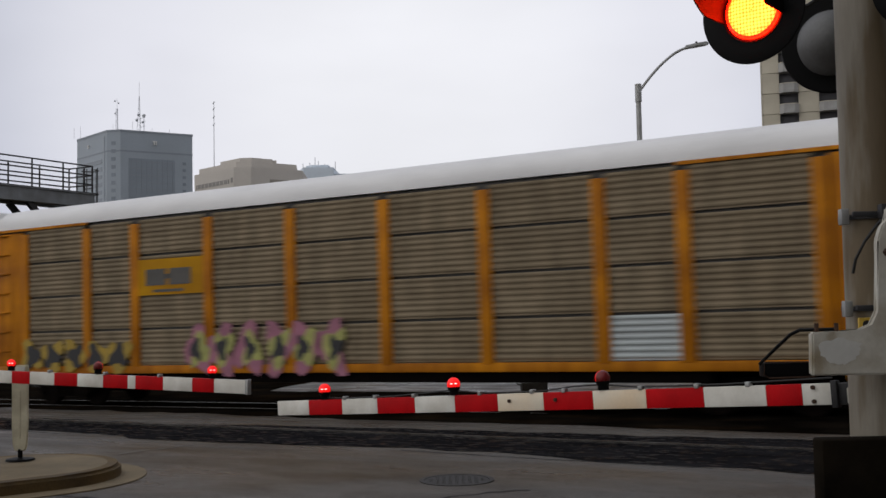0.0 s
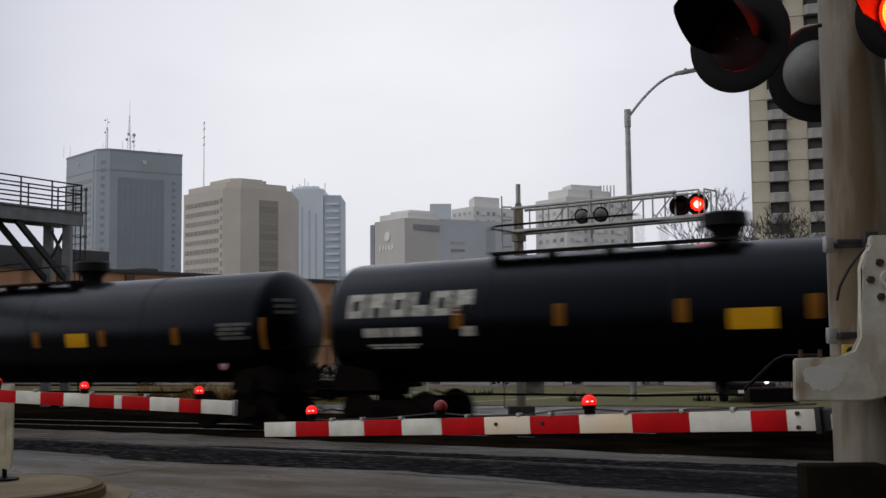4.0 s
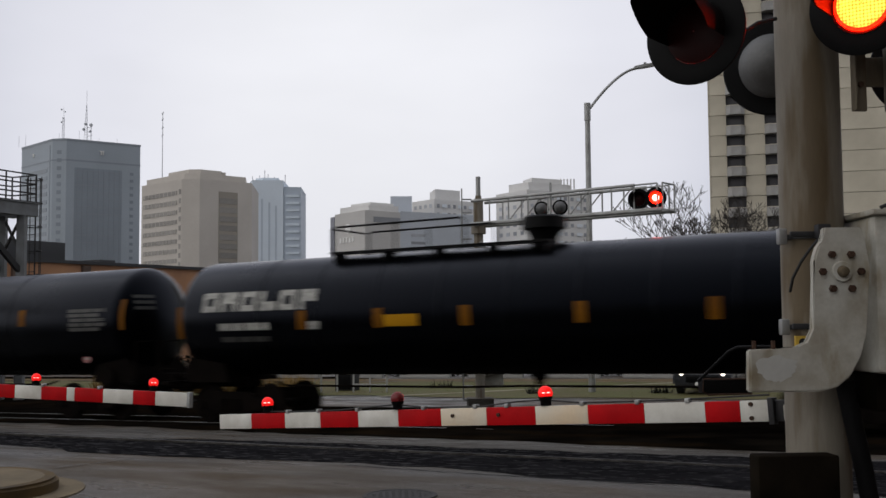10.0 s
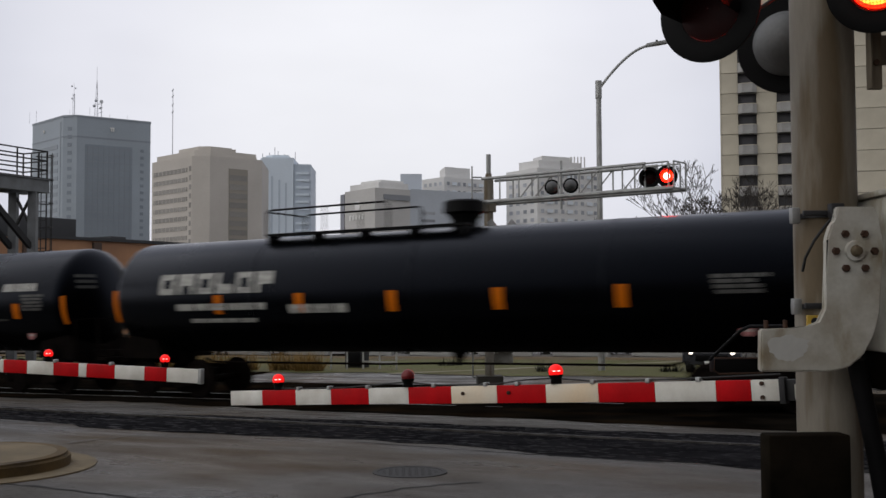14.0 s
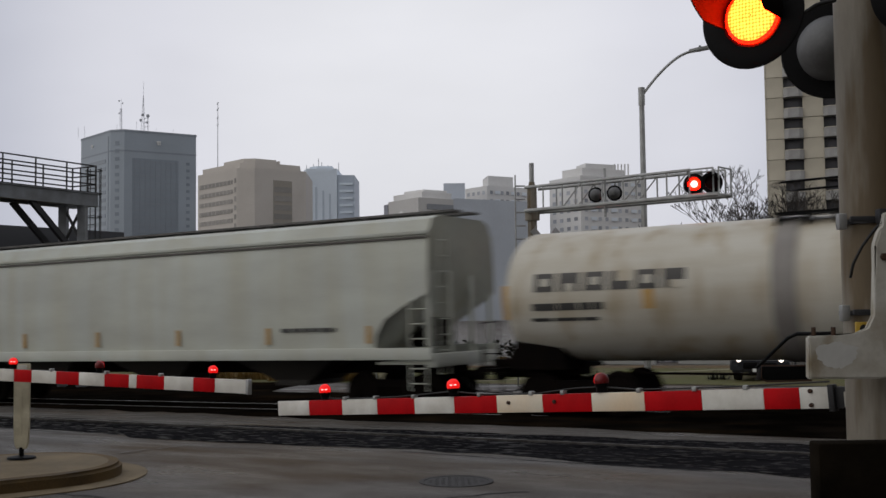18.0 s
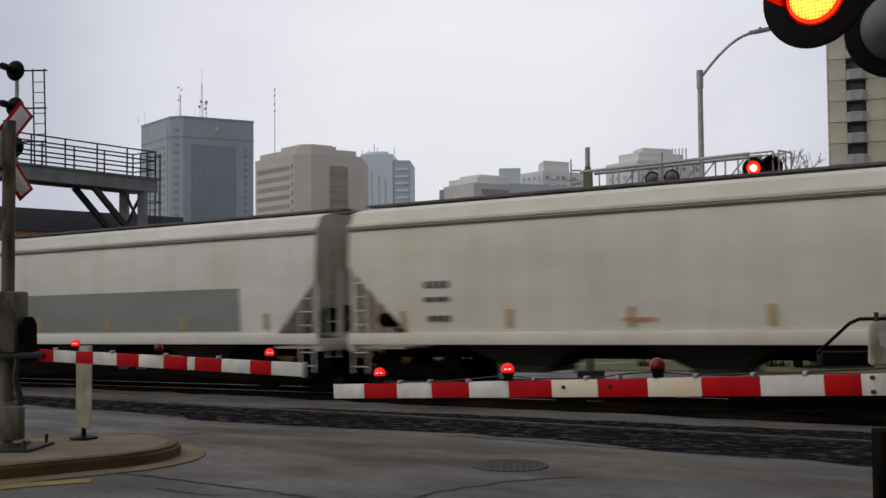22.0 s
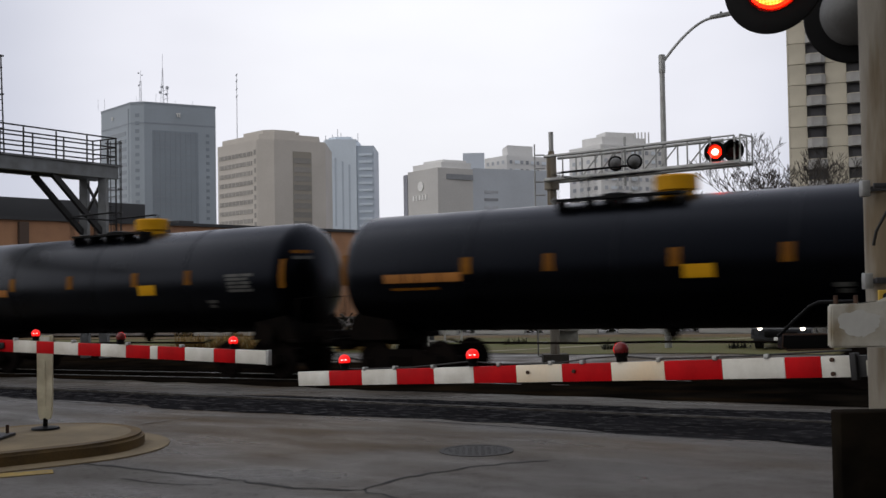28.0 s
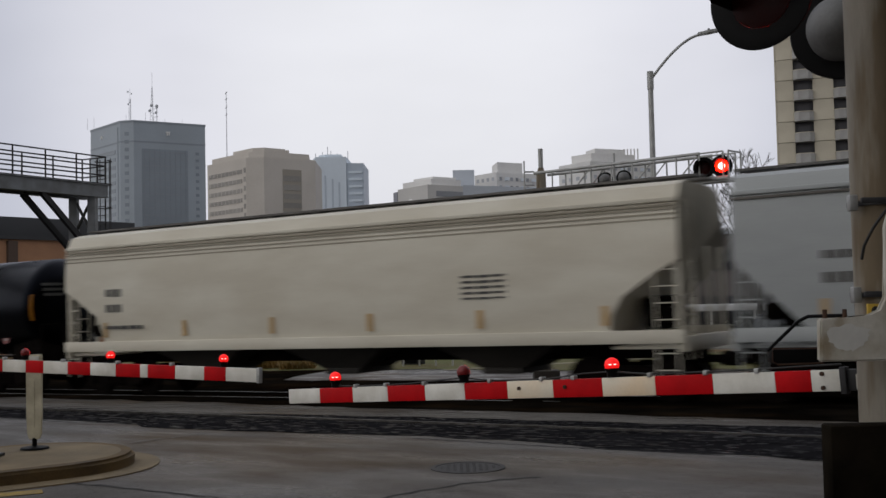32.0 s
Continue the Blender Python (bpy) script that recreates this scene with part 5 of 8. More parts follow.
def gantry():
    g = root("signal_bridge", "grey steel railway signal bridge with railings, ladder and signal discs", "signal bridge")
    end = Vector((-13.8, 41.0))
    d = Vector((-0.48, -0.877)).normalized()
    zb, zd, zr = 5.74, 6.22, 7.27
    span = 17.0

    def at(u, v, z):
        p = end + d * u + Vector((-d.y, d.x)) * v
        return (p.x, p.y, z)
    for v in (-0.55, 0.55):
        bm = B()
        beam(bm, at(-0.1, v, (zb + zd) / 2), at(span, v, (zb + zd) / 2), 0.12, zd - zb)
        for z in (zb, zd):
            beam(bm, at(-0.1, v, z), at(span, v, z), 0.26, 0.035)
        part("girder", bm, M["grey_steel"], g)
    bm = B()
    beam(bm, at(-0.1, 0, zd + 0.03), at(span, 0, zd + 0.03), 1.3, 0.04)
    part("walkway", bm, M["dark_steel"], g)
    for v in (-0.62, 0.62):
        bm = B()
        bm.free()
        for z in (zr, zr - 0.35, zr - 0.70):
            bm = B()
            rod(bm, at(0, v, z), at(span, v, z), 0.028, 8)
            part("handrail", bm, M["dark_steel"], g)
        for k in range(13):
            bm = B()
            rod(bm, at(0.02 + 1.4 * k, v, zd), at(0.02 + 1.4 * k, v, zr), 0.032, 8)
            part("rail_post", bm, M["dark_steel"], g)
    for v in (-0.2, 0.2):
        bm = B()
        rod(bm, at(0.02, v, zd), at(0.02, v, zr), 0.028, 8)
        part("end_post", bm, M["dark_steel"], g)
    for z in (zr, zr - 0.35, zr - 0.70):
        bm = B()
        rod(bm, at(0.02, -0.62, z), at(0.02, 0.62, z), 0.028, 8)
        part("end_rail", bm, M["dark_steel"], g)
    # leg with knee braces
    for v in (-0.5, 0.5):
        bm = B()
        beam(bm, at(0.55, v, -1.2), at(0.55, v, zb), 0.30, 0.30)
        part("leg", bm, M["grey_steel"], g)
        bm = B()
        beam(bm, at(0.65, v, 3.7), at(2.9, v, zb), 0.16, 0.20)
        part("knee_brace", bm, M["dark_steel"], g)
    bm = B()
    beam(bm, at(0.55, -0.5, 4.3), at(0.55, 0.5, zb), 0.08, 0.08)
    beam(bm, at(0.55, 0.5, 4.3), at(0.55, -0.5, zb), 0.08, 0.08)
    part("cross_brace", bm, M["dark_steel"], g)
    # caged ladder
    bm = B()
    for v in (-0.22, 0.22):
        rod(bm, at(-0.34, v, -0.8), at(-0.34, v, zr), 0.03, 8)
    for k in range(22):
        rod(bm, at(-0.34, -0.22, -0.5 + 0.35 * k), at(-0.34, 0.22, -0.5 + 0.35 * k), 0.016, 6)
    part("ladder", bm, M["dark_steel"], g)
    for k in range(5):
        bm = B()
        pts = [at(-0.34 - 0.42 * math.sin(a), 0.34 * math.cos(a), 3.6 + 0.9 * k) for a in [math.pi * i / 8 for i in range(9)]]
        tube(bm, pts, 0.022, 6)
        part("ladder_cage_hoop", bm, M["dark_steel"], g)
    for a in (0.5, 1.57, 2.6):
        bm = B()
        rod(bm, at(-0.34 - 0.42 * math.sin(a), 0.34 * math.cos(a), 3.5), at(-0.34 - 0.42 * math.sin(a), 0.34 * math.cos(a), 7.3), 0.018, 6)
        part("ladder_cage_bar", bm, M["dark_steel"], g)
    # signal mast with three discs on the bridge
    u = 5.55
    x, y = -16.58, 36.0
    bm = B()
    rod(bm, (x, y, zb), (x, y, 9.6), 0.07, 10)
    part("signal_mast", bm, M["galv"], g)
    for z in (9.48, 8.22, 6.86):
        bm = B()
        lathe(bm, [(-0.02, 0.10), (-0.02, 0.34), (0.0, 0.35), (0.02, 0.34), (0.10, 0.16), (0.34, 0.14), (0.36, 0.01)], 28, "y")
        o = part("signal_disc", bm, M["black"], g, "round black signal disc")
        o.matrix_local = pose(x, y - 0.12, z, 0, 0, 170)
        bm = B()
        rod(bm, (0, 0.35, 0.02), (0, 0.72, 0.02), 0.12, 14)
        v = part("signal_hood", bm, M["black"], o)
    bm = B()
    for dx in (0.55, 0.95):
        rod(bm, (x + dx + 0.1, y, zd), (x + dx, y, 9.55), 0.028, 6)
    for k in range(9):
        rod(bm, (x + 0.62, y, zd + 0.36 * k), (x + 1.0, y, zd + 0.36 * k), 0.016, 6)
    for z in (9.5, 8.2, 7.05):
        rod(bm, (x, y, z), (x + 1.05, y, z), 0.03, 6)
    part("signal_ladder", bm, M["dark_steel"], g)


def far_mast():
    """The cantilever with flashing lamps on the other side of the tracks."""
    g = root("cantilever_signal", "grey cantilever signal with flashing red lamps beyond the tracks", "crossing signal")
    p0, p1 = Vector((2.31, 29.2, 0)), Vector((6.56, 25.4, 0))
    d = (p1 - p0).normalized()
    side = Vector((-d.y, d.x, 0))
    zb, zt = 4.30, 4.93
    bm = B()
    lathe(bm, [(-1.2, 0.125), (4.05, 0.125), (4.06, 0.20), (4.35, 0.20), (4.36, 0.135), (5.0, 0.13), (5.02, 0.09), (5.10, 0.08)], 22, "z", (p0.x, p0.y, 0))
    part("mast_pole", bm, M["mast"], g)
    bm = B()
    slab(bm, [(p0.x + a * 0.34, p0.y + b * 0.34) for a, b in ((-1, -1), (1, -1), (1, 1), (-1, 1))], -1.2, gz(p0.x, p0.y) + 0.34)
    part("footing", bm, M["stained_footing"], g, "stained dark concrete footing")
    bm = B()
    rod(bm, (p0.x, p0.y, 5.0), (p0.x, p0.y, 5.62), 0.065, 12)
    part("bell", bm, M["galv"], g)
    bm = B()
    for k in range(16):
        z = -0.4 + 0.36 * k
        rod(bm, (p0.x - 0.45, p0.y, z), (p0.x - 0.18, p0.y, z), 0.022, 6)
    rod(bm, (p0.x - 0.45, p0.y, -0.4), (p0.x - 0.45, p0.y, 5.3), 0.022, 6)
    part("step_ladder", bm, M["galv"], g)
    for off in (-0.3, 0.3):
        o = side * off
        bm = B()
        rod(bm, p0 + o + Vector((0, 0, zb)), p1 + o + Vector((0, 0, zb)), 0.055, 10)
        part("bottom_chord", bm, M["galv"], g)
        bm = B()
        rod(bm, p0 + o + Vector((0, 0, zt)), p1 + o - d * 0.75 + Vector((0, 0, zt)), 0.04, 10)
        rod(bm, p1 + o - d * 0.75 + Vector((0, 0, zt)), p1 + o - d * 0.15 + Vector((0, 0, zt)), 0.02, 8)
        part("top_chord", bm, M["galv"], g)
        for k in range(9):
            a = p0 + o + d * (0.6 + 0.62 * k)
            bm = B()
            rod(bm, a + Vector((0, 0, zb)), a + Vector((0, 0, zt)), 0.022, 6)
            part("lattice_post", bm, M["galv"], g)
            if k in (1, 4, 6):
                bm = B()
                rod(bm, a + Vector((0, 0, zb)), a + d * 0.62 + Vector((0, 0, zt)), 0.02, 6)
                part("lattice_brace", bm, M["galv"], g)
    bm = B()
    for z in (zb, zt):
        rod(bm, p1 - side * 0.3 + Vector((0, 0, z)), p1 + side * 0.3 + Vector((0, 0, z)), 0.022, 6)
    for off in (-0.3, 0.3):
        rod(bm, p1 + side * off + Vector((0, 0, zb)), p1 + side * off + Vector((0, 0, zt)), 0.022, 6)
    part("end_frame", bm, M["galv"], g)
    face = -16
    for off, ph in ((0.86, 0), (0.40, 1)):
        q = p1 - d * off
        signal_head(g, pose(q.x - 0.02, q.y - 0.3, 4.59, 0, 0, face), ph, 0.255, 0.15, 0.26, lit="far_lit", core=0.55)
    for off in (3.05, 3.62):
        q = p0 + d * (5.7 - off)
        signal_head(g, pose(q.x, q.y + 0.1, 4.60, 0, 0, face + 180), None, 0.20, 0.125, 0.2, lit="lens_off")
    bm = B()
    rod(bm, p0 + d * 2.35 + Vector((0, 0, 4.0)), p0 + d * 2.35 + Vector((0, 0, 5.25)), 0.03, 8)
    part("lamp_post", bm, M["galv"], g)
    # lamps and crossbuck lower on the mast
    for dx, ph in ((-0.22, 0), (0.46, 1)):
        signal_head(g, pose(p0.x + dx, p0.y - 0.34, 2.17, 0, 0, -8), ph, 0.25, 0.15, 0.24, lit="far_lit", core=0.55)
    bm = B()
    rod(bm, (p0.x - 0.25, p0.y - 0.2, 2.17), (p0.x + 0.6, p0.y - 0.2, 2.17), 0.035, 8)
    part("lamp_bar", bm, M["galv"], g)
    for tilt in (48, -48):
        bm = B()
        box(bm, (0, 0, 0), (1.15, 0.01, 0.2), bevel=0.002)
        o = part("crossbuck_blade", bm, M["galv"], g, "back of a crossbuck blade")
        o.matrix_local = Matrix.Translation((p0.x + 0.32, p0.y - 0.3 + (0.02 if tilt > 0 else 0), 3.36)) @ pose(0, 0, 0, 0, tilt, 25)
    bm = B()
    box(bm, (p0.x + 0.4, p0.y + 0.2, 0.55), (0.5, 0.4, 0.6), bevel=0.03)
    box(bm, (p0.x + 0.35, p0.y + 0.2, 0.1), (0.6, 0.1, 0.3), bevel=0.02)
    part("gate_mechanism", bm, M["bracket"], g)


def street_lamp():
    g = root("street_lamp", "tall grey street lamp with a curved arm and flat head", "street lamp")
    x, y = 6.58, 36.0
    bm = B()
    rod(bm, (x, y, gz(x, y)), (x, y, 9.0), 0.115, 14, 0.085)
    part("pole", bm, M["galv"], g)
    pts = []
    for k in range(13):
        u = k / 12
        pts.append((x + 1.72 * u ** 1.0, y, 8.75 + 1.5 * (1 - (1 - u) ** 1.6)))
    bm = B()
    tube(bm, pts, 0.045, 8)
    rod(bm, (x, y, 8.45), (x, y, 9.05), 0.11, 12)
    part("arm", bm, M["galv"], g)
    bm = B()
    slab(bm, [(-0.1, -0.06), (0.2, -0.14), (0.62, -0.12), (0.72, 0.0), (0.62, 0.12), (0.2, 0.14), (-0.1, 0.06)], -0.06, 0.06, pose(x + 1.72, y, 10.28, 0, -10, 0))
    bmesh.ops.bevel(bm, geom=bm.edges[:], offset=0.03, segments=2, affect="EDGES")
    head = part("lamp_head", bm, M["galv"], g)
    bm = B()
    lathe(bm, [(10.37, 0.04), (10.45, 0.04), (10.46, 0.02)], 12, "z", (x + 2.0, y, 0))
    part("light_sensor", bm, M["dark_steel"], head)


def stick(bm, a, b, r, r2, seg):
    """A bare tapered twig without end caps."""
    d = (b - a).normalized()
    u = d.cross(Vector((0.3, 0.9, 0.1))).normalized()
    v = d.cross(u)
    ring = [[bm.verts.new(p + (u * math.cos(k * 2 * math.pi / seg) + v * math.sin(k * 2 * math.pi / seg)) * q) for k in range(seg)] for p, q in ((a, r), (b, r2))]
    for k in range(seg):
        bm.faces.new((ring[0][k], ring[0][(k + 1) % seg], ring[1][(k + 1) % seg], ring[1][k]))


def bare_tree(x, y, h, seed, spread=1.0):
    rnd = random.Random(seed)
    t = root("bare_tree", "leafless winter tree with fine dark twigs", "tree", "bare trees")
    wood, twigs = B(), B()
    base = Vector((x, y, gz(x, y) - 0.1))

    def grow(p, d, length, r, depth):
        k = 2 if depth < 3 else 1
        for i in range(k):
            q = p + (d + Vector((rnd.uniform(-0.12, 0.12), rnd.uniform(-0.12, 0.12), 0.06))).normalized() * length / k
            stick(wood if depth < 3 else twigs, p, q, r, r * 0.8, 7 if depth < 3 else 3)
            p, r = q, r * 0.8
        if depth >= 7:
            return
        n = 3 if depth < 3 else rnd.choice((2, 2, 3))
        for i in range(n):
            a = rnd.uniform(0, 6.28) if depth else 6.28 * i / n + rnd.uniform(-0.4, 0.4)
            tilt = rnd.uniform(0.35, 0.85) * spread
            side = Vector((math.cos(a), math.sin(a), 0))
            nd = (d * math.cos(tilt) + side * math.sin(tilt) + Vector((0, 0, 0.18))).normalized()
            grow(p, nd, length * rnd.uniform(0.62, 0.8), max(0.013, r * 0.70), depth + 1)
    grow(base, Vector((rnd.uniform(-0.05, 0.05), rnd.uniform(-0.05, 0.05), 1)), h * 0.29, h * 0.018, 0)
    part("trunk", wood, M["bark"], t)
    part("crown", twigs, M["bark"], t, "fine bare twigs", None)


def road_car(name, label, x, y, turn, paint_mat, front=True, van=False):
    c = root(name, label, "van" if van else "car", at=pose(x, y, gz(x, y), 0, 0, turn))
    L, W, H = (5.2, 2.0, 2.2) if van else (4.5, 1.82, 1.5)
    bm = B()
    prof = [(-L / 2, 0.28), (-L / 2, 0.72), (-L / 2 + 0.12, 0.86), (-L / 2 + 1.15, 0.98), (L / 2 - 0.5, 1.0), (L / 2, 0.9), (L / 2, 0.3)] if not van else [(-L / 2, 0.3), (-L / 2, 0.95), (-L / 2 + 0.8, 1.15), (-L / 2 + 1.5, H), (L / 2, H), (L / 2, 0.3)]
    slab(bm, prof, -W / 2, W / 2, pose(0, 0, 0, 90, 0, 90))
    bmesh.ops.bevel(bm, geom=bm.edges[:], offset=0.07, segments=2, affect="EDGES")
    part("body", bm, paint_mat, c)
    if not van:
        bm = B()
        slab(bm, [(-L / 2 + 1.1, 0.96), (-L / 2 + 1.85, H), (L / 2 - 1.2, H), (L / 2 - 0.45, 0.96)], -W / 2 + 0.14, W / 2 - 0.14, pose(0, 0, 0, 90, 0, 90))
        bmesh.ops.bevel(bm, geom=bm.edges[:], offset=0.05, segments=2, affect="EDGES")
        part("cabin_glass", bm, M["car_glass"], c)
        bm = B()
        box(bm, (0, 0.35, H + 0.01), (W - 0.5, L - 3.1, 0.04), bevel=0.015)
        part("roof", bm, paint_mat, c)
    for sx in (-1, 1):
        for sy in (-1, 1):
            bm = B()
            lathe(bm, [(-0.1, 0.2), (-0.1, 0.32), (0.1, 0.32), (0.1, 0.2)], 20, "x", (sx * (W / 2 - 0.1), sy * L * 0.3, 0.32))
            w = part("wheel", bm, M["tyre"], c)
            bm = B()
            lathe(bm, [(-0.11, 0.04), (-0.105, 0.19), (0.105, 0.19), (0.11, 0.04)], 14, "x", (sx * (W / 2 - 0.1), sy * L * 0.3, 0.32))
            part("rim", bm, M["galv"], w)
        bm = B()
        lathe(bm, [(-0.03, 0.01), (-0.02, 0.07), (0.03, 0.08)], 14, "y", (sx * (W / 2 - 0.28), -L / 2 + 0.01, 0.68))
        part("headlight" if front else "tail_light", bm, M["lamp_white"] if front else M["tail_lamp"], c, "glowing light")
    bm = B()
    box(bm, (0, -L / 2 + 0.0, 0.5), (W * 0.55, 0.08, 0.2), bevel=0.03)
    part("grille", bm, M["black"], c)
    bm = B()
    box(bm, (0, -L / 2 - 0.05, 0.36), (0.42, 0.02, 0.1), bevel=0.004)
    part("plate_bar", bm, M["sign_pale"], c)


def verge():
    strip("grass_verge", 31.5, 41.0, -90, 40, 0.02, M["grass"], "patchy winter grass strip beyond the tracks", "grass", 0.5, 2.0, 9)
    strip("far_pavement", 41.0, 43.0, -90, 60, 0.03, M["concrete"], "pale concrete pavement behind the grass", "pavement", 0.0, 6, 2)
    rnd = random.Random(5)
    bm = B()
    for i in range(2600):
        s = rnd.uniform(-50, 18)
        n = rnd.uniform(31.8, 40.8)
        x, y = ns(n, s)
        z = gz(x, y)
        a, hh = rnd.uniform(0, 6.28), rnd.uniform(0.015, 0.045)
        dx, dy = 0.05 * math.cos(a), 0.05 * math.sin(a)
        bm.faces.new([bm.verts.new(p) for p in ((x - dx, y - dy, z), (x + dx, y + dy, z), (x + dy, y - dx, z + hh))])
    tagged(part("grass_tufts", bm, M["tuft"], None, "", None), "scattered winter grass tufts on the verge", "grass", kind="stuff")
    # dry shrubs
    for s, n, w in ((-27.5, 32.5, 1.1), (-25.6, 32.2, 1.3), (-23.9, 32.6, 1.0), (-30.5, 33.0, 1.2), (-22.6, 32.3, 1.0), (-29.0, 32.4, 1.2), (-32.2, 32.8, 1.3)):
        x, y = ns(n, s)
        z = gz(x, y)
        bm = B()
        for i in range(320):
            a, e = rnd.uniform(0, 6.28), rnd.uniform(0.5, 1.4)
            d = Vector((math.cos(a) * math.cos(e), math.sin(a) * math.cos(e), math.sin(e)))
            b0 = Vector((x + rnd.uniform(-0.5, 0.5) * w, y + rnd.uniform(-0.3, 0.3), z))
            tip = b0 + d * rnd.uniform(0.4, 1.0)
            sd = Vector((-d.y, d.x, 0)).normalized() * 0.02
            bm.faces.new([bm.verts.new(p) for p in (b0 - sd, b0 + sd, tip)])
        sh = root("dry_shrub", "dry yellow-brown grass clump at the track side", "shrub", "dry shrubs")
        part("clump", bm, M["dry"], sh, "", None)
    # a trodden path across the grass
    bm = B()
    prev = None
    for k in range(19):
        f = k / 18
        n, q = 31.3 + 9.7 * f, -18.65 + 7.95 * f + 0.12 * math.sin(9 * f)
        w = 0.17 + 0.05 * math.sin(23 * f)
        cur = [bm.verts.new((*ns(n + e * 0.6, q - e), ground_z(n, q) + 0.032)) for e in (-w, w)]
        if prev:
            bm.faces.new((prev[0], prev[1], cur[1], cur[0]))
        prev = cur
    tagged(part("grass_path", bm, M["path"]), "thin pale trodden path across the winter grass", "path", kind="structure")
    # low wall with pale panels and posts along the far street
    for k in range(16):
        s = -42 + 3.6 * k
        x, y = ns(44.5, s)
        high = (0.42, 0.30, 0.50, 0.36)[k % 4]
        w = root("low_wall", "pale low concrete wall panel along the far street", "wall", "low wall panels")
        bm = B()
        box(bm, (x, y, gz(x, y) + high / 2), (2.6, 0.25, high), pose(0, 0, 0, 0, 0, TURN), bevel=0.03)
        part("panel", bm, M["pale_block"], w)
        bm = B()
        box(bm, (x, y, gz(x, y) + high + 0.04), (2.7, 0.35, 0.08), pose(0, 0, 0, 0, 0, TURN), bevel=0.02)
        part("coping", bm, M["concrete"], w)
    # clipped bare hedge behind the wall, with gaps
    for k in range(11):
        c = -44 + 5.4 * k + rnd.uniform(-0.5, 0.5)
        hd = root("hedge", "dark bare hedge behind the low wall", "hedge", "hedges along the far street")
        bm = B()
        for i in range(420):
            x, y = ns(46.2 + rnd.uniform(-0.35, 0.35), c + rnd.uniform(-2.3, 2.3))
            z = gz(x, y) + rnd.uniform(0.0, 1.15) * rnd.uniform(0.75, 1.0)
            r = rnd.uniform(0.10, 0.24)
            a, e = rnd.uniform(0, 6.28), rnd.uniform(-0.7, 0.7)
            d = Vector((math.cos(a) * math.cos(e), math.sin(a) * math.cos(e), math.sin(e))) * r
            o = Vector((-math.sin(a), math.cos(a), rnd.uniform(-0.5, 0.5))) * r * 0.6
            v = Vector((x, y, z))
            bm.faces.new([bm.verts.new(q) for q in (v - d, v + o, v + d, v - o)])
        part("foliage", bm, M["hedge"], hd, "", None)
    # low dark scrub on the grass
    for n, s, w in ((33.6, -13.9, 0.35), (36.5, -19.0, 0.5), (37.5, -8.6, 0.5), (34.2, -9.9, 0.3)):
        x, y = ns(n, s)
        bm = B()
        for i in range(90):
            a, e = rnd.uniform(0, 6.28), rnd.uniform(0.3, 1.4)
            d = Vector((math.cos(a) * math.cos(e), math.sin(a) * math.cos(e), math.sin(e))) * rnd.uniform(0.2, 0.45)
            b0 = Vector((x + rnd.uniform(-w, w), y + rnd.uniform(-0.2, 0.2), gz(x, y)))
            sd = Vector((-d.y, d.x, 0)).normalized() * 0.02
            bm.faces.new([bm.verts.new(q) for q in (b0 - sd, b0 + sd, b0 + d)])
        sc = root("scrub", "low dark scrub clump on the grass verge", "shrub", "scrub clumps")
        part("clump", bm, M["hedge"], sc, "", None)
    # a dark cabinet and a white rail beside the dry brush
    x, y = ns(34.6, -22.0)
    cb = root("trackside_cabinet", "low dark steel cabinet beside dry brush", "cabinet", at=pose(x, y, gz(x, y), 0, 0, TURN))
    for name, c, size, key in (("body", (0, 0, 0.36), (0.75, 0.5, 0.72), "dark_steel"), ("lid", (0, 0, 0.74), (0.85, 0.6, 0.05), "galv"), ("door", (0, -0.26, 0.36), (0.62, 0.02, 0.58), "black")):
        bm = B()
        box(bm, c, size, bevel=0.012)
        part(name, bm, M[key], cb)
    x, y = ns(33.6, -21.1)
    rl = root("white_rail", "low white painted rail on short posts", "railing", at=pose(x, y, gz(x, y), 0, 0, TURN))
    for k in range(5):
        bm = B()
        rod(bm, (-1.4 + 0.7 * k, 0, 0), (-1.4 + 0.7 * k, 0, 0.72), 0.035, 8)
        part("post", bm, M["pale_block"], rl)
    for z in (0.30, 0.72):
        bm = B()
        box(bm, (0, -0.05, z), (2.9 if z > 0.5 else 1.4, 0.03, 0.06), Matrix.Translation((0 if z > 0.5 else 0.7, 0, 0)))
        part("rail", bm, M["pale_block"], rl)


M["far_lit"] = lamp_mat("far_lit_lens", (1, 0.62, 0.55), (1, 0.2, 0.15), 6)
tower()
beige_block()
glass_tower()
midrise()
near_apartment()
low_brick()
gantry()
far_mast()
street_lamp()
for tx, ty, th, sd, sp in ((13.9, 50, 9.0, 3, 0.95), (16.0, 51, 8.6, 8, 1.0), (11.0, 53, 6.7, 12, 1.05), (25.6, 75, 8.8, 17, 1.0), (18.4, 54, 7.2, 31, 1.0), (31.5, 84, 9.6, 25, 1.0)):
    bare_tree(tx, ty, th, sd, sp)
road_car("waiting_car", "dark car waiting at the crossing with headlights on", 10.4, 35.1, -25, M["car_dark"])
road_car("white_van", "white van standing on the far street", 26.5, 72, 70, M["van_white"], False, True)
road_car("parked_car", "dark car with red tail lights on the far street", 16.0, 53.0, 196, M["car_dark"], False)
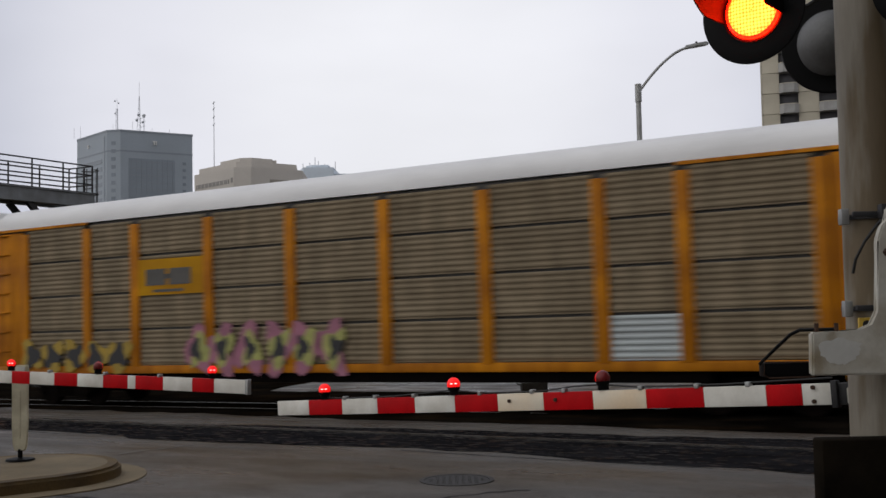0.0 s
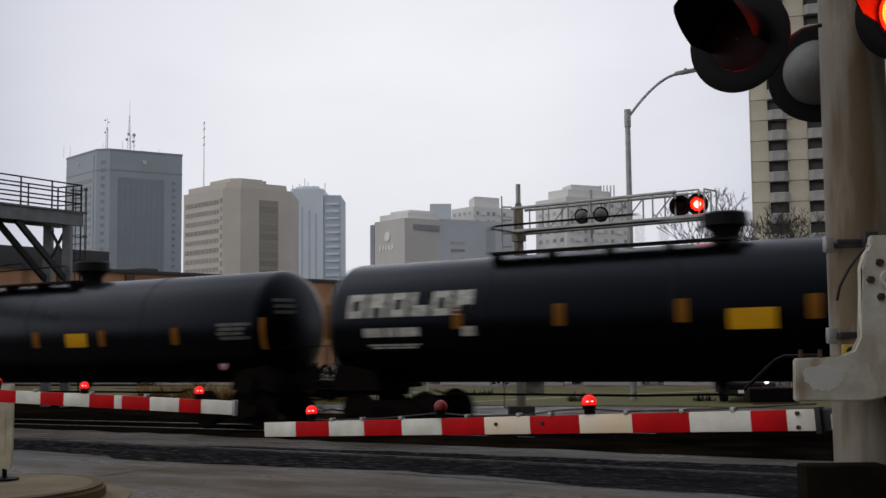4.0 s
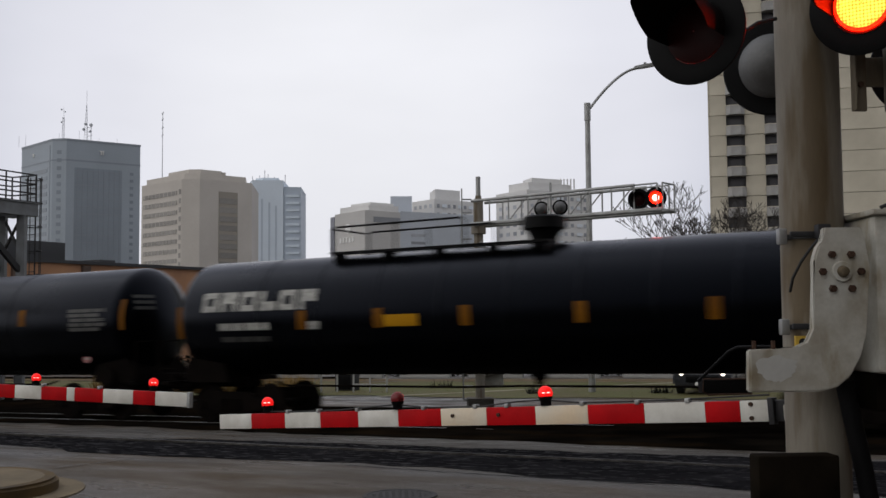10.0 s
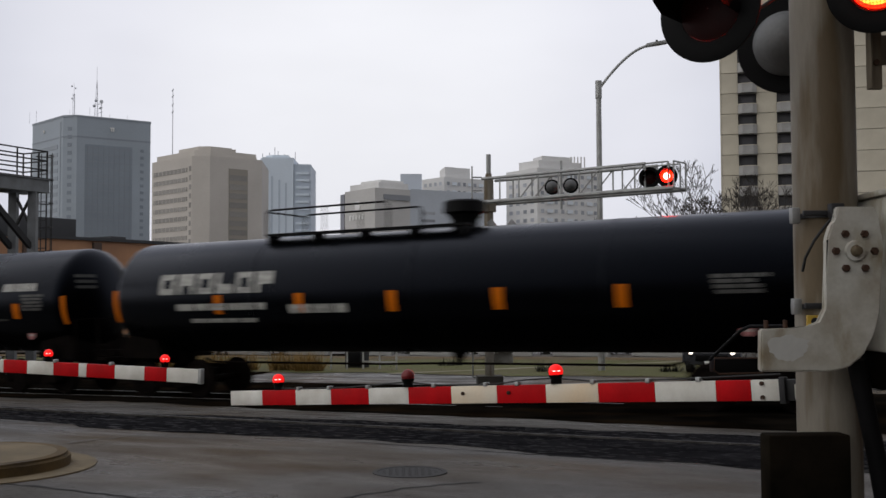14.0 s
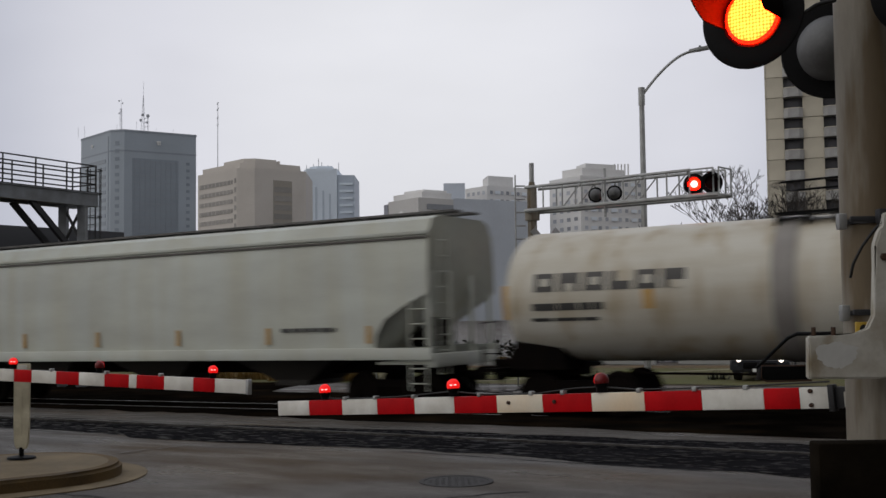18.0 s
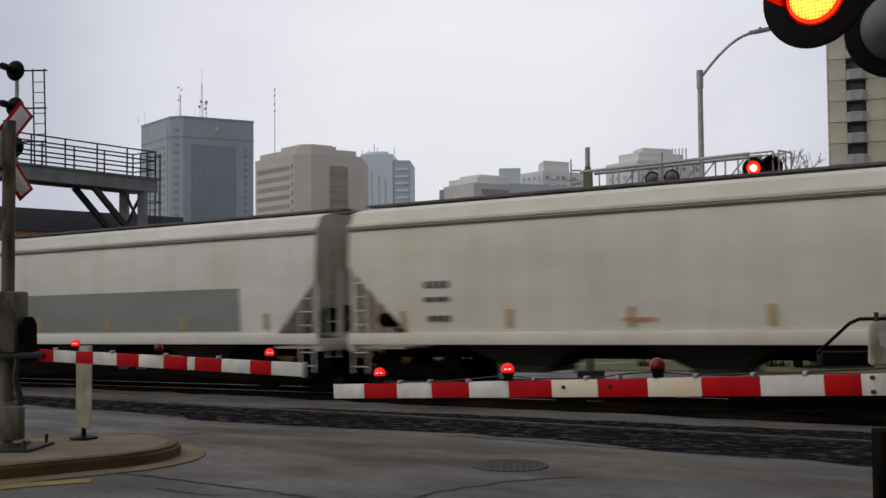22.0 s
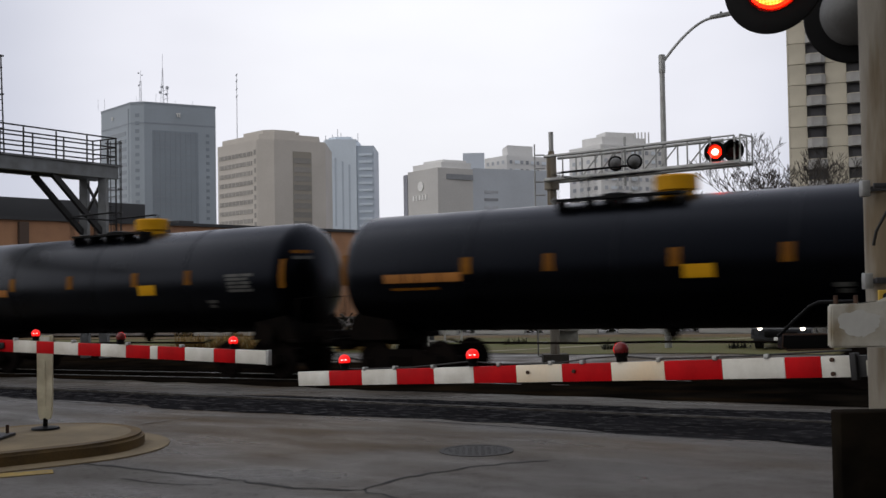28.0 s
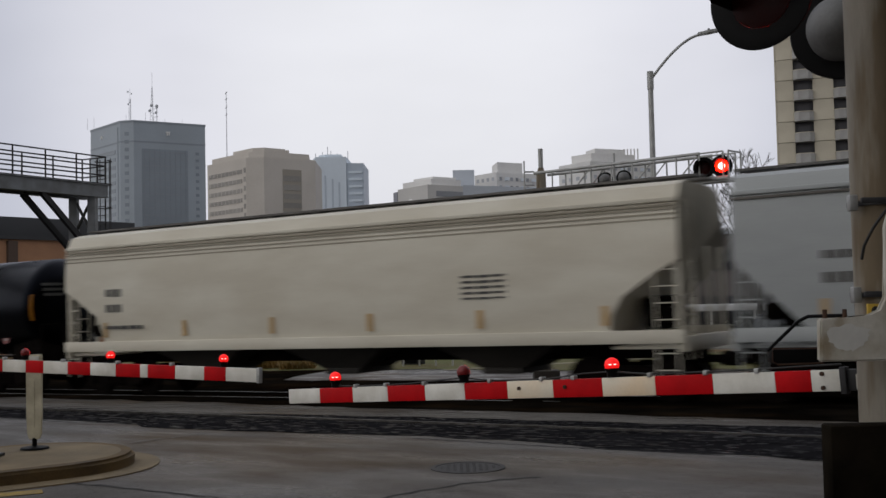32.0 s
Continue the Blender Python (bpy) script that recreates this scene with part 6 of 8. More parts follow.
def far_street():
    k = root("street_canopy", "long white canopy on posts beside a beige block", "canopy")
    for name, c, size, key in (("fascia", (13.2, 61, 0.77), (8.8, 1.6, 0.36), "van_white"), ("back_wall", (13.2, 62.4, 0.1), (8.6, 0.2, 1.3), "tar"), ("end_block", (18.45, 61, 0.2), (0.95, 1.4, 1.6), "cream_block")):
        bm = B()
        box(bm, c, size, bevel=0.03)
        part(name, bm, M[key], k)
    for x in (9.2, 11.6, 14.0, 16.4):
        bm = B()
        rod(bm, (x, 60.4, -0.6), (x, 60.4, 0.6), 0.07, 8)
        part("post", bm, M["van_white"], k)
    h = root("low_shop", "two-storey grey-brown flat-roofed shop behind bare trees", "shop")
    bm = B()
    box(bm, (25, 80, 2.4), (26, 9, 6.6))
    part("wall", bm, M["shop_wall"], h)
    bm = B()
    box(bm, (25, 80, 5.8), (26.6, 9.6, 0.3), bevel=0.03)
    part("roof_edge", bm, M["flat_dark"], h)
    bm = B()
    box(bm, (28, 81, 6.4), (5, 4, 1.0), bevel=0.05)
    part("roof_unit", bm, M["flat_dark"], h)
    for i in range(14):
        bm = B()
        box(bm, (14.4 + 3.6 * (i % 7), 75.48, 0.6 if i < 7 else 3.9), (2.2, 0.1, 1.5))
        part("shop_window", bm, M["recess"], h)


far_street()
verge()


# ------------------------------------------------------------------ freight train
def paint(name, color, dirt, rough=0.5, amount=0.6, scale=0.9, stretch=(0.5, 1, 1.6), vary=0.15, metal=0.0):
    return mat(name, color, rough, metal, vary, scale, 30, 0.05, dirt=dirt, dirt_amount=amount, stretch=stretch)


def graze_gloss(m, low, high, blend=0.35):
    """Gloss that grows from low to high towards grazing angles."""
    n, l = m.node_tree.nodes, m.node_tree.links
    lw, mr = n.new("ShaderNodeLayerWeight"), n.new("ShaderNodeMapRange")
    lw.inputs["Blend"].default_value = blend
    mr.inputs["To Min"].default_value, mr.inputs["To Max"].default_value = low, high
    l.new(lw.outputs["Facing"], mr.inputs["Value"])
    l.new(mr.outputs["Result"], n["Principled BSDF"].inputs["Specular IOR Level"])


M["tank_black"] = paint("tank_black", (0.0012, 0.0013, 0.0018), (0.0008, 0.0009, 0.0011), 0.30, 0.6, 1.1, (0.9, 1, 0.5))
M["tank_black"].node_tree.nodes["Principled BSDF"].inputs["Specular Tint"].default_value = (0.62, 0.72, 1.0, 1)
graze_gloss(M["tank_black"], 0.035, 0.72)
M["tank_white"] = paint("tank_white", (0.62, 0.605, 0.54), (0.50, 0.46, 0.37), 0.5, 0.6, stretch=(0.3, 1, 2.2))
M["roof_white"] = paint("rack_roof_white", (0.88, 0.88, 0.89), (0.72, 0.72, 0.73), 0.5)
M["roof_grey"] = paint("rack_roof_grey", (0.33, 0.31, 0.285), (0.23, 0.215, 0.20), 0.5)
M["rack_orange"] = paint("rack_orange", (0.66, 0.255, 0.008), (0.42, 0.15, 0.008), 0.6, 0.6)
M["rack_cream"] = paint("rack_cream", (0.80, 0.74, 0.68), (0.62, 0.55, 0.48), 0.55, 0.6)
# orange darkened to stand for shade in the end-door joints
M["rack_shade"] = paint("rack_shade_orange", (0.20, 0.075, 0.008), (0.10, 0.04, 0.006), 0.7)
M["rack_panel"] = paint("rack_galvanised_panel", (0.285, 0.230, 0.155), (0.195, 0.152, 0.098), 0.65, 0.8, 1.4, vary=0.25, metal=0.1)
for key in ("rack_orange", "rack_panel"):
    M[key].node_tree.nodes["Principled BSDF"].inputs["Specular IOR Level"].default_value = 0.15
M["rack_new_panel"] = paint("rack_new_panel", (0.48, 0.53, 0.54), (0.36, 0.39, 0.40), 0.5, metal=0.2)
M["under"] = mat("car_underframe", (0.0045, 0.004, 0.004), 0.85, 0.0, 0.4, 3, 30, 0.2, dirt=(0.008, 0.006, 0.005))
M["wheel"] = mat("wheel_steel", (0.006, 0.0055, 0.005), 0.7, 0.0, 0.3, 5, 40, 0.1, dirt=(0.010, 0.007, 0.006))
for key in ("under", "wheel"):
    M[key].node_tree.nodes["Principled BSDF"].inputs["Specular IOR Level"].default_value = 0.02
M["safety_yellow"] = paint("safety_yellow", (0.58, 0.30, 0.008), (0.42, 0.20, 0.008))
M["lemon_yellow"] = paint("lemon_yellow", (0.58, 0.50, 0.012), (0.42, 0.34, 0.012))
M["reflector"] = paint("amber_reflector", (0.62, 0.155, 0.003), (0.46, 0.11, 0.003))
M["walk_grey"] = paint("walkway_grey", (0.15, 0.145, 0.14), (0.05, 0.048, 0.045), 0.7, 0.7, 3.0)
M["rusty_walk"] = paint("rusty_walkway", (0.22, 0.115, 0.06), (0.09, 0.05, 0.03), 0.8, 0.7, 3.0)
M["amber_dim"] = paint("dull_amber", (0.20, 0.08, 0.005), (0.12, 0.045, 0.004))
M["rust_amber"] = paint("rusty_amber", (0.56, 0.33, 0.09), (0.48, 0.33, 0.16))
M["amber_text"] = paint("amber_writing", (0.42, 0.15, 0.008), (0.25, 0.09, 0.006))
M["teal_mark"] = paint("teal_mark", (0.015, 0.13, 0.19), (0.01, 0.08, 0.12))
M["placard"] = paint("faded_placard", (0.42, 0.16, 0.16), (0.30, 0.10, 0.10))
for key in ("safety_yellow", "lemon_yellow", "reflector", "amber_dim", "teal_mark"):
    M[key].node_tree.nodes["Principled BSDF"].inputs["Specular IOR Level"].default_value = 0.08
M["faded_amber"] = paint("faded_amber", (0.50, 0.29, 0.08), (0.42, 0.29, 0.14))
# dark colour for the shadow line painted under the hopper eaves
M["eave_shade"] = paint("eave_shadow_line", (0.15, 0.14, 0.125), (0.08, 0.074, 0.066), 0.8)
M["groove"] = paint("dull_groove", (0.36, 0.33, 0.26), (0.27, 0.24, 0.19), 0.7)
M["chute"] = paint("dark_chute", (0.045, 0.040, 0.034), (0.018, 0.016, 0.014), 0.8)
M["mark_white"] = paint("mark_white", (0.46, 0.455, 0.42), (0.20, 0.20, 0.19), 0.5, 0.8, 6.0)
M["mark_grey"] = paint("mark_grey", (0.062, 0.061, 0.058), (0.035, 0.035, 0.033))
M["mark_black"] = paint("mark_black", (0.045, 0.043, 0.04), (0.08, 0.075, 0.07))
M["mark_blue"] = paint("mark_blue", (0.03, 0.045, 0.22), (0.03, 0.04, 0.14))
M["mark_pink"] = paint("faded_red_bars", (0.55, 0.26, 0.14), (0.50, 0.22, 0.08))
for key, col in (("teal", (0.14, 0.33, 0.28)), ("cream", (0.55, 0.42, 0.30)), ("lime", (0.44, 0.44, 0.13)), ("pink", (0.42, 0.16, 0.24)), ("ink", (0.02, 0.02, 0.025)), ("sky", (0.035, 0.26, 0.60)), ("slate", (0.042, 0.041, 0.054)), ("gold", (0.45, 0.30, 0.03))):
    M["spray_" + key] = paint("spray_" + key, col, [c * 0.7 for c in col], 0.55, 0.6, 2.0)

TRAIN = []  # (car, position along the train)
WHEELS = []  # (wheelset, local pose, position along the train)


def streaks(m, low=0.78, high=1.06, across=2.2, down=0.10, tint=(1, 1, 1), lo=0.40, hi=0.68):
    """Rain-washed streaks that run down a car's side, different from panel to panel."""
    n, l = m.node_tree.nodes, m.node_tree.links
    b = n["Principled BSDF"]
    co, mp, info, add = n.new("ShaderNodeTexCoord"), n.new("ShaderNodeMapping"), n.new("ShaderNodeObjectInfo"), n.new("ShaderNodeVectorMath")
    mp.inputs["Scale"].default_value = (across, across, down)
    add.operation = "ADD"
    sc = n.new("ShaderNodeMath")
    sc.operation, sc.inputs[1].default_value = "MULTIPLY", 40.0
    l.new(info.outputs["Random"], sc.inputs[0])
    l.new(co.outputs["Object"], mp.inputs["Vector"])
    l.new(mp.outputs["Vector"], add.inputs[0])
    l.new(sc.outputs["Value"], add.inputs[1])
    t = n.new("ShaderNodeTexNoise")
    t.inputs["Scale"].default_value, t.inputs["Detail"].default_value = 1.6, 7
    l.new(add.outputs["Vector"], t.inputs["Vector"])
    r = n.new("ShaderNodeValToRGB")
    els = r.color_ramp.elements
    els[0].position, els[0].color = lo, (*[low * c for c in tint], 1)
    els[1].position, els[1].color = hi, (high, high, high, 1)
    l.new(t.outputs["Fac"], r.inputs["Fac"])
    x = n.new("ShaderNodeMix")
    x.data_type, x.blend_type = "RGBA", "MULTIPLY"
    x.inputs["Factor"].default_value = 1.0
    l.new(b.inputs["Base Color"].links[0].from_socket, x.inputs["A"])
    l.new(r.outputs["Color"], x.inputs["B"])
    l.new(x.outputs["Result"], b.inputs["Base Color"])
    return m


streaks(M["rack_panel"], 0.80, 1.10, 1.6, 0.25)
streaks(M["rack_orange"], 0.74, 1.10, 3.0, 0.3, (1, 0.92, 0.8))
streaks(M["tank_white"], 0.74, 1.04, 1.3, 0.22, (1, 0.86, 0.66), 0.30, 0.52)


def plate(name, x0, x1, z0, z1, y, material, parent, label="", lean=0.0):
    """A thin mark on the near side of a car."""
    bm = B()
    box(bm, ((x0 + x1) / 2, y, (z0 + z1) / 2), (abs(x1 - x0), 0.008, abs(z1 - z0)), pose(0, 0, 0, lean, 0, 0))
    return part(name, bm, material, parent, label)


def shell_plate(name, x0, x1, z0, z1, r, zc, material, parent, label=""):
    """A mark that follows the round of a tank shell on its near side."""
    bm = B()
    k = 5
    rows = []
    for i in range(k + 1):
        z = z0 + (z1 - z0) * i / k
        y = -math.sqrt(max(0.01, r * r - (z - zc) ** 2))
        nrm = Vector((0, y, z - zc)).normalized()
        p = Vector((0, y, z)) + nrm * 0.012
        rows.append([bm.verts.new((x, p.y, p.z)) for x in (x0, x1)])
    for p, q in zip(rows, rows[1:]):
        bm.faces.new((p[0], p[1], q[1], q[0]))
    ext = bmesh.ops.extrude_face_region(bm, geom=bm.faces[:])
    bmesh.ops.translate(bm, verts=[v for v in ext["geom"] if isinstance(v, bmesh.types.BMVert)], vec=(0, 0.01, 0))
    return part(name, bm, material, parent, label)


def stencil(car, x0, x1, z0, z1, r, zc, material, seed, rows=1):
    """Writing too small to read: rows of short bars, one bar for each word."""
    rnd = random.Random(seed)
    zh = (z1 - z0) / rows
    for k in range(rows):
        x, za = x0 + (rnd.uniform(0, 0.12) if k else 0), z1 - zh * k - zh * (0.72 if rows > 1 else 1.0)
        stop = x1 - (rnd.uniform(0, 0.25) * (x1 - x0) if k else 0)
        while x < stop - 0.05:
            w = min(rnd.uniform(0.22, 0.60), stop - x)
            shell_plate("stencil_mark", x, x + w, za, z1 - zh * k, r, zc, material, car)
            x += w + rnd.uniform(0.035, 0.07)


def head_mark(car, h, r, zc, y0, y1, z0, z1, material, head=0.62):
    """A bar of writing on the domed end that looks back along the train."""
    bm = B()
    grid = []
    for z in (z0, z1):
        row = []
        for k in range(5):
            y = y0 + (y1 - y0) * k / 4
            q = math.sqrt(max(0.02, 1 - (y * y + (z - zc) ** 2) / (r * r)))
            row.append(bm.verts.new((h - head + head * q + 0.012, y, z)))
        grid.append(row)
    for k in range(4):
        bm.faces.new((grid[0][k], grid[0][k + 1], grid[1][k + 1], grid[1][k]))
    ext = bmesh.ops.extrude_face_region(bm, geom=bm.faces[:])
    bmesh.ops.translate(bm, verts=[v for v in ext["geom"] if isinstance(v, bmesh.types.BMVert)], vec=(-0.008, 0, 0))
    part("head_mark", bm, material, car)


def placard(car, x, z, r, zc):
    """A small faded hazard disc low on the shell."""
    y = -math.sqrt(max(0.01, r * r - (z - zc) ** 2)) - 0.03
    bm = B()
    lathe(bm, [(-0.006, 0.01), (-0.006, 0.125), (0.006, 0.125), (0.006, 0.01)], 20, "y", (x, y, z))
    disc = part("placard", bm, M["placard"], car, "small faded red placard")
    bm = B()
    box(bm, (x, y - 0.009, z - 0.005), (0.15, 0.006, 0.05))
    part("placard_bar", bm, M["mark_white"], disc)


BOGIE = {}


def bogie_meshes():
    bm = B()
    pts = [(-1.12, 0.42), (-1.05, 0.62), (-0.7, 0.66), (-0.45, 0.78), (0.45, 0.78), (0.7, 0.66), (1.05, 0.62), (1.12, 0.42), (0.85, 0.40), (0.5, 0.28), (-0.5, 0.28), (-0.85, 0.40)]
    slab(bm, pts, -0.06, 0.06, UPRIGHT)
    for x in (-0.22, 0, 0.22):
        rod(bm, (x, -0.08, 0.34), (x, -0.08, 0.62), 0.075, 10)
    for x in (-0.89, 0.89):
        rod(bm, (x, -0.12, 0.46), (x, 0.02, 0.46), 0.13, 14)
    BOGIE["side"] = mesh_of("side_frame", bm, M["under"], 40)
    bm = B()
    box(bm, (0, 0, 0.55), (0.42, 2.1, 0.26), bevel=0.03)
    BOGIE["bolster"] = mesh_of("bolster", bm, M["under"], 40)
    bm = B()
    for s in (-0.76, 0.76):
        t = 1 if s > 0 else -1
        lathe(bm, [(s - 0.065 * t, 0.40), (s - 0.062 * t, 0.485), (s - 0.035 * t, 0.485), (s - 0.03 * t, 0.46), (s + 0.06 * t, 0.455), (s + 0.065 * t, 0.39), (s + 0.03 * t, 0.37), (s + 0.03 * t, 0.15), (s + 0.07 * t, 0.13), (s + 0.07 * t, 0.04)], 28, "y")
        for k in range(3):
            a = 2 * math.pi * k / 3
            box(bm, (0.27 * math.cos(a), s + 0.032 * t, 0.27 * math.sin(a)), (0.09, 0.012, 0.09))
    rod(bm, (0, -0.95, 0), (0, 0.95, 0), 0.075, 14)
    BOGIE["wheelset"] = mesh_of("wheelset", bm, M["wheel"], 40)


bogie_meshes()


def bogies(car, half, along):
    for x in (-half, half):
        b = part("bogie", BOGIE["bolster"], None, car, "dark cast bogie")
        b.location = (x, 0, 0)
        for y, r in ((-1.05, 0), (1.05, 180)):
            f = part("side_frame", BOGIE["side"], None, b)
            f.matrix_local = pose(0, y, 0, 0, 0, r)
        for dx in (-0.89, 0.89):
            w = part("wheelset", BOGIE["wheelset"], None, b)
            p = Matrix.Translation((dx, 0, 0.485))
            w.matrix_local = p
            WHEELS.append((w, p, along))


def couplers(car, L):
    for t in (-1, 1):
        bm = B()
        box(bm, (t * (L / 2 - 0.46), 0, 0.86), (0.92, 0.14, 0.16), bevel=0.02)
        box(bm, (t * (L / 2 - 0.10), 0.03, 0.86), (0.24, 0.26, 0.30), bevel=0.05)
        part("coupler", bm, M["under"], car)
        bm = B()
        tube(bm, [(t * (L / 2 - 0.75), 0.3, 0.75), (t * (L / 2 - 0.5), 0.3, 0.5), (t * (L / 2 - 0.2), 0.25, 0.42), (t * (L / 2), 0.2, 0.48)], 0.025, 6)
        part("air_hose", bm, M["rubber"], car)


def ladder(car, x, y, z0, z1, wide, material, n=7, along=True):
    """Two uprights and rungs; the ladder lies along the car's side or across its end."""
    bm = B()
    d = Vector((1, 0, 0)) if along else Vector((0, 1, 0))
    a, b = Vector((x, y, 0)) - d * wide / 2, Vector((x, y, 0)) + d * wide / 2
    for p in (a, b):
        rod(bm, (p.x, p.y, z0), (p.x, p.y, z1), 0.018, 6)
    for k in range(n):
        z = z0 + (z1 - z0) * (k + 0.5) / n
        rod(bm, (a.x, a.y, z), (b.x, b.y, z), 0.013, 6)
    return part("ladder", bm, material, car)


def tank_car(L, s, label, body="tank_black", r=1.42, zc=2.56, dome="drum", name_bar=None, yellow=(), marks=(), ends=True, bands=(), dome_at=0.75, belt=False, walk_from=-4.3, walk_to=1.2, scribble=False, dome_mat="black", refs=None, ref_z=(2.36, 2.82), ref_key=None, manway_at=-1.35):
    car = root("tank_car", label, "tank car", "cars of the freight train")
    TRAIN.append((car, s))
    h = L / 2 - 0.62
    head = 0.62
    bm = B()
    prof = []
    for k in range(9):
        a = radians(90 * k / 8)
        prof.append((-h + head * (1 - math.sin(a)) if False else -h + head - head * math.cos(a), max(0.01, r * math.sin(a))))
    bands = list(bands) or [-h * 0.48, 0.02, h * 0.5]
    for b in bands:
        prof += [(b - 0.03, r), (b - 0.012, r + 0.012), (b + 0.012, r + 0.012), (b + 0.03, r)]
    for k in range(8, -1, -1):
        a = radians(90 * k / 8)
        prof.append((h - head + head * math.cos(a), max(0.01, r * math.sin(a))))
    lathe(bm, prof, 56, "x", (0, 0, zc))
    part("tank_shell", bm, M[body], car, "", 30)
    if belt:
        bm = B()
        lathe(bm, [(-0.22, r + 0.02), (-0.22, r + 0.035), (0.22, r + 0.035), (0.22, r + 0.02)], 56, "x", (dome_at - 1.6, 0, zc), cap=False)
        part("belt", bm, M["roof_grey"], car, "grey stained belt round the shell")
    top = zc + r
    # fittings on top
    bm = B()
    if dome == "drum":
        lathe(bm, [(top - 0.05, 0.30), (top + 0.14, 0.30), (top + 0.30, 0.40), (top + 0.34, 0.50), (top + 0.58, 0.48), (top + 0.62, 0.42), (top + 0.63, 0.02)], 28, "z", (dome_at, 0, 0))
        part("fittings_housing", bm, M[dome_mat], car)
    elif dome == "twin":
        lathe(bm, [(top - 0.05, 0.30), (top + 0.10, 0.30), (top + 0.60, 0.34), (top + 0.62, 0.02)], 24, "z", (dome_at - 0.75, 0, 0))
        part("fittings_housing", bm, M["black"], car)
        bm = B()
        lathe(bm, [(top - 0.05, 0.2), (top + 0.25, 0.22), (top + 0.27, 0.44), (top + 0.42, 0.44), (top + 0.44, 0.02)], 24, "z", (dome_at + 0.45, 0, 0))
        part("manway", bm, M["black"], car)
    else:
        lathe(bm, [(top - 0.05, 0.40), (top + 0.10, 0.40), (top + 0.12, 0.46), (top + 0.40, 0.46), (top + 0.44, 0.40), (top + 0.45, 0.02)], 28, "z", (dome_at, 0, 0))
        part("fittings_housing", bm, M[dome_mat if dome_mat != "black" else "safety_yellow"], car, "yellow fittings housing")
        bm = B()
        q = dome_at + manway_at
        lathe(bm, [(top - 0.05, 0.30), (top + 0.05, 0.30), (top + 0.06, 0.36), (top + 0.13, 0.36), (top + 0.17, 0.16), (top + 0.18, 0.02)], 24, "z", (q, 0, 0))
        part("manway", bm, M["black"], car, "low black manway lid")
    # platform and its rails
    bm = B()
    mid, run = (walk_from + walk_to) / 2, walk_to - walk_from
    for y in (-0.62, 0.62):
        box(bm, (mid, y, top + 0.02), (run, 0.40, 0.05))
        for k in range(5):
            box(bm, (walk_from + 0.1 + (run - 0.2) * k / 4, y * 0.95, top - 0.10), (0.05, 0.46, 0.24))
    part("platform", bm, M["black"], car)
    for y in (-0.80, 0.80):
        bm = B()
        zz = top + 0.62
        a, b = walk_from + 0.05, walk_from + run * 0.62
        tube(bm, [(a, y, top), (a, y, zz - 0.04), (a + 0.1, y, zz), (b, y, zz + 0.02), (b + 0.08, y, zz - 0.05), (b + 0.08, y, top)], 0.024, 8)
        rod(bm, ((a + b) / 2, y, top - 0.1), ((a + b) / 2, y, zz), 0.02, 6)
        part("safety_rail", bm, M["black"], car)
    bm = B()
    rod(bm, (walk_from + 0.05, -0.8, top + 0.58), (walk_from + 0.05, 0.8, top + 0.58), 0.022, 6)
    part("end_cross_rail", bm, M["black"], car)
    # frame at the ends
    for t in (-1, 1):
        bm = B()
        box(bm, (t * (h - 0.55), 0, 1.02), (2.2, 0.62, 0.34), bevel=0.03)
        slab(bm, [(t * (h - 1.6), 1.0), (t * (h - 0.25), 1.0), (t * (h - 0.25), 1.30), (t * (h - 0.45), 1.62), (t * (h - 1.45), 1.45)], -1.02, 1.02, UPRIGHT)
        part("tank_saddle", bm, M["under"], car)
        bm = B()
        box(bm, (t * (h + 0.08), 0, 1.0), (0.34, 2.9, 0.07))
        box(bm, (t * (h + 0.24), 0, 1.02), (0.03, 2.9, 0.12))
        part("end_platform", bm, M["under"], car)
        for y in (-1.4, 1.4):
            bm = B()
            tube(bm, [(t * (h + 0.22), y, 1.02), (t * (h + 0.22), y, 2.02), (t * (h + 0.22), y * 0.45, 2.05), (t * (h + 0.22), y * 0.45, 1.02)], 0.022, 6)
            part("end_rail", bm, M["under"], car)
        ladder(car, t * (h - 0.05), -1.42, 0.40, 1.5, 0.42, M["under"], 4)
        bm = B()
        lathe(bm, [(-0.02, 0.26), (0.02, 0.26)], 20, "y", (t * (h - 1.0), -1.16, 1.15))
        part("brake_disc_plate", bm, M["under"], car) if t > 0 else bm.free()
    # brake pipe and bottom valve
    bm = B()
    e = L / 2 - 3.6
    tube(bm, [(-e, -0.95, 1.02), (-e + 0.3, -0.98, 0.93), (-0.8, -0.98, 0.91), (0.6, -0.98, 0.94), (e - 0.3, -0.98, 0.93), (e, -0.95, 1.02)], 0.028, 6)
    part("brake_pipe", bm, M["under"], car)
    bm = B()
    lathe(bm, [(0.92, 0.07), (0.94, 0.09), (1.0, 0.09), (1.02, 0.13), (1.06, 0.14), (1.16, 0.20)], 16, "z", (dome_at - 0.2, 0, 0))
    part("bottom_valve", bm, M["under"], car)
    # marks
    if name_bar:
        x0, x1, z0, z1 = name_bar
        key = "mark_white" if body == "tank_black" else "mark_black"
        w = (x1 - x0) / 6
        for k in range(6):
            shell_plate("name_mark", x0 + w * k + 0.06, x0 + w * (k + 1) - 0.05, z0, z1, r, zc, M[key], car, "blocky letter-sized mark")
            hh = z1 - z0
            low, high = ((0.30, 0.72), (0.0, 0.42), (0.30, 0.72), (0.45, 1.0), (0.28, 0.72), (0.0, 0.40))[k]
            right = x0 + w * (k + 1) - (0.05 if k in (3, 5) else 0.17)
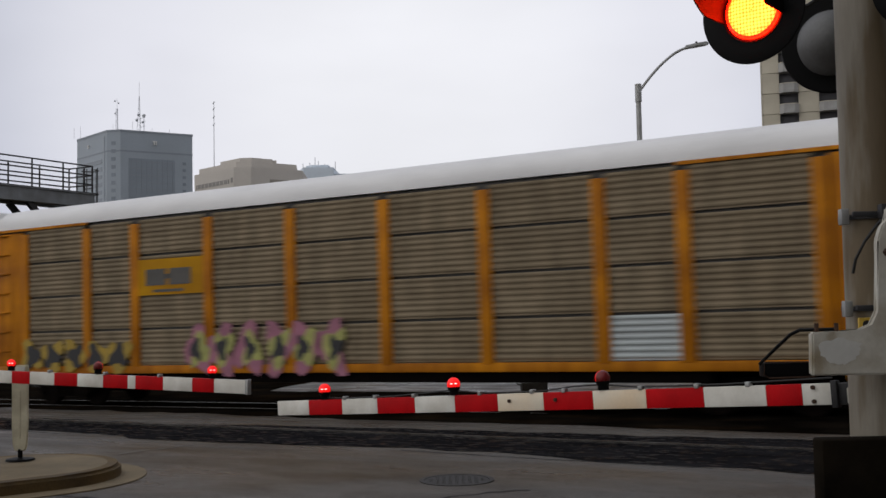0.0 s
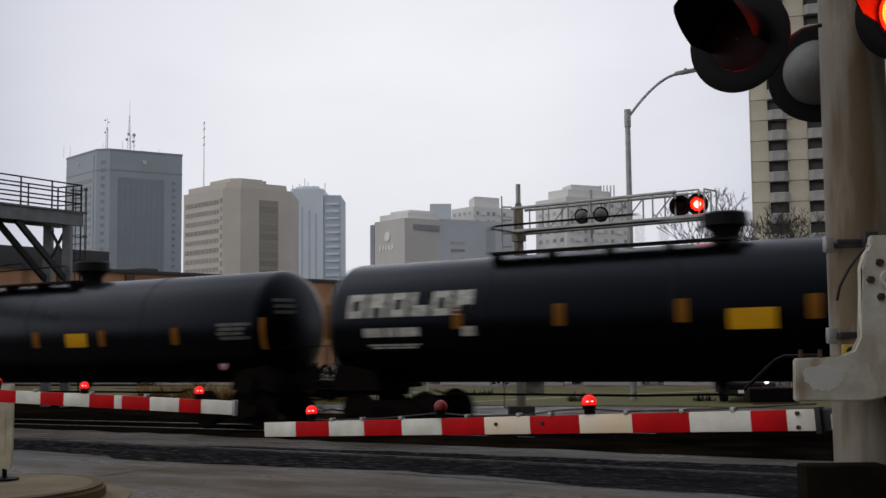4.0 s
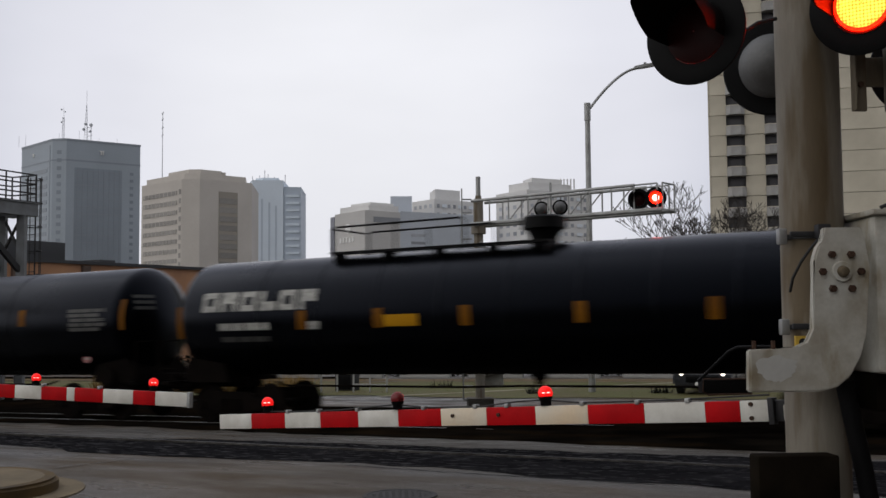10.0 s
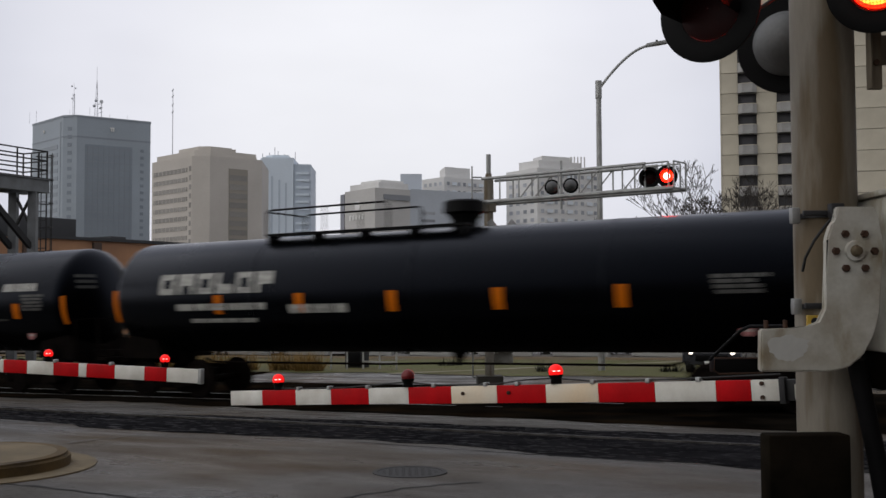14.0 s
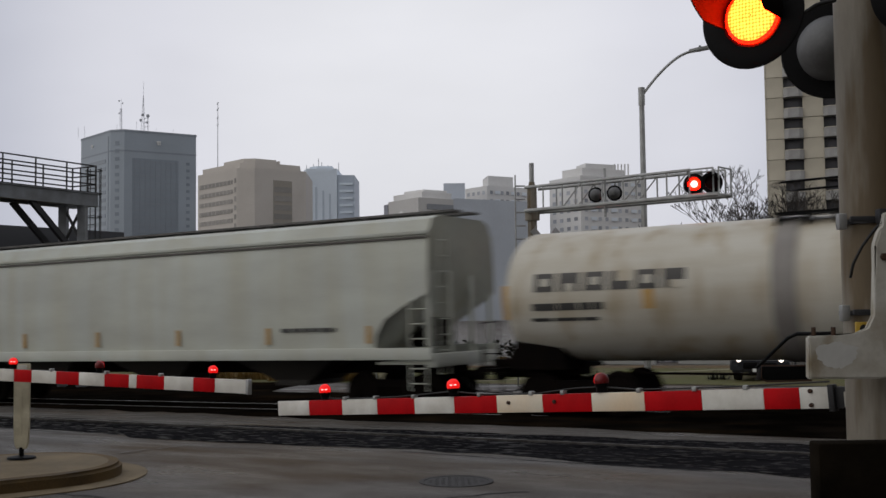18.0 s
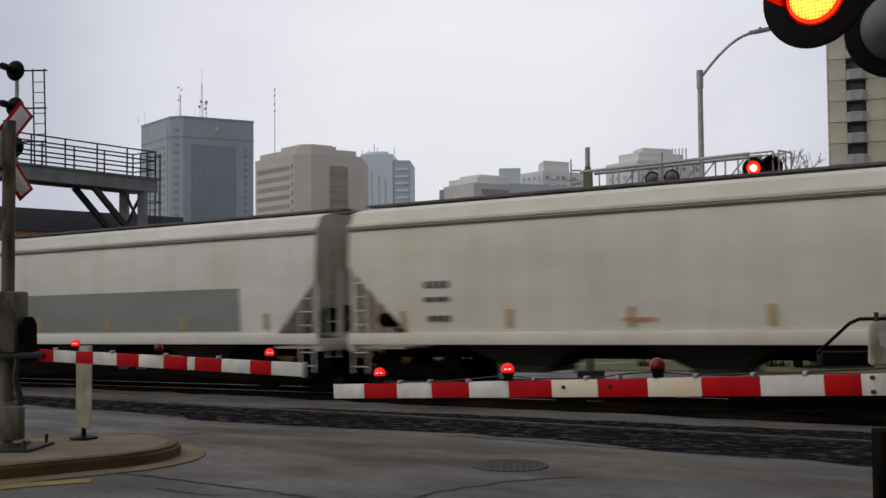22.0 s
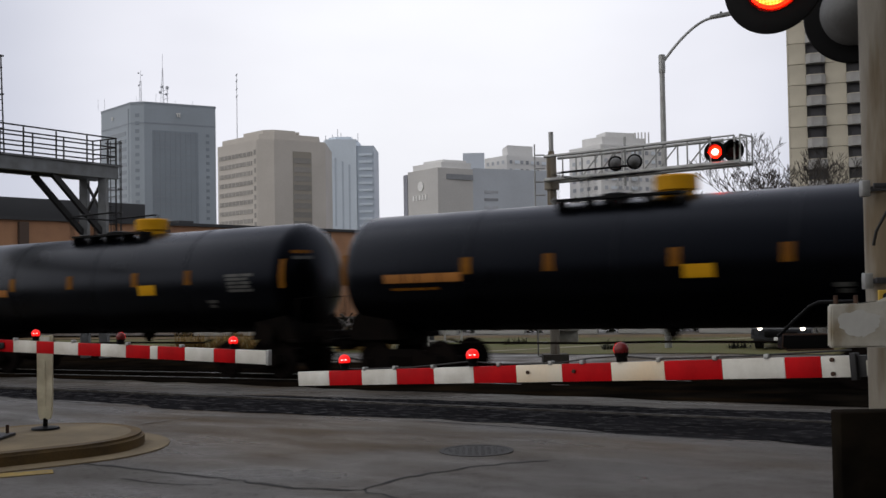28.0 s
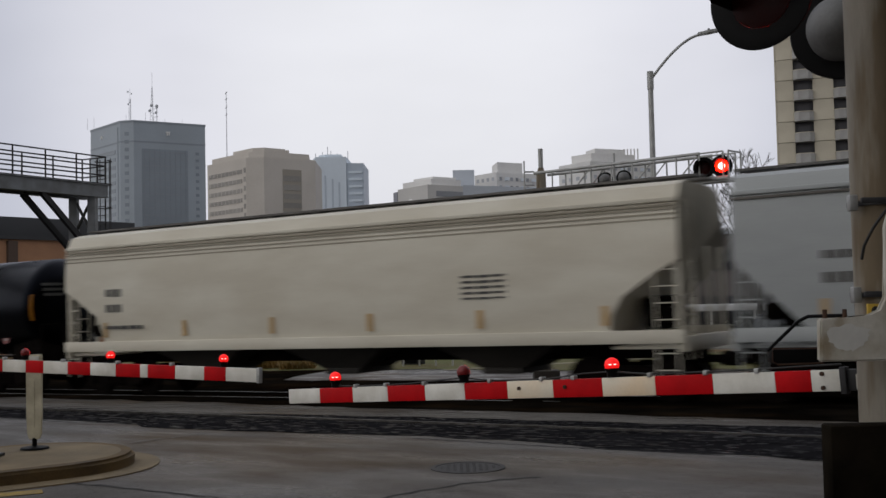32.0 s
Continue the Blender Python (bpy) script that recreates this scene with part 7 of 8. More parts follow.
            shell_plate("mark_cut", x0 + w * k + 0.20, right, z0 + hh * low, z0 + hh * high, r + 0.006, zc, M[body], car)
    for k, x in enumerate(marks):
        x0, x1, z0, z1, key = x[:5]
        if key == "teal_mark":
            for q in range(6):
                e = math.sqrt(1 - ((q - 2.5) / 3.05) ** 2) * (z1 - z0) / 2
                w = (x1 - x0) / 6
                shell_plate("emblem_mark", x0 + w * q, x0 + w * (q + 1), (z0 + z1) / 2 - e, (z0 + z1) / 2 + e, r, zc, M[key], car, "faded teal emblem")
        else:
            stencil(car, x0, x1, z0, z1, r, zc, M[key], int(s * 10) + k, x[5] if len(x) > 5 else 1)
    for x in yellow:
        x0, x1, z0, z1 = x
        shell_plate("warning_panel", x0, x1, z0, z1, r, zc, M["safety_yellow"], car, "yellow panel")
    # amber strips along the side, tall ones by the ends
    key = ref_key or ("amber_dim" if name_bar or dome == "yellow" else "reflector")
    low, high = ref_z
    for x in refs or [(i - 2.5) * 2.58 - 0.25 for i in range(6)]:
        shell_plate("reflector", x - 0.12, x + 0.12, low, high, r, zc, M[key], car, "amber reflector strip")
    for x in (-h + 0.36, h - 0.36):
        f = math.sqrt(1 - ((head - 0.36) / head) ** 2)
        shell_plate("end_reflector", x - 0.10, x + 0.10, low - 0.16, high + 0.18, r * f + 0.03, zc, M[key], car, "tall amber reflector strip")
    if body == "tank_black":
        bright = M["amber_dim"] if dome == "yellow" else M["mark_grey"]
        for k in range(3 if dome != "yellow" else 2):
            head_mark(car, h, r, zc, -0.98, -0.40, 3.16 - 0.15 * k, 3.24 - 0.15 * k, bright if k == 0 else M["mark_grey"])
        if dome != "yellow":
            placard(car, h - 1.75, 1.62, r, zc)
    if scribble:
        rnd = random.Random(int(s))
        for i in range(14):
            x = 2.65 + i * 0.26
            z = 1.72 + rnd.uniform(-0.1, 0.18)
            shell_plate("scrawl", x, x + rnd.uniform(0.08, 0.25), z, z + rnd.uniform(0.06, 0.3), r, zc, M["mark_white"], car)
    bogies(car, L / 2 - 2.35, s)
    couplers(car, L)
    return car


def hopper_car(L, s, label, body, trim=None, bands=(), eave=4.10, top=4.52, marks=(), seam=False, graffiti=None, wide=1.58, grooves=0, slope=((2.80, 0.0), (1.40, 1.40)), seam_key="eave_shade", walk_key="walk_grey"):
    car = root("hopper_car", label, "hopper car", "cars of the freight train")
    TRAIN.append((car, s))
    h = L / 2 - 0.52
    bm = B()
    # cross-section, near side first
    sec = [(-1.40, 1.40), (-wide + 0.05, 1.47), (-wide, 2.3), (-wide, 3.2), (-wide + 0.05, 3.85), (-wide + 0.10, eave), (-1.33, top - 0.13), (-1.02, top - 0.03), (1.02, top - 0.03), (1.33, top - 0.13), (wide - 0.10, eave), (wide - 0.05, 3.85), (wide, 3.2), (wide, 2.3), (wide - 0.05, 1.47), (1.40, 1.40)]

    # the open corners under the slope sheets: how far the side stands back from the end at each height
    for at, back in slope:
        if not any(abs(z - at) < 0.05 for y, z in sec):
            k = next(i for i, (y, z) in enumerate(sec) if z > at)
            y = sec[k - 1][0] + (sec[k][0] - sec[k - 1][0]) * (at - sec[k - 1][1]) / (sec[k][1] - sec[k - 1][1])
            sec.insert(k, (y, at))
            sec.insert(len(sec) - k, (-y, at))

    def reach(z):
        return h - lift(z, tuple(reversed(slope)))
    rows = []
    for t in (-1, 1):
        rows.append([bm.verts.new((t * reach(z), y, z)) for y, z in sec])
    k = len(sec)
    for i in range(k):
        j = (i + 1) % k
        bm.faces.new((rows[0][i], rows[0][j], rows[1][j], rows[1][i]))
    for row in rows:
        bm.faces.new(row)
    part("hopper_body", bm, body, car, "", 28)
    for x0, x1, z0, z1, key in bands:
        bm = B()
        pts = [p for p in sec if p[0] < -1.42 and z0 < p[1] < min(z1, 3.9)]
        line = [(-wide + 0.03 if z0 < 1.7 else -wide, z0), *[p for p in pts], (-wide + 0.05 if z1 > 3.7 else -wide, z1)]
        prev = None
        for y, z in line:
            cur = [bm.verts.new((x, y - 0.006, z)) for x in (x0, x1)]
            if prev:
                bm.faces.new((prev[0], prev[1], cur[1], cur[0]))
            prev = cur
        part("painted_band", bm, key, car, "darker repainted band")
    tr = trim or body
    # eave rails and roof walkway
    for y in (-wide + 0.08, wide - 0.08):
        bm = B()
        box(bm, (0, y, eave - 0.02), (2 * h, 0.10, 0.09), bevel=0.012)
        part("eave_rail", bm, tr, car)
        # strip under the rail: painted eave shadow, or a dull groove by seam_key
        bm = B()
        box(bm, (0, y * 1.012, eave - 0.13), (2 * h - 0.04, 0.06, 0.055), bevel=0.008)
        part("eave_seam", bm, M[seam_key], car)
    bm = B()
    for y in (-0.42, 0.42):
        box(bm, (0, y, top + 0.10), (2 * h + 0.3, 0.42, 0.05))
        for i in range(12):
            box(bm, (-h + 2 * h * (i + 0.5) / 12, y, top + 0.04), (0.06, 0.5, 0.10))
    part("roof_walkway", bm, M[walk_key], car)
    bm = B()
    box(bm, (0, 0, top + 0.02), (1.5, 0.5, 0.09), bevel=0.02)
    hatch = mesh_of("roof_hatch", bm, tr)
    for i in range(9):
        part("roof_hatch", hatch, None, car).location = (-h * 0.92 + 2 * h * 0.92 * (i + 0.5) / 9, 0, 0)
    # side sill
    for y in (-1.52, 1.52):
        bm = B()
        box(bm, (0, y * 1.03, 1.375), (2 * h + 0.10, 0.06, 0.27), bevel=0.012)
        part("side_sill", bm, tr, car)
    # hopper chutes under the body
    for i in range(3):
        x = (i - 1) * L * 0.235
        bm = B()
        for (a, z), (b, q) in (((1.75, 1.36), (0.55, 0.72)),):
            lo = [bm.verts.new((x + sx * b, sy * 0.7, q)) for sx, sy in ((-1, -1), (1, -1), (1, 1), (-1, 1))]
            hi = [bm.verts.new((x + sx * a, sy * 1.25, z)) for sx, sy in ((-1, -1), (1, -1), (1, 1), (-1, 1))]
            bm.faces.new(lo)
            bm.faces.new(hi)
            for w in range(4):
                bm.faces.new((lo[w], lo[(w + 1) % 4], hi[(w + 1) % 4], hi[w]))
        box(bm, (x, 0, 0.66), (1.0, 1.5, 0.14), bevel=0.02)
        part("hopper_chute", bm, M["chute"], car, "dark discharge chute")
    bm = B()
    box(bm, (0, 0, 1.08), (2 * h, 0.5, 0.4))
    part("centre_sill", bm, M["under"], car)
    # end frames: posts, platform, ladders
    for t in (-1, 1):
        bm = B()
        box(bm, (t * (h - 0.02), 0, 1.22), (0.2, 3.0, 0.30), bevel=0.02)
        box(bm, (t * (h - 0.75), 0, 1.16), (1.5, 2.8, 0.06))
        part("end_sill", bm, tr, car)
        for y in (-1.42, -0.5, 0.5, 1.42):
            bm = B()
            box(bm, (t * (h - 0.06), y, 2.26), (0.09, 0.09, 1.9), bevel=0.01)
            part("end_post", bm, tr, car)
        bm = B()
        box(bm, (t * (h - 0.9), 0.1, 1.85), (0.6, 1.2, 0.7), bevel=0.1)
        rod(bm, (t * (h - 0.5), -0.9, 1.8), (t * (h - 0.5), 0.2, 1.8), 0.17, 14)
        part("brake_gear", bm, M["under"], car)
        ladder(car, t * (h - 0.30), -1.56, 0.55, 3.2, 0.44, tr, 8)
        ladder(car, t * (h + 0.03), -0.95, 0.9, eave, 0.44, tr, 9, False)
    for k in range(grooves):
        bm = B()
        box(bm, (0, -wide + 0.055, eave - 0.20 - 0.10 * k), (2 * h, 0.05, 0.035))
        part("side_groove", bm, M["groove"], car)
    if seam:
        plate("seam", -h, h, 3.52, 3.56, -wide - 0.004, M["mark_grey"], car, "long dark seam")
    for x0, x1, z0, z1, key in marks:
        # one bar for each letter or short word
        rnd = random.Random(int(s * 7 + x0 * 100))
        x = x0
        while x < x1 - 0.03:
            w = min(rnd.uniform(0.10, 0.20) if z1 - z0 > 0.12 else rnd.uniform(0.18, 0.40), x1 - x)
            plate("stencil_mark", x, x + w, z0 + rnd.uniform(0, 0.012), z1, -wide - 0.008, M[key], car)
            x += w + 0.045
    for i in range(6):
        x = -h * 0.82 + 1.64 * h * i / 5
        plate("reflector", x - 0.07, x + 0.07, 1.62, 2.02, -wide - 0.006, M["faded_amber"], car, "faded amber reflector strip")
    if graffiti:
        graffiti(car, -wide - 0.012)
    bogies(car, L / 2 - 1.95, s)
    couplers(car, L)
    return car


def spray(car, y, x0, x1, z0, z1, keys, seed, n=9, bold=False):
    """Bulging letter-like sprayed shapes, one after another, that spell nothing."""
    rnd = random.Random(seed)
    w = (x1 - x0) / n
    for i in range(n):
        for layer, key in enumerate(keys):
            cx = x0 + w * (i + 0.5) + rnd.uniform(-0.1, 0.1) * w
            sh = (1.0, 0.84, 0.30)[layer] if bold else 1 - 0.28 * layer
            pts = []
            lean = rnd.uniform(-0.15, 0.25)
            turn = rnd.uniform(0, 6.28)
            for k in range(14):
                a = 2 * math.pi * k / 14
                rr = (0.90 if bold else 0.82) + (0.14 if bold else 0.28) * math.sin(3 * a + turn) + rnd.uniform(-0.09, 0.09)
                c, s2 = math.cos(a), math.sin(a)
                sq = 1 / max(abs(c), abs(s2)) ** 0.6
                px, pz = w * (0.54 if not bold else 0.66 if layer == 0 else 0.72) * sh * rr * c * sq, (z1 - z0) * 0.5 * sh * rr * s2 * sq
                pts.append((cx + px + lean * pz, (z0 + z1) / 2 + pz))
            bm = B()
            slab(bm, pts, 0, 0.003, Matrix.Translation((0, y - 0.004 * layer, 0)) @ UPRIGHT)
            part("graffiti_shape", bm, M["spray_" + key], car, "", None)


def autorack(L, s, label, roof, variant):
    car = root("autorack_car", label, "autorack car", "cars of the freight train")
    TRAIN.append((car, s))
    h = L / 2 - 0.38
    y0, z0, z1, zr = 1.50, 1.12, 5.02, 5.68
    # roof
    bm = B()
    sec = [(-y0 - 0.02, z1), (-y0 - 0.02, z1 + 0.16), (-y0 + 0.06, z1 + 0.36), (-y0 + 0.30, z1 + 0.54), (-0.6, zr), (0.6, zr), (y0 - 0.30, z1 + 0.54), (y0 - 0.06, z1 + 0.36), (y0 + 0.02, z1 + 0.16), (y0 + 0.02, z1)]
    rows = [[bm.verts.new((x, y, z - (0.10 if abs(x) > h - 0.05 else 0))) for y, z in sec] for x in (-h, -h + 0.5, h - 0.5, h)]
    for p, q in zip(rows, rows[1:]):
        for i in range(len(sec)):
            j = (i + 1) % len(sec)
            bm.faces.new((p[i], p[j], q[j], q[i]))
    bm.faces.new(rows[0])
    bm.faces.new(rows[-1])
    part("roof", bm, M[roof], car, "", 50)
    # added filler; its black colour stands for the shade behind the panel gaps
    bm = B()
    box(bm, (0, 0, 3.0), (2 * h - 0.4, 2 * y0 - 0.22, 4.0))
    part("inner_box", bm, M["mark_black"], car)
    # posts split the side into bays
    if variant == "plain":
        edges = [-10.7, -8.2, -6.4, -3.85, -1.25, 1.43, 4.0, 6.65, 8.4, 11.0]
    else:
        edges = [-11.1, -8.0, -6.4, -3.9, -1.4, 1.2, 3.85, 6.5, 8.25, 10.9]
    for side in (-1, 1):
        for x in edges:
            bm = B()
            box(bm, (x, side * (y0 + 0.02), (z0 + z1) / 2 - 0.1), (0.30, 0.10, z1 - z0 - 0.15), bevel=0.012)
            if variant != "plain":
                box(bm, (x, side * (y0 + 0.02), z1 - 0.12), (0.62, 0.11, 0.10), bevel=0.01)
            part("side_post", bm, M["rack_orange"], car)
        bm = B()
        box(bm, (0, side * y0, z0 - 0.09), (2 * h - 0.5, 0.10, 0.20), bevel=0.015)
        part("side_sill", bm, M["rack_orange"], car)
        bm = B()
        box(bm, (0, side * (y0 - 0.12), z0 - 0.30), (2 * h * 0.72, 0.10, 0.24), bevel=0.01)
        part("lower_sill", bm, M["under"], car)
        for xa, xb in ((-h, -8.2), (8.3, h)):
            bm = B()
            box(bm, ((xa + xb) / 2, side * (y0 + 0.012), z1 - 0.03), (xb - xa, 0.05, 0.07))
            part("top_chord", bm, M["rack_orange"], car)
        # ribbed panels, four to a bay
        xs = edges
        for a, b in zip(xs, xs[1:]):
            for r in range(4):
                za, zb = z0 + (z1 - 0.05 - z0) * r / 4 + 0.030, z0 + (z1 - 0.05 - z0) * (r + 1) / 4 - 0.030
                mt = M["rack_panel"]
                if variant == "plain" and side < 0 and r == 0 and abs(a - 6.65) < 0.1:
                    mt = M["rack_new_panel"]
                if variant != "plain":
                    za, zb = za - 0.022, zb + 0.022
                key = (round(b - a, 2), r, mt.name, variant)
                if key not in RIBS:
                    bm = B()
                    ribs = 7
                    w = (b - a - 0.28) / 2
                    prev = None
                    for k in range(ribs * 4 + 1):
                        z = -(zb - za) / 2 + (zb - za) * k / (ribs * 4)
                        dy = (0.0, 0.0, 0.022, 0.022)[k % 4]
                        cur = [bm.verts.new((x, -dy, z)) for x in (-w, w)]
                        if prev:
                            bm.faces.new((prev[0], prev[1], cur[1], cur[0]))
                        prev = cur
                    RIBS[key] = mesh_of("side_panel", bm, mt)
                p = part("side_panel", RIBS[key], None, car)
                p.matrix_local = pose((a + b) / 2, side * (y0 - 0.005), (za + zb) / 2, 0, 0, 0 if side < 0 else 180)
    # end doors
    for t in (-1, 1):
        e = edges[0] if t < 0 else edges[-1]
        bm = B()
        box(bm, ((e + t * h) / 2 + t * 0.02, 0, (z0 + z1) / 2 - 0.05), (abs(h - abs(e)) - 0.28, 2 * y0 - 0.02, z1 - z0 - 0.1), bevel=0.03)
        part("end_panel", bm, M["rack_orange"], car, "orange end panel")
        for y in (-0.71, 0.71):
            bm = B()
            box(bm, (t * h, y, (z0 + 4.52) / 2 + 0.08), (0.16, 1.24, 4.52 - z0 - 0.16), bevel=0.03)
            d = part("end_door", bm, M["rack_orange"], car, "orange end door leaf with a pale head")
            bm = B()
            box(bm, (t * (h + 0.004), y, 5.03), (0.17, 1.26, 1.0), bevel=0.03)
            part("door_head", bm, M["rack_cream"], d, "cream painted door head")
            for z, key in ((4.98, "walk_grey"), (3.1, "rack_shade")):
                bm = B()
                box(bm, (t * (h + 0.095), y, z), (0.03, 1.2, 0.07), bevel=0.008)
                part("door_rail", bm, M[key], d)
        # solid dark strips fill the gap, its shade put into their colour
        for z, key, q in ((2.8, "rack_shade", 3.2), (4.98, "walk_grey", 0.9)):
            bm = B()
            box(bm, (t * (h + 0.02), 0, z), (0.10, 0.17, q))
            part("door_seam", bm, M[key], car, "dark strip painting the shade between the door leaves")
        for k in range(7):
            bm = B()
            box(bm, (t * (h - 0.5), -y0 - 0.03, z0 + 0.45 + k * 0.55), (0.60, 0.05, 0.05), bevel=0.01)
            part("rung", bm, M["rack_orange"], car)
        bm = B()
        box(bm, (t * (h - 0.45), 0, z0 - 0.2), (0.9, 2.9, 0.35), bevel=0.02)
        part("end_sill", bm, M["rack_orange"], car)
        bm = B()
        box(bm, (t * (h - 0.12), 0, z1 + 0.30), (0.34, 2.9, 0.55), bevel=0.08)
        part("roof_end_cap", bm, M["roof_white"], car, "pale roof end cap")
    bm = B()
    box(bm, (0, 0, 0.86), (2 * h - 4, 0.9, 0.42))
    part("centre_sill", bm, M["under"], car)
    yy = -y0 - 0.045
    if variant == "plain":
        plate("logo_panel", -6.28, -3.97, 2.95, 3.88, -y0 - 0.05, M["safety_yellow"], car, "orange logo panel")
        for a, b, c, d in ((0.30, 1.00, 3.20, 3.62), (1.12, 1.86, 3.20, 3.62), (0.95, 1.20, 3.36, 3.48), (0.55, 1.6, 3.02, 3.09)):
            plate("logo_shape", -6.28 + a, -6.28 + b, c, d, -y0 - 0.062, M["mark_black"], car)
        spray(car, yy - 0.05, -10.8, -6.6, 0.95, 1.85, ("gold", "ink"), 4, 5)
        spray(car, yy - 0.05, -4.6, 0.4, 0.85, 2.2, ("pink", "lime", "ink"), 7, 6)
    else:
        c = -7.2
        bm = B()
        box(bm, (c, -y0 - 0.05, 4.05), (2.0, 0.02, 1.85), bevel=0.004)
        part("logo_panel", bm, M["rack_orange"], car, "orange panel with a faded shield")
        for a, b, z, q, key in ((-0.55, 0.55, 4.60, 4.85, "mark_blue"), (-0.6, 0.6, 4.44, 4.57, "mark_white"), (-0.62, 0.62, 4.22, 4.42, "mark_blue"), (-0.5, 0.5, 3.62, 4.2, "mark_pink")):
            plate("shield_bar", c + a, c + b, z, q, -y0 - 0.066, M[key], car)
        for k in range(4):
            plate("shield_stripe", c - 0.38 + k * 0.22, c - 0.30 + k * 0.22, 3.6, 4.18, -y0 - 0.074, M["mark_white"], car)
        spray(car, yy - 0.05, -9.9, -5.9, 1.0, 2.2, ("teal", "gold"), 11, 5)
        spray(car, yy - 0.05, -3.8, 0.1, 1.25, 1.95, ("teal",), 13, 6)
        spray(car, yy - 0.05, 0.2, 6.3, 0.95, 1.85, ("cream",), 17, 9)
    bogies(car, L / 2 - 3.0, s)
    couplers(car, L)
    return car


RIBS = {}

BEIGE = paint("hopper_beige", (0.58, 0.495, 0.375), (0.46, 0.385, 0.28), 0.55, 0.5)
TAN = paint("hopper_tan_band", (0.25, 0.212, 0.138), (0.21, 0.172, 0.11), 0.55)
GREEN_GREY = paint("hopper_green_grey", (0.57, 0.60, 0.55), (0.47, 0.49, 0.45), 0.55, 0.5)
CREAM = paint("hopper_cream", (0.68, 0.61, 0.42), (0.55, 0.47, 0.30), 0.55, 0.5)
GREY = paint("hopper_grey", (0.36, 0.36, 0.365), (0.29, 0.29, 0.295), 0.55, 0.5)
WHITE1 = paint("hopper_white", (0.78, 0.76, 0.71), (0.68, 0.66, 0.61), 0.55, 0.5)
WHITE2 = paint("hopper_warm_white", (0.78, 0.75, 0.67), (0.68, 0.65, 0.57), 0.55, 0.5)
BAND_GREY = paint("hopper_grey_band", (0.27, 0.275, 0.27), (0.21, 0.21, 0.20), 0.55)

for hue, low in ((BEIGE, 0.88), (CREAM, 0.86), (GREEN_GREY, 0.95), (GREY, 0.95), (WHITE1, 0.95), (WHITE2, 0.95)):
    streaks(hue, low, 1.02, 1.1, 0.10, (1, 0.96, 0.88), 0.30, 0.62)



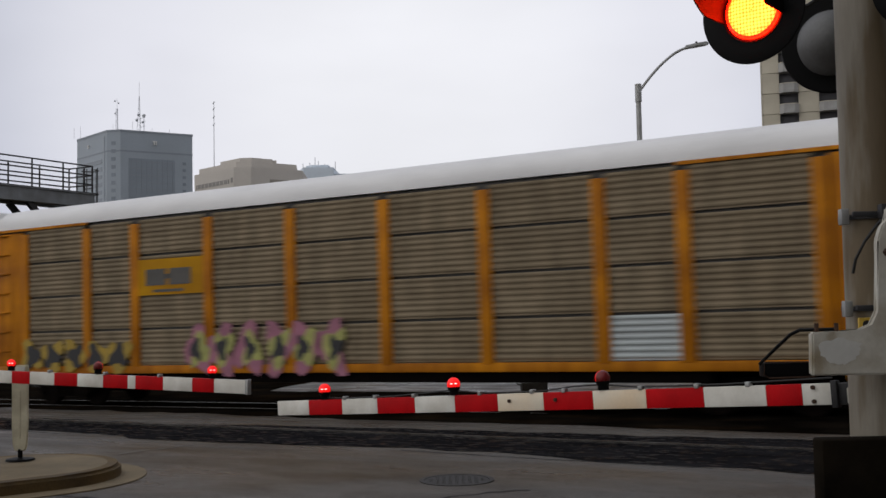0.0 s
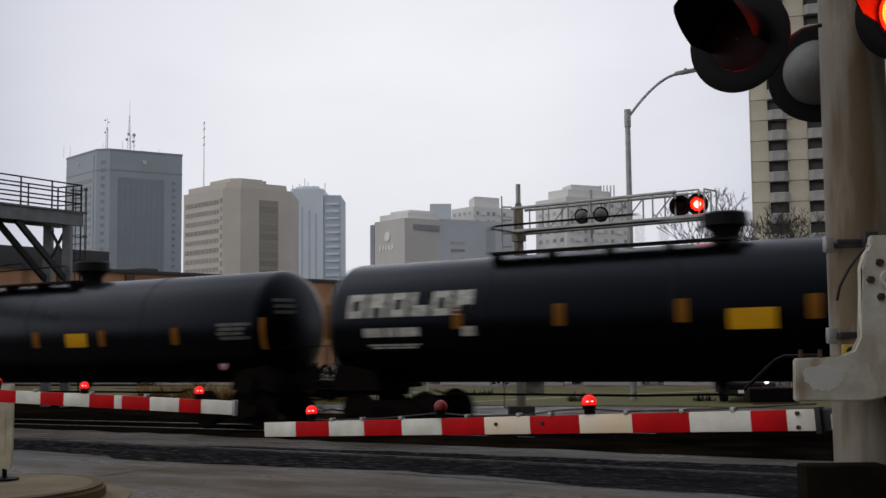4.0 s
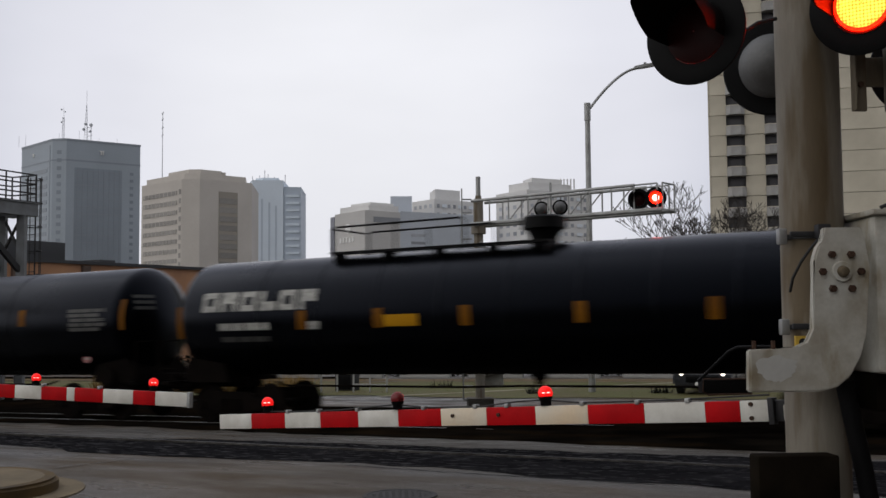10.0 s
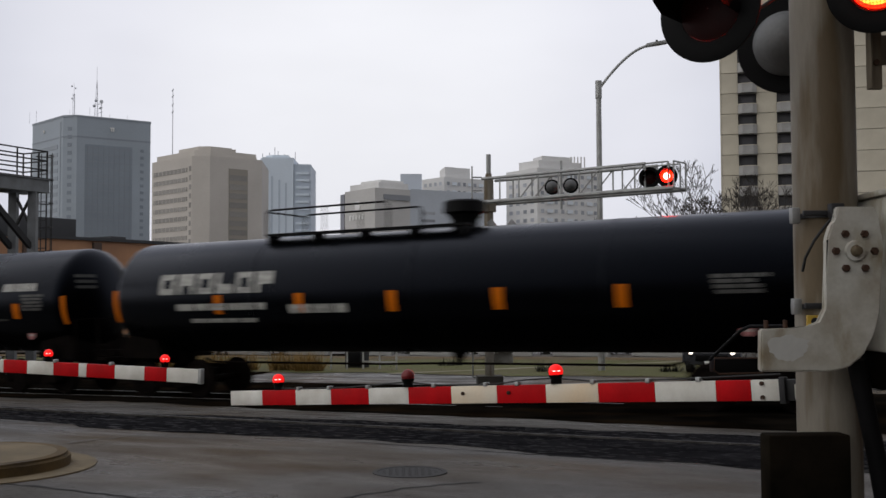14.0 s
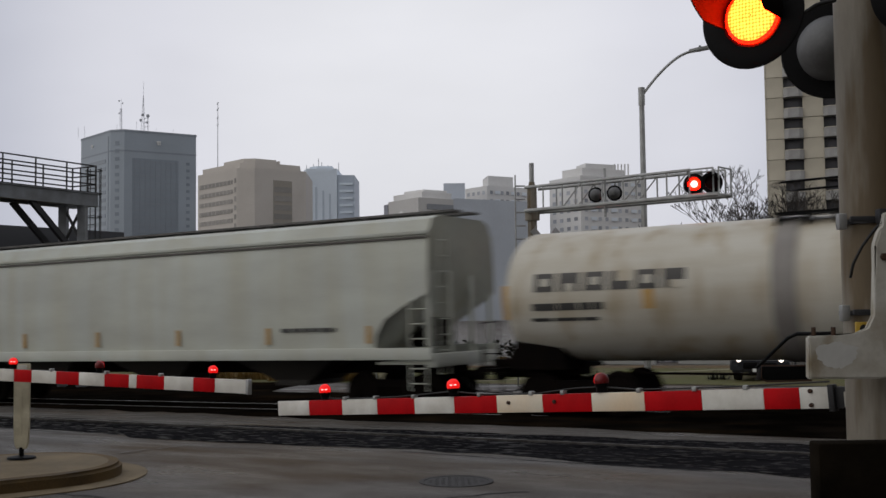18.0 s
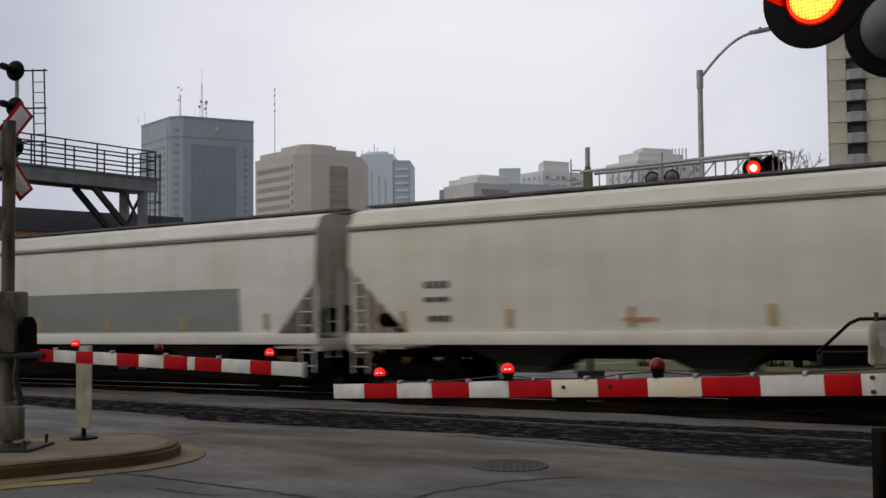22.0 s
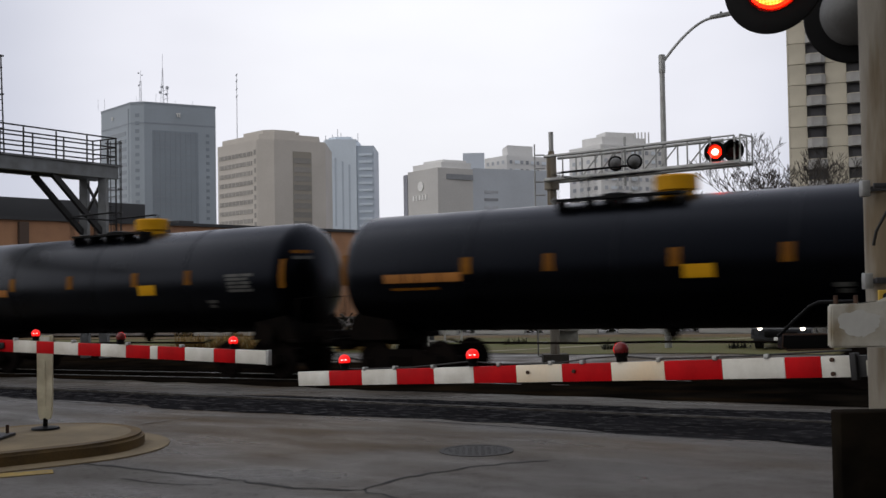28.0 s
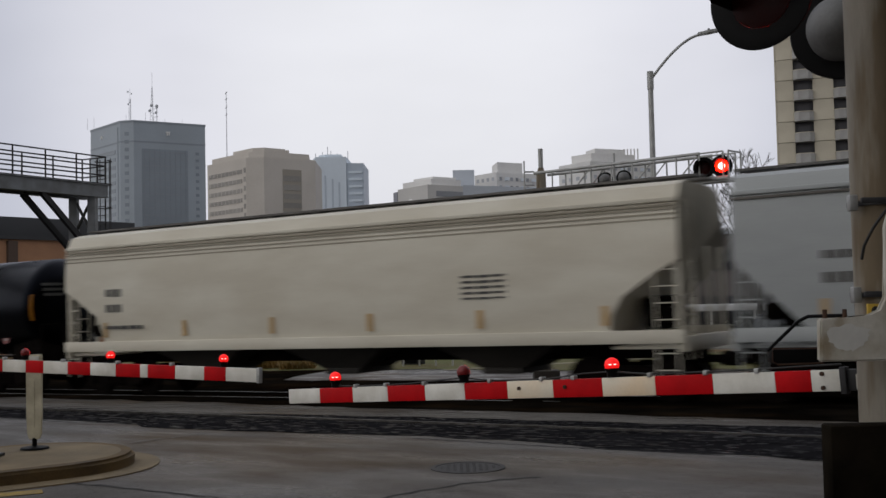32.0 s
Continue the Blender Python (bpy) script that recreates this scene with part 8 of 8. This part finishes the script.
def consist():
    """The train, from the front; each car lies between two couplings along the train."""
    name = (-7.75, -4.38, 2.66, 3.20)
    lines = ((-7.25, -5.72, 2.22, 2.42, "mark_white"), (-7.15, -5.8, 1.94, 2.06, "mark_white", 2), (-4.7, -4.38, 2.20, 2.41, "mark_white"))
    grey_box = ((7.0, 8.05, 2.22, 2.66, "mark_grey", 4),)
    bars = ((5.28, 6.50, 2.34, 2.46, "mark_white"), (5.28, 6.50, 2.18, 2.29, "mark_white"), (5.5, 6.2, 1.8, 2.0, "placard"))
    long_line = ((-7.95, -5.46, 2.34, 2.54, "mark_white"), (-7.7, -6.1, 1.98, 2.16, "mark_white", 2))
    autorack(25.2, -14.85, "orange autorack car with ribbed grey panels, white roof and graffiti", "roof_white", "plain")
    autorack(26.4, 11.05, "orange autorack car with ribbed grey panels, grey roof and graffiti", "roof_grey", "shield")
    seq = [24.26, 42.34, 60.98, 79.6, 98.23, 116.43, 135.53, 154.88, 173.55, 192.34, 211.2, 229.92, 248.58, 267.9, 287.4]
    looks = [
        dict(name_bar=(-7.95, -4.47, 2.74, 3.20), marks=((-7.56, -5.81, 2.25, 2.45, "mark_white"), (-7.48, -5.85, 1.97, 2.17, "mark_grey", 2), (-5.18, -4.83, 2.20, 2.44, "mark_white"), (-4.35, -3.43, 2.12, 2.36, "mark_white"), (6.32, 7.36, 2.28, 3.22, "mark_white", 7)), refs=(-5.3, -2.66, -0.1, 2.40, 4.52), ref_z=(2.26, 2.70)),
        dict(name_bar=(-7.76, -4.33, 2.60, 3.06), marks=lines + grey_box, yellow=((1.64, 2.44, 2.15, 2.52),), refs=(-4.77, -2.0, 0.45, 3.0, 5.6), ref_z=(2.16, 2.59), dome_at=1.1),
        dict(name_bar=name, marks=lines + grey_box, yellow=((1.1, 2.0, 2.2, 2.6),), refs=(-4.8, -2.4, 0.2, 2.7, 5.2)),
        dict(marks=((-7.3, -5.0, 2.55, 2.65, "safety_yellow"), (-7.1, -5.3, 2.3, 2.37, "safety_yellow"), (6.8, 7.63, 2.31, 2.8, "mark_grey", 4), (5.5, 6.55, 2.73, 2.82, "safety_yellow"), (5.5, 6.55, 2.42, 2.51, "safety_yellow")), yellow=((-3.2, -2.5, 2.2, 2.5),), scribble=True, refs=(-5.2, -2.5, 0.1, 2.92, 5.03), ref_z=(2.50, 2.93), ref_key="amber_dim"),
        dict(marks=((-7.06, -5.49, 2.28, 2.36, "mark_grey"), (-6.87, -5.69, 2.01, 2.10, "mark_grey"), (-0.27, 0.37, 1.86, 2.06, "reflector")), bands=(-5.5, -2.5, 0.5, 3.8), ref_key="amber_dim", refs=(-5.22, -2.06, 1.38, 4.4), ref_z=(2.24, 2.60)),
        dict(marks=long_line + ((4.1, 5.2, 2.01, 2.09, "mark_white"), (5.63, 6.78, 2.48, 2.65, "mark_white"), (5.33, 6.64, 2.18, 2.26, "mark_white"), (7.56, 8.40, 2.30, 2.72, "mark_grey", 4)), yellow=((3.62, 4.46, 2.29, 2.72),), bands=(-4.0, 1.5, 5.0), refs=(-5.91, -3.5, -0.88, 2.13, 5.1), ref_z=(2.53, 2.95)),
        dict(marks=((-7.54, -5.14, 2.30, 2.50, "mark_white"), (-7.36, -5.83, 1.95, 2.09, "mark_white", 2), (5.60, 7.20, 2.15, 2.27, "mark_white"), (7.33, 8.30, 2.32, 2.74, "mark_grey", 4)), yellow=((5.28, 6.0, 2.31, 2.66),), bands=(-4.0, 1.0, 5.0), refs=(-5.46, -2.96, -0.44, 2.22, 4.75), ref_z=(2.38, 2.80)),
        dict(marks=((-7.34, -5.63, 2.28, 2.47, "mark_white"), (-7.2, -5.8, 1.98, 2.08, "mark_grey"), (-3.34, -2.87, 2.57, 2.68, "mark_white"), (-4.85, -4.54, 2.31, 2.45, "mark_grey"), (6.6, 7.9, 2.3, 2.9, "mark_grey", 5)), yellow=((-1.52, -0.67, 2.36, 2.71),), refs=(-5.05, -2.5, -0.06, 2.38, 4.9), ref_z=(2.50, 2.93), ref_key="amber_dim"),
        dict(name_bar=(-7.71, -4.31, 2.70, 3.16), marks=((-7.14, -5.68, 2.25, 2.42, "mark_white"), (-7.12, -5.7, 1.98, 2.10, "mark_grey"), (-4.58, -4.27, 2.24, 2.42, "mark_white"), (6.32, 6.72, 2.28, 2.62, "placard"), (7.05, 7.98, 2.23, 2.63, "mark_grey", 4)), yellow=((-2.55, -1.70, 2.26, 2.52),), bands=(-6, -4.4, -2.8, -1.2, 0.4, 2.0, 3.6, 5.2), refs=(-4.75, -2.7, -0.55, 2.05, 4.75), ref_z=(2.24, 2.67)),
        dict(name_bar=(-7.75, -4.39, 2.62, 3.08), marks=((-7.28, -5.66, 2.19, 2.40, "mark_white"), (-7.2, -5.92, 1.91, 2.02, "mark_white"), (-4.74, -4.42, 2.18, 2.39, "mark_white"), (4.86, 6.32, 2.14, 2.21, "mark_white"), (4.74, 5.64, 2.01, 2.07, "mark_white"), (7.0, 8.0, 2.22, 2.64, "mark_grey", 4)), yellow=((-2.70, -1.92, 2.17, 2.51),), bands=(-6.2, -3.0, 0.2, 3.4), refs=(-4.88, -3.04, -0.72, 1.68, 4.35), ref_z=(2.16, 2.57)),
        dict(name_bar=(-7.76, -4.44, 2.72, 3.16), marks=((-7.31, -5.77, 2.26, 2.43, "mark_white"), (-7.29, -5.89, 1.97, 2.06, "mark_white"), (-4.76, -4.45, 2.2, 2.4, "mark_grey"), (-2.9, -2.4, 1.98, 2.08, "mark_grey"), (5.3, 6.6, 2.0, 2.08, "mark_grey"), (7.1, 8.0, 2.3, 2.7, "mark_grey", 4)), bands=(-4.8, -1.2, 2.4, 5.6), refs=(-4.9, -2.77, -0.76, 1.88, 4.57), ref_z=(2.24, 2.66)),
        dict(marks=((-7.21, -5.29, 2.31, 2.49, "mark_white"), (-7.1, -5.67, 1.99, 2.09, "mark_white"), (6.18, 7.44, 2.81, 3.02, "mark_white"), (6.88, 7.74, 2.26, 2.72, "mark_grey", 5), (-0.72, -0.22, 2.64, 2.85, "mark_grey", 2), (5.8, 6.3, 2.02, 2.07, "mark_grey")), yellow=((-1.61, -0.84, 2.31, 2.66),), refs=(-4.45, -1.84, 0.27, 2.52, 5.03, 6.68), ref_z=(2.07, 2.48)),
        dict(name_bar=(-7.2, -3.6, 2.6, 3.10), marks=((-6.6, -3.8, 2.2, 2.36, "mark_white"), (-6.2, -4.2, 1.9, 2.0, "mark_white"), (-3.2, -1.6, 2.1, 2.3, "mark_white"), (6.7, 7.8, 2.3, 2.7, "mark_grey", 4)), ref_z=(2.10, 2.56), refs=(-5.3, -2.9, -0.4, 2.2, 4.9), ref_key="reflector"),
        dict(marks=bars + lines, yellow=((1.5, 2.3, 2.2, 2.6),), refs=(-4.9, -2.4, 0.1, 2.7, 5.2)),
    ]
    for (a, b), k in zip(zip(seq, seq[1:]), looks):
        k.setdefault("yellow", ())
        tank_car(b - a, (a + b) / 2, "black tank car with white marks, amber reflectors and a top platform" if "name_bar" in k else "plain black tank car with amber reflectors and small stencils", **k)

    def hop(a, b, label, body, **k):
        return hopper_car(b - a, (a + b) / 2, label, body, **k)
    hop(287.4, 303.4, "beige covered hopper car with a broad tan band and grimy sill", BEIGE, bands=((-3.15, 2.82, 1.6, 3.80, TAN),), marks=((-5.95, -5.2, 2.71, 2.9, "mark_grey"), (-6.04, -4.91, 2.05, 2.3, "mark_grey"), (-5.7, -5.2, 1.9, 2.06, "mark_grey"), (4.76, 5.28, 1.74, 2.01, "mark_black"), (2.9, 4.1, 1.72, 1.82, "mark_grey")), grooves=3, slope=((3.55, 0.0), (1.40, 1.33)), seam_key="groove")
    tank_car(13.4, 310.15, "short black tank car with a lemon yellow fittings housing", dome="yellow", dome_mat="lemon_yellow", dome_at=0.48, manway_at=-1.15, marks=((-4.36, -2.5, 2.29, 2.46, "mark_white"), (4.22, 5.2, 2.28, 2.80, "mark_white", 6), (-2.3, -1.6, 2.0, 2.06, "mark_grey"), (0.9, 1.7, 2.02, 2.08, "mark_grey")), yellow=((2.16, 2.80, 1.62, 1.94),), walk_from=-1.6, walk_to=0.9, refs=(-2.23, 0.52, 2.36), ref_z=(2.33, 2.74))
    hop(317.15, 336.05, "pale green-grey covered hopper car with small stencils", GREEN_GREY, marks=((-7.97, -7.3, 2.65, 2.86, "mark_grey"), (-7.98, -7.3, 2.24, 2.45, "mark_grey"), (-8.1, -6.37, 1.9, 1.97, "mark_grey"), (-5.9, -5.6, 2.6, 2.75, "mark_grey"), (4.8, 6.4, 1.9, 2.0, "mark_grey")), slope=((2.72, 0.0), (2.52, 0.52), (2.14, 1.18), (1.80, 1.42), (1.40, 1.48)))
    tank_car(15.46, 344.08, "white tank car stained with brown rust and a grey belt", "tank_white", dome="drum", dome_mat="roof_grey", dome_at=0.7, name_bar=(-6.10, -2.73, 2.64, 3.02), marks=((5.52, 6.38, 2.33, 2.72, "mark_black", 2), (4.71, 5.15, 1.94, 2.09, "mark_black"), (-6.10, -4.51, 2.25, 2.40, "mark_grey"), (-6.13, -4.61, 2.03, 2.10, "mark_grey")), belt=True, walk_from=-1.2, walk_to=1.2, refs=(-3.54, -0.98, 1.49, 3.82), ref_z=(2.24, 2.62), ref_key="rust_amber")
    hop(352.3, 371.0, "cream covered hopper car with rusty streaks", CREAM, marks=((-7.3, -6.5, 2.41, 2.63, "mark_grey"), (-7.25, -6.5, 2.08, 2.30, "mark_grey"), (-7.25, -5.8, 1.78, 1.86, "mark_grey"), (-0.95, 0.45, 2.55, 2.59, "mark_grey"), (-0.7, 0.25, 2.45, 2.49, "mark_grey"), (-0.5, 0.1, 2.33, 2.38, "mark_grey")))
    hop(371.0, 390.0, "plain grey covered hopper car", GREY, marks=((-7.2, -6.6, 2.55, 2.65, "mark_black"), (-7.2, -6.4, 2.25, 2.35, "mark_black"), (2.0, 3.0, 1.7, 1.78, "mark_white")))
    hop(390.0, 409.3, "white covered hopper car with a long grey band", WHITE1, bands=((-5.0, 6.6, 1.58, 2.68, BAND_GREY),), marks=((-7.0, -6.2, 2.63, 2.84, "mark_grey"), (-7.0, -6.2, 2.2, 2.41, "mark_grey"), (-6.95, -5.3, 1.78, 1.86, "mark_grey"), (-5.7, -5.45, 2.4, 2.6, "mark_grey")))
    hop(409.3, 427.7, "warm white covered hopper car with faint stencils", WHITE2, marks=((-6.5, -5.8, 2.51, 2.68, "mark_grey"), (-6.5, -5.8, 2.2, 2.32, "mark_grey"), (-6.4, -5.8, 1.76, 1.9, "mark_grey"), (7.4, 8.1, 3.28, 3.6, "mark_grey"), (-1.6, -0.9, 1.72, 1.8, "mark_pink"), (3.4, 4.2, 1.72, 1.8, "mark_grey")), slope=((3.10, 0.0), (1.40, 1.79)))
    hop(427.7, 446.4, "off-white covered hopper car with a long seam and stencils", WHITE2, seam=True, marks=((-6.8, -6.1, 2.67, 2.86, "mark_grey"), (-6.75, -6.1, 2.3, 2.5, "mark_grey"), (-6.7, -6.3, 1.9, 2.04, "mark_grey"), (6.0, 7.2, 3.7, 3.9, "mark_grey"), (0.5, 1.2, 1.75, 1.82, "mark_grey"), (3.2, 4.0, 1.75, 1.82, "mark_grey")), slope=((3.10, 0.0), (1.40, 1.79)))
    ytext = ((-5.70, -3.65, 2.31, 2.51, "amber_text"), (-5.5, -4.25, 2.14, 2.20, "amber_dim"), (4.98, 5.88, 2.21, 2.69, "mark_grey", 5), (4.28, 4.6, 1.82, 2.05, "mark_grey", 2))
    yrefs = (-3.56, -1.6, 1.2, 3.38)

    def amber_tank(a, b, panel, **k):
        tank_car(b - a, (a + b) / 2, "black tank car with amber writing bars and a yellow fittings housing", dome="yellow", r=1.40, ref_z=(2.46, 2.83), yellow=((panel, panel + 0.62, 2.22, 2.49),), **k)
    amber_tank(446.4, 461.67, 1.32, marks=ytext + ((-4.27, -3.25, 1.84, 2.24, "teal_mark"),), refs=yrefs, dome_at=0.76, manway_at=-1.45, walk_from=-1.7, walk_to=1.25)
    amber_tank(461.67, 477.5, 2.46, marks=((-5.39, -3.44, 2.33, 2.53, "amber_text"),) + ytext[2:], refs=(-3.17, -1.25, 1.36, 3.48), dome_at=-0.34, manway_at=1.25, walk_from=-1.25, walk_to=1.45)

    def tags(car, y):
        spray(car, y - 0.012, -7.2, -5.7, 1.28, 1.50, ("teal",), 19, 3)
        spray(car, y - 0.012, -5.5, -0.4, 1.34, 2.84, ("sky", "slate", "ink"), 21, 7, True)
        spray(car, y - 0.026, -0.3, 6.2, 1.34, 2.80, ("sky", "slate", "ink"), 23, 9, True)
        spray(car, y - 0.04, -4.9, 5.6, 1.24, 1.56, ("slate", "pink"), 29, 9)
    hop(477.5, 496.27, "cream covered hopper car with a broad blue and black graffiti", paint("hopper_pale_cream", (0.70, 0.67, 0.55), (0.58, 0.52, 0.39), 0.55, 0.5), graffiti=tags, seam_key="groove", walk_key="rusty_walk", marks=((-7.7, -7.0, 2.6, 2.78, "mark_grey"), (-7.7, -6.9, 2.2, 2.34, "mark_grey"), (-6.3, -6.0, 2.6, 2.72, "mark_grey")))
    amber_tank(496.27, 511.77, 1.45, marks=ytext, refs=yrefs, dome_at=0.85, walk_from=-1.6, walk_to=1.3)
    amber_tank(511.77, 527.18, 1.84, marks=ytext, refs=(-3.4, -0.9, 1.7, 3.66), dome_at=0.95, walk_from=-1.5, walk_to=1.4)
    amber_tank(527.18, 542.91, 1.44, marks=ytext, refs=(-3.5, -1.48, 1.28, 3.48), dome_at=0.90, walk_from=-1.6, walk_to=1.3)
    tank_car(19.43, 552.6, "long black tank car with white stencils and amber reflectors", marks=((-7.36, -5.50, 2.22, 2.39, "mark_white"), (-7.24, -5.82, 1.91, 2.01, "mark_grey"), (-5.0, -4.7, 2.25, 2.4, "mark_grey")) + bars, yellow=((3.04, 3.84, 2.19, 2.61),), dome_at=0.8, bands=(-6, -3, 0, 3, 6), refs=(-5.2, -2.62, -0.08, 2.52, 5.26), ref_z=(2.40, 2.84))
    for a, b, panel in ((562.34, 579.90, (2.19, 3.08, 2.67, 2.95)), (579.90, 597.0, (2.14, 3.06, 2.73, 3.01))):
        tank_car(b - a, (a + b) / 2, "black tank car with white marks and twin fittings on top", dome="twin", dome_at=-0.08, name_bar=(-6.53, -3.06, 2.76, 3.18), marks=((-6.28, -4.73, 2.31, 2.47, "mark_white"), (-6.23, -4.83, 2.05, 2.13, "mark_grey", 2), (-3.68, -3.36, 2.26, 2.48, "mark_white"), (5.04, 6.02, 2.23, 2.70, "mark_white", 6), (4.34, 4.77, 1.89, 2.08, "mark_grey", 2)), yellow=(panel,), walk_from=-2.28, walk_to=0.92, refs=(-3.98, -1.70, 1.0, 3.32), ref_z=(2.31, 2.72))
    hop(597.3, 615.95, "cream covered hopper car with a block of stencils", paint("hopper_ivory", (0.66, 0.63, 0.54), (0.55, 0.51, 0.42), 0.55, 0.5), marks=((-7.2, -6.6, 2.7, 2.91, "mark_grey"), (-7.2, -6.6, 2.28, 2.5, "mark_grey"), (-7.2, -5.8, 1.83, 1.93, "mark_grey"), (3.9, 5.0, 2.72, 2.78, "mark_grey"), (3.9, 5.0, 2.60, 2.66, "mark_grey"), (3.9, 5.0, 2.48, 2.54, "mark_grey"), (3.9, 5.0, 2.36, 2.42, "mark_grey"), (3.9, 5.0, 2.25, 2.30, "mark_grey")), grooves=3, slope=((2.90, 0.0), (2.62, 0.54), (2.18, 1.21), (1.80, 1.45), (1.40, 1.50)), seam_key="groove")
    hop(615.95, 635.5, "light grey covered hopper car", paint("hopper_blue_grey", (0.37, 0.39, 0.395), (0.31, 0.33, 0.335), 0.55, 0.5), marks=((-7.6, -6.4, 2.75, 2.9, "mark_black"), (-7.6, -6.4, 2.3, 2.5, "mark_black")))


consist()


# ------------------------------------------------------------------ what moves
def train_shift(t):
    return -19.169 * t - 0.008635 * t * t


def motions():
    tilt = -math.degrees(math.atan(GRADE))
    times = [2.0 * k for k in range(17)]
    for car, s0 in TRAIN:
        rows = []
        for t in times:
            s = s0 + train_shift(t)
            x, y = ns(RAIL_N, s)
            rows.append((t, pose(x, y, rail_z(s), 0, tilt, TURN)))
        walk(car, rows)
    for w, p, s0 in WHEELS:
        # the wheels turn while their car is before the camera
        seen = [t for t in [k / 30 for k in range(0, 961)] if -52 < s0 + train_shift(t) < 22]
        if not seen:
            continue
        rows, last = [(0.0, p)] if seen[0] > 0 else [], None
        for t in seen:
            a = math.degrees(train_shift(t) / 0.485)
            q = p @ pose(0, 0, 0, 0, a, 0)
            rows.append((t, q))
            last = q
        if seen[-1] < 32.0:
            rows.append((32.0, last))
        walk(w, rows)
    for lens, p, phase, lag in BLINK:
        # each lamp turns its lit or its dark side forward, a half turn in a tenth of a second, begun and ended between whole seconds
        turns = []
        for k in range(-2, 36):
            start = (k - 0.5 * phase) * 0.966 + 0.54
            for c, on in ((start + lag[0], True), (start + 0.483 + lag[1], False)):
                f, whole = round((c - 0.05) * 30), 30 * round(c)
                if abs(c - round(c)) < 0.09:
                    f = whole + 1 if c - round(c) > -0.012 else whole - 4
                turns.append((f, on))
        turn = 0.0 if [on for f, on in turns if f <= 0][-1] else 180.0
        rows = [(0.0, p @ pose(0, 0, 0, 0, 0, turn))]
        for f, on in turns:
            if f < 1 or f + 3 > 960:
                continue
            if f - 1 > rows[-1][0] * 30 + 0.5:
                rows.append(((f - 1) / 30, p @ pose(0, 0, 0, 0, 0, turn)))
            for i in range(4):
                rows.append(((f + i) / 30, p @ pose(0, 0, 0, 0, 0, turn + 60 * i)))
            rows.append(((f + 4) / 30, p @ pose(0, 0, 0, 0, 0, turn + 180)))
            turn += 180.0
        rows = [r for r in rows if r[0] <= 32.0]
        if rows[-1][0] < 31.99:
            rows.append((32.0, rows[-1][1]))
        walk(lens, rows)


motions()
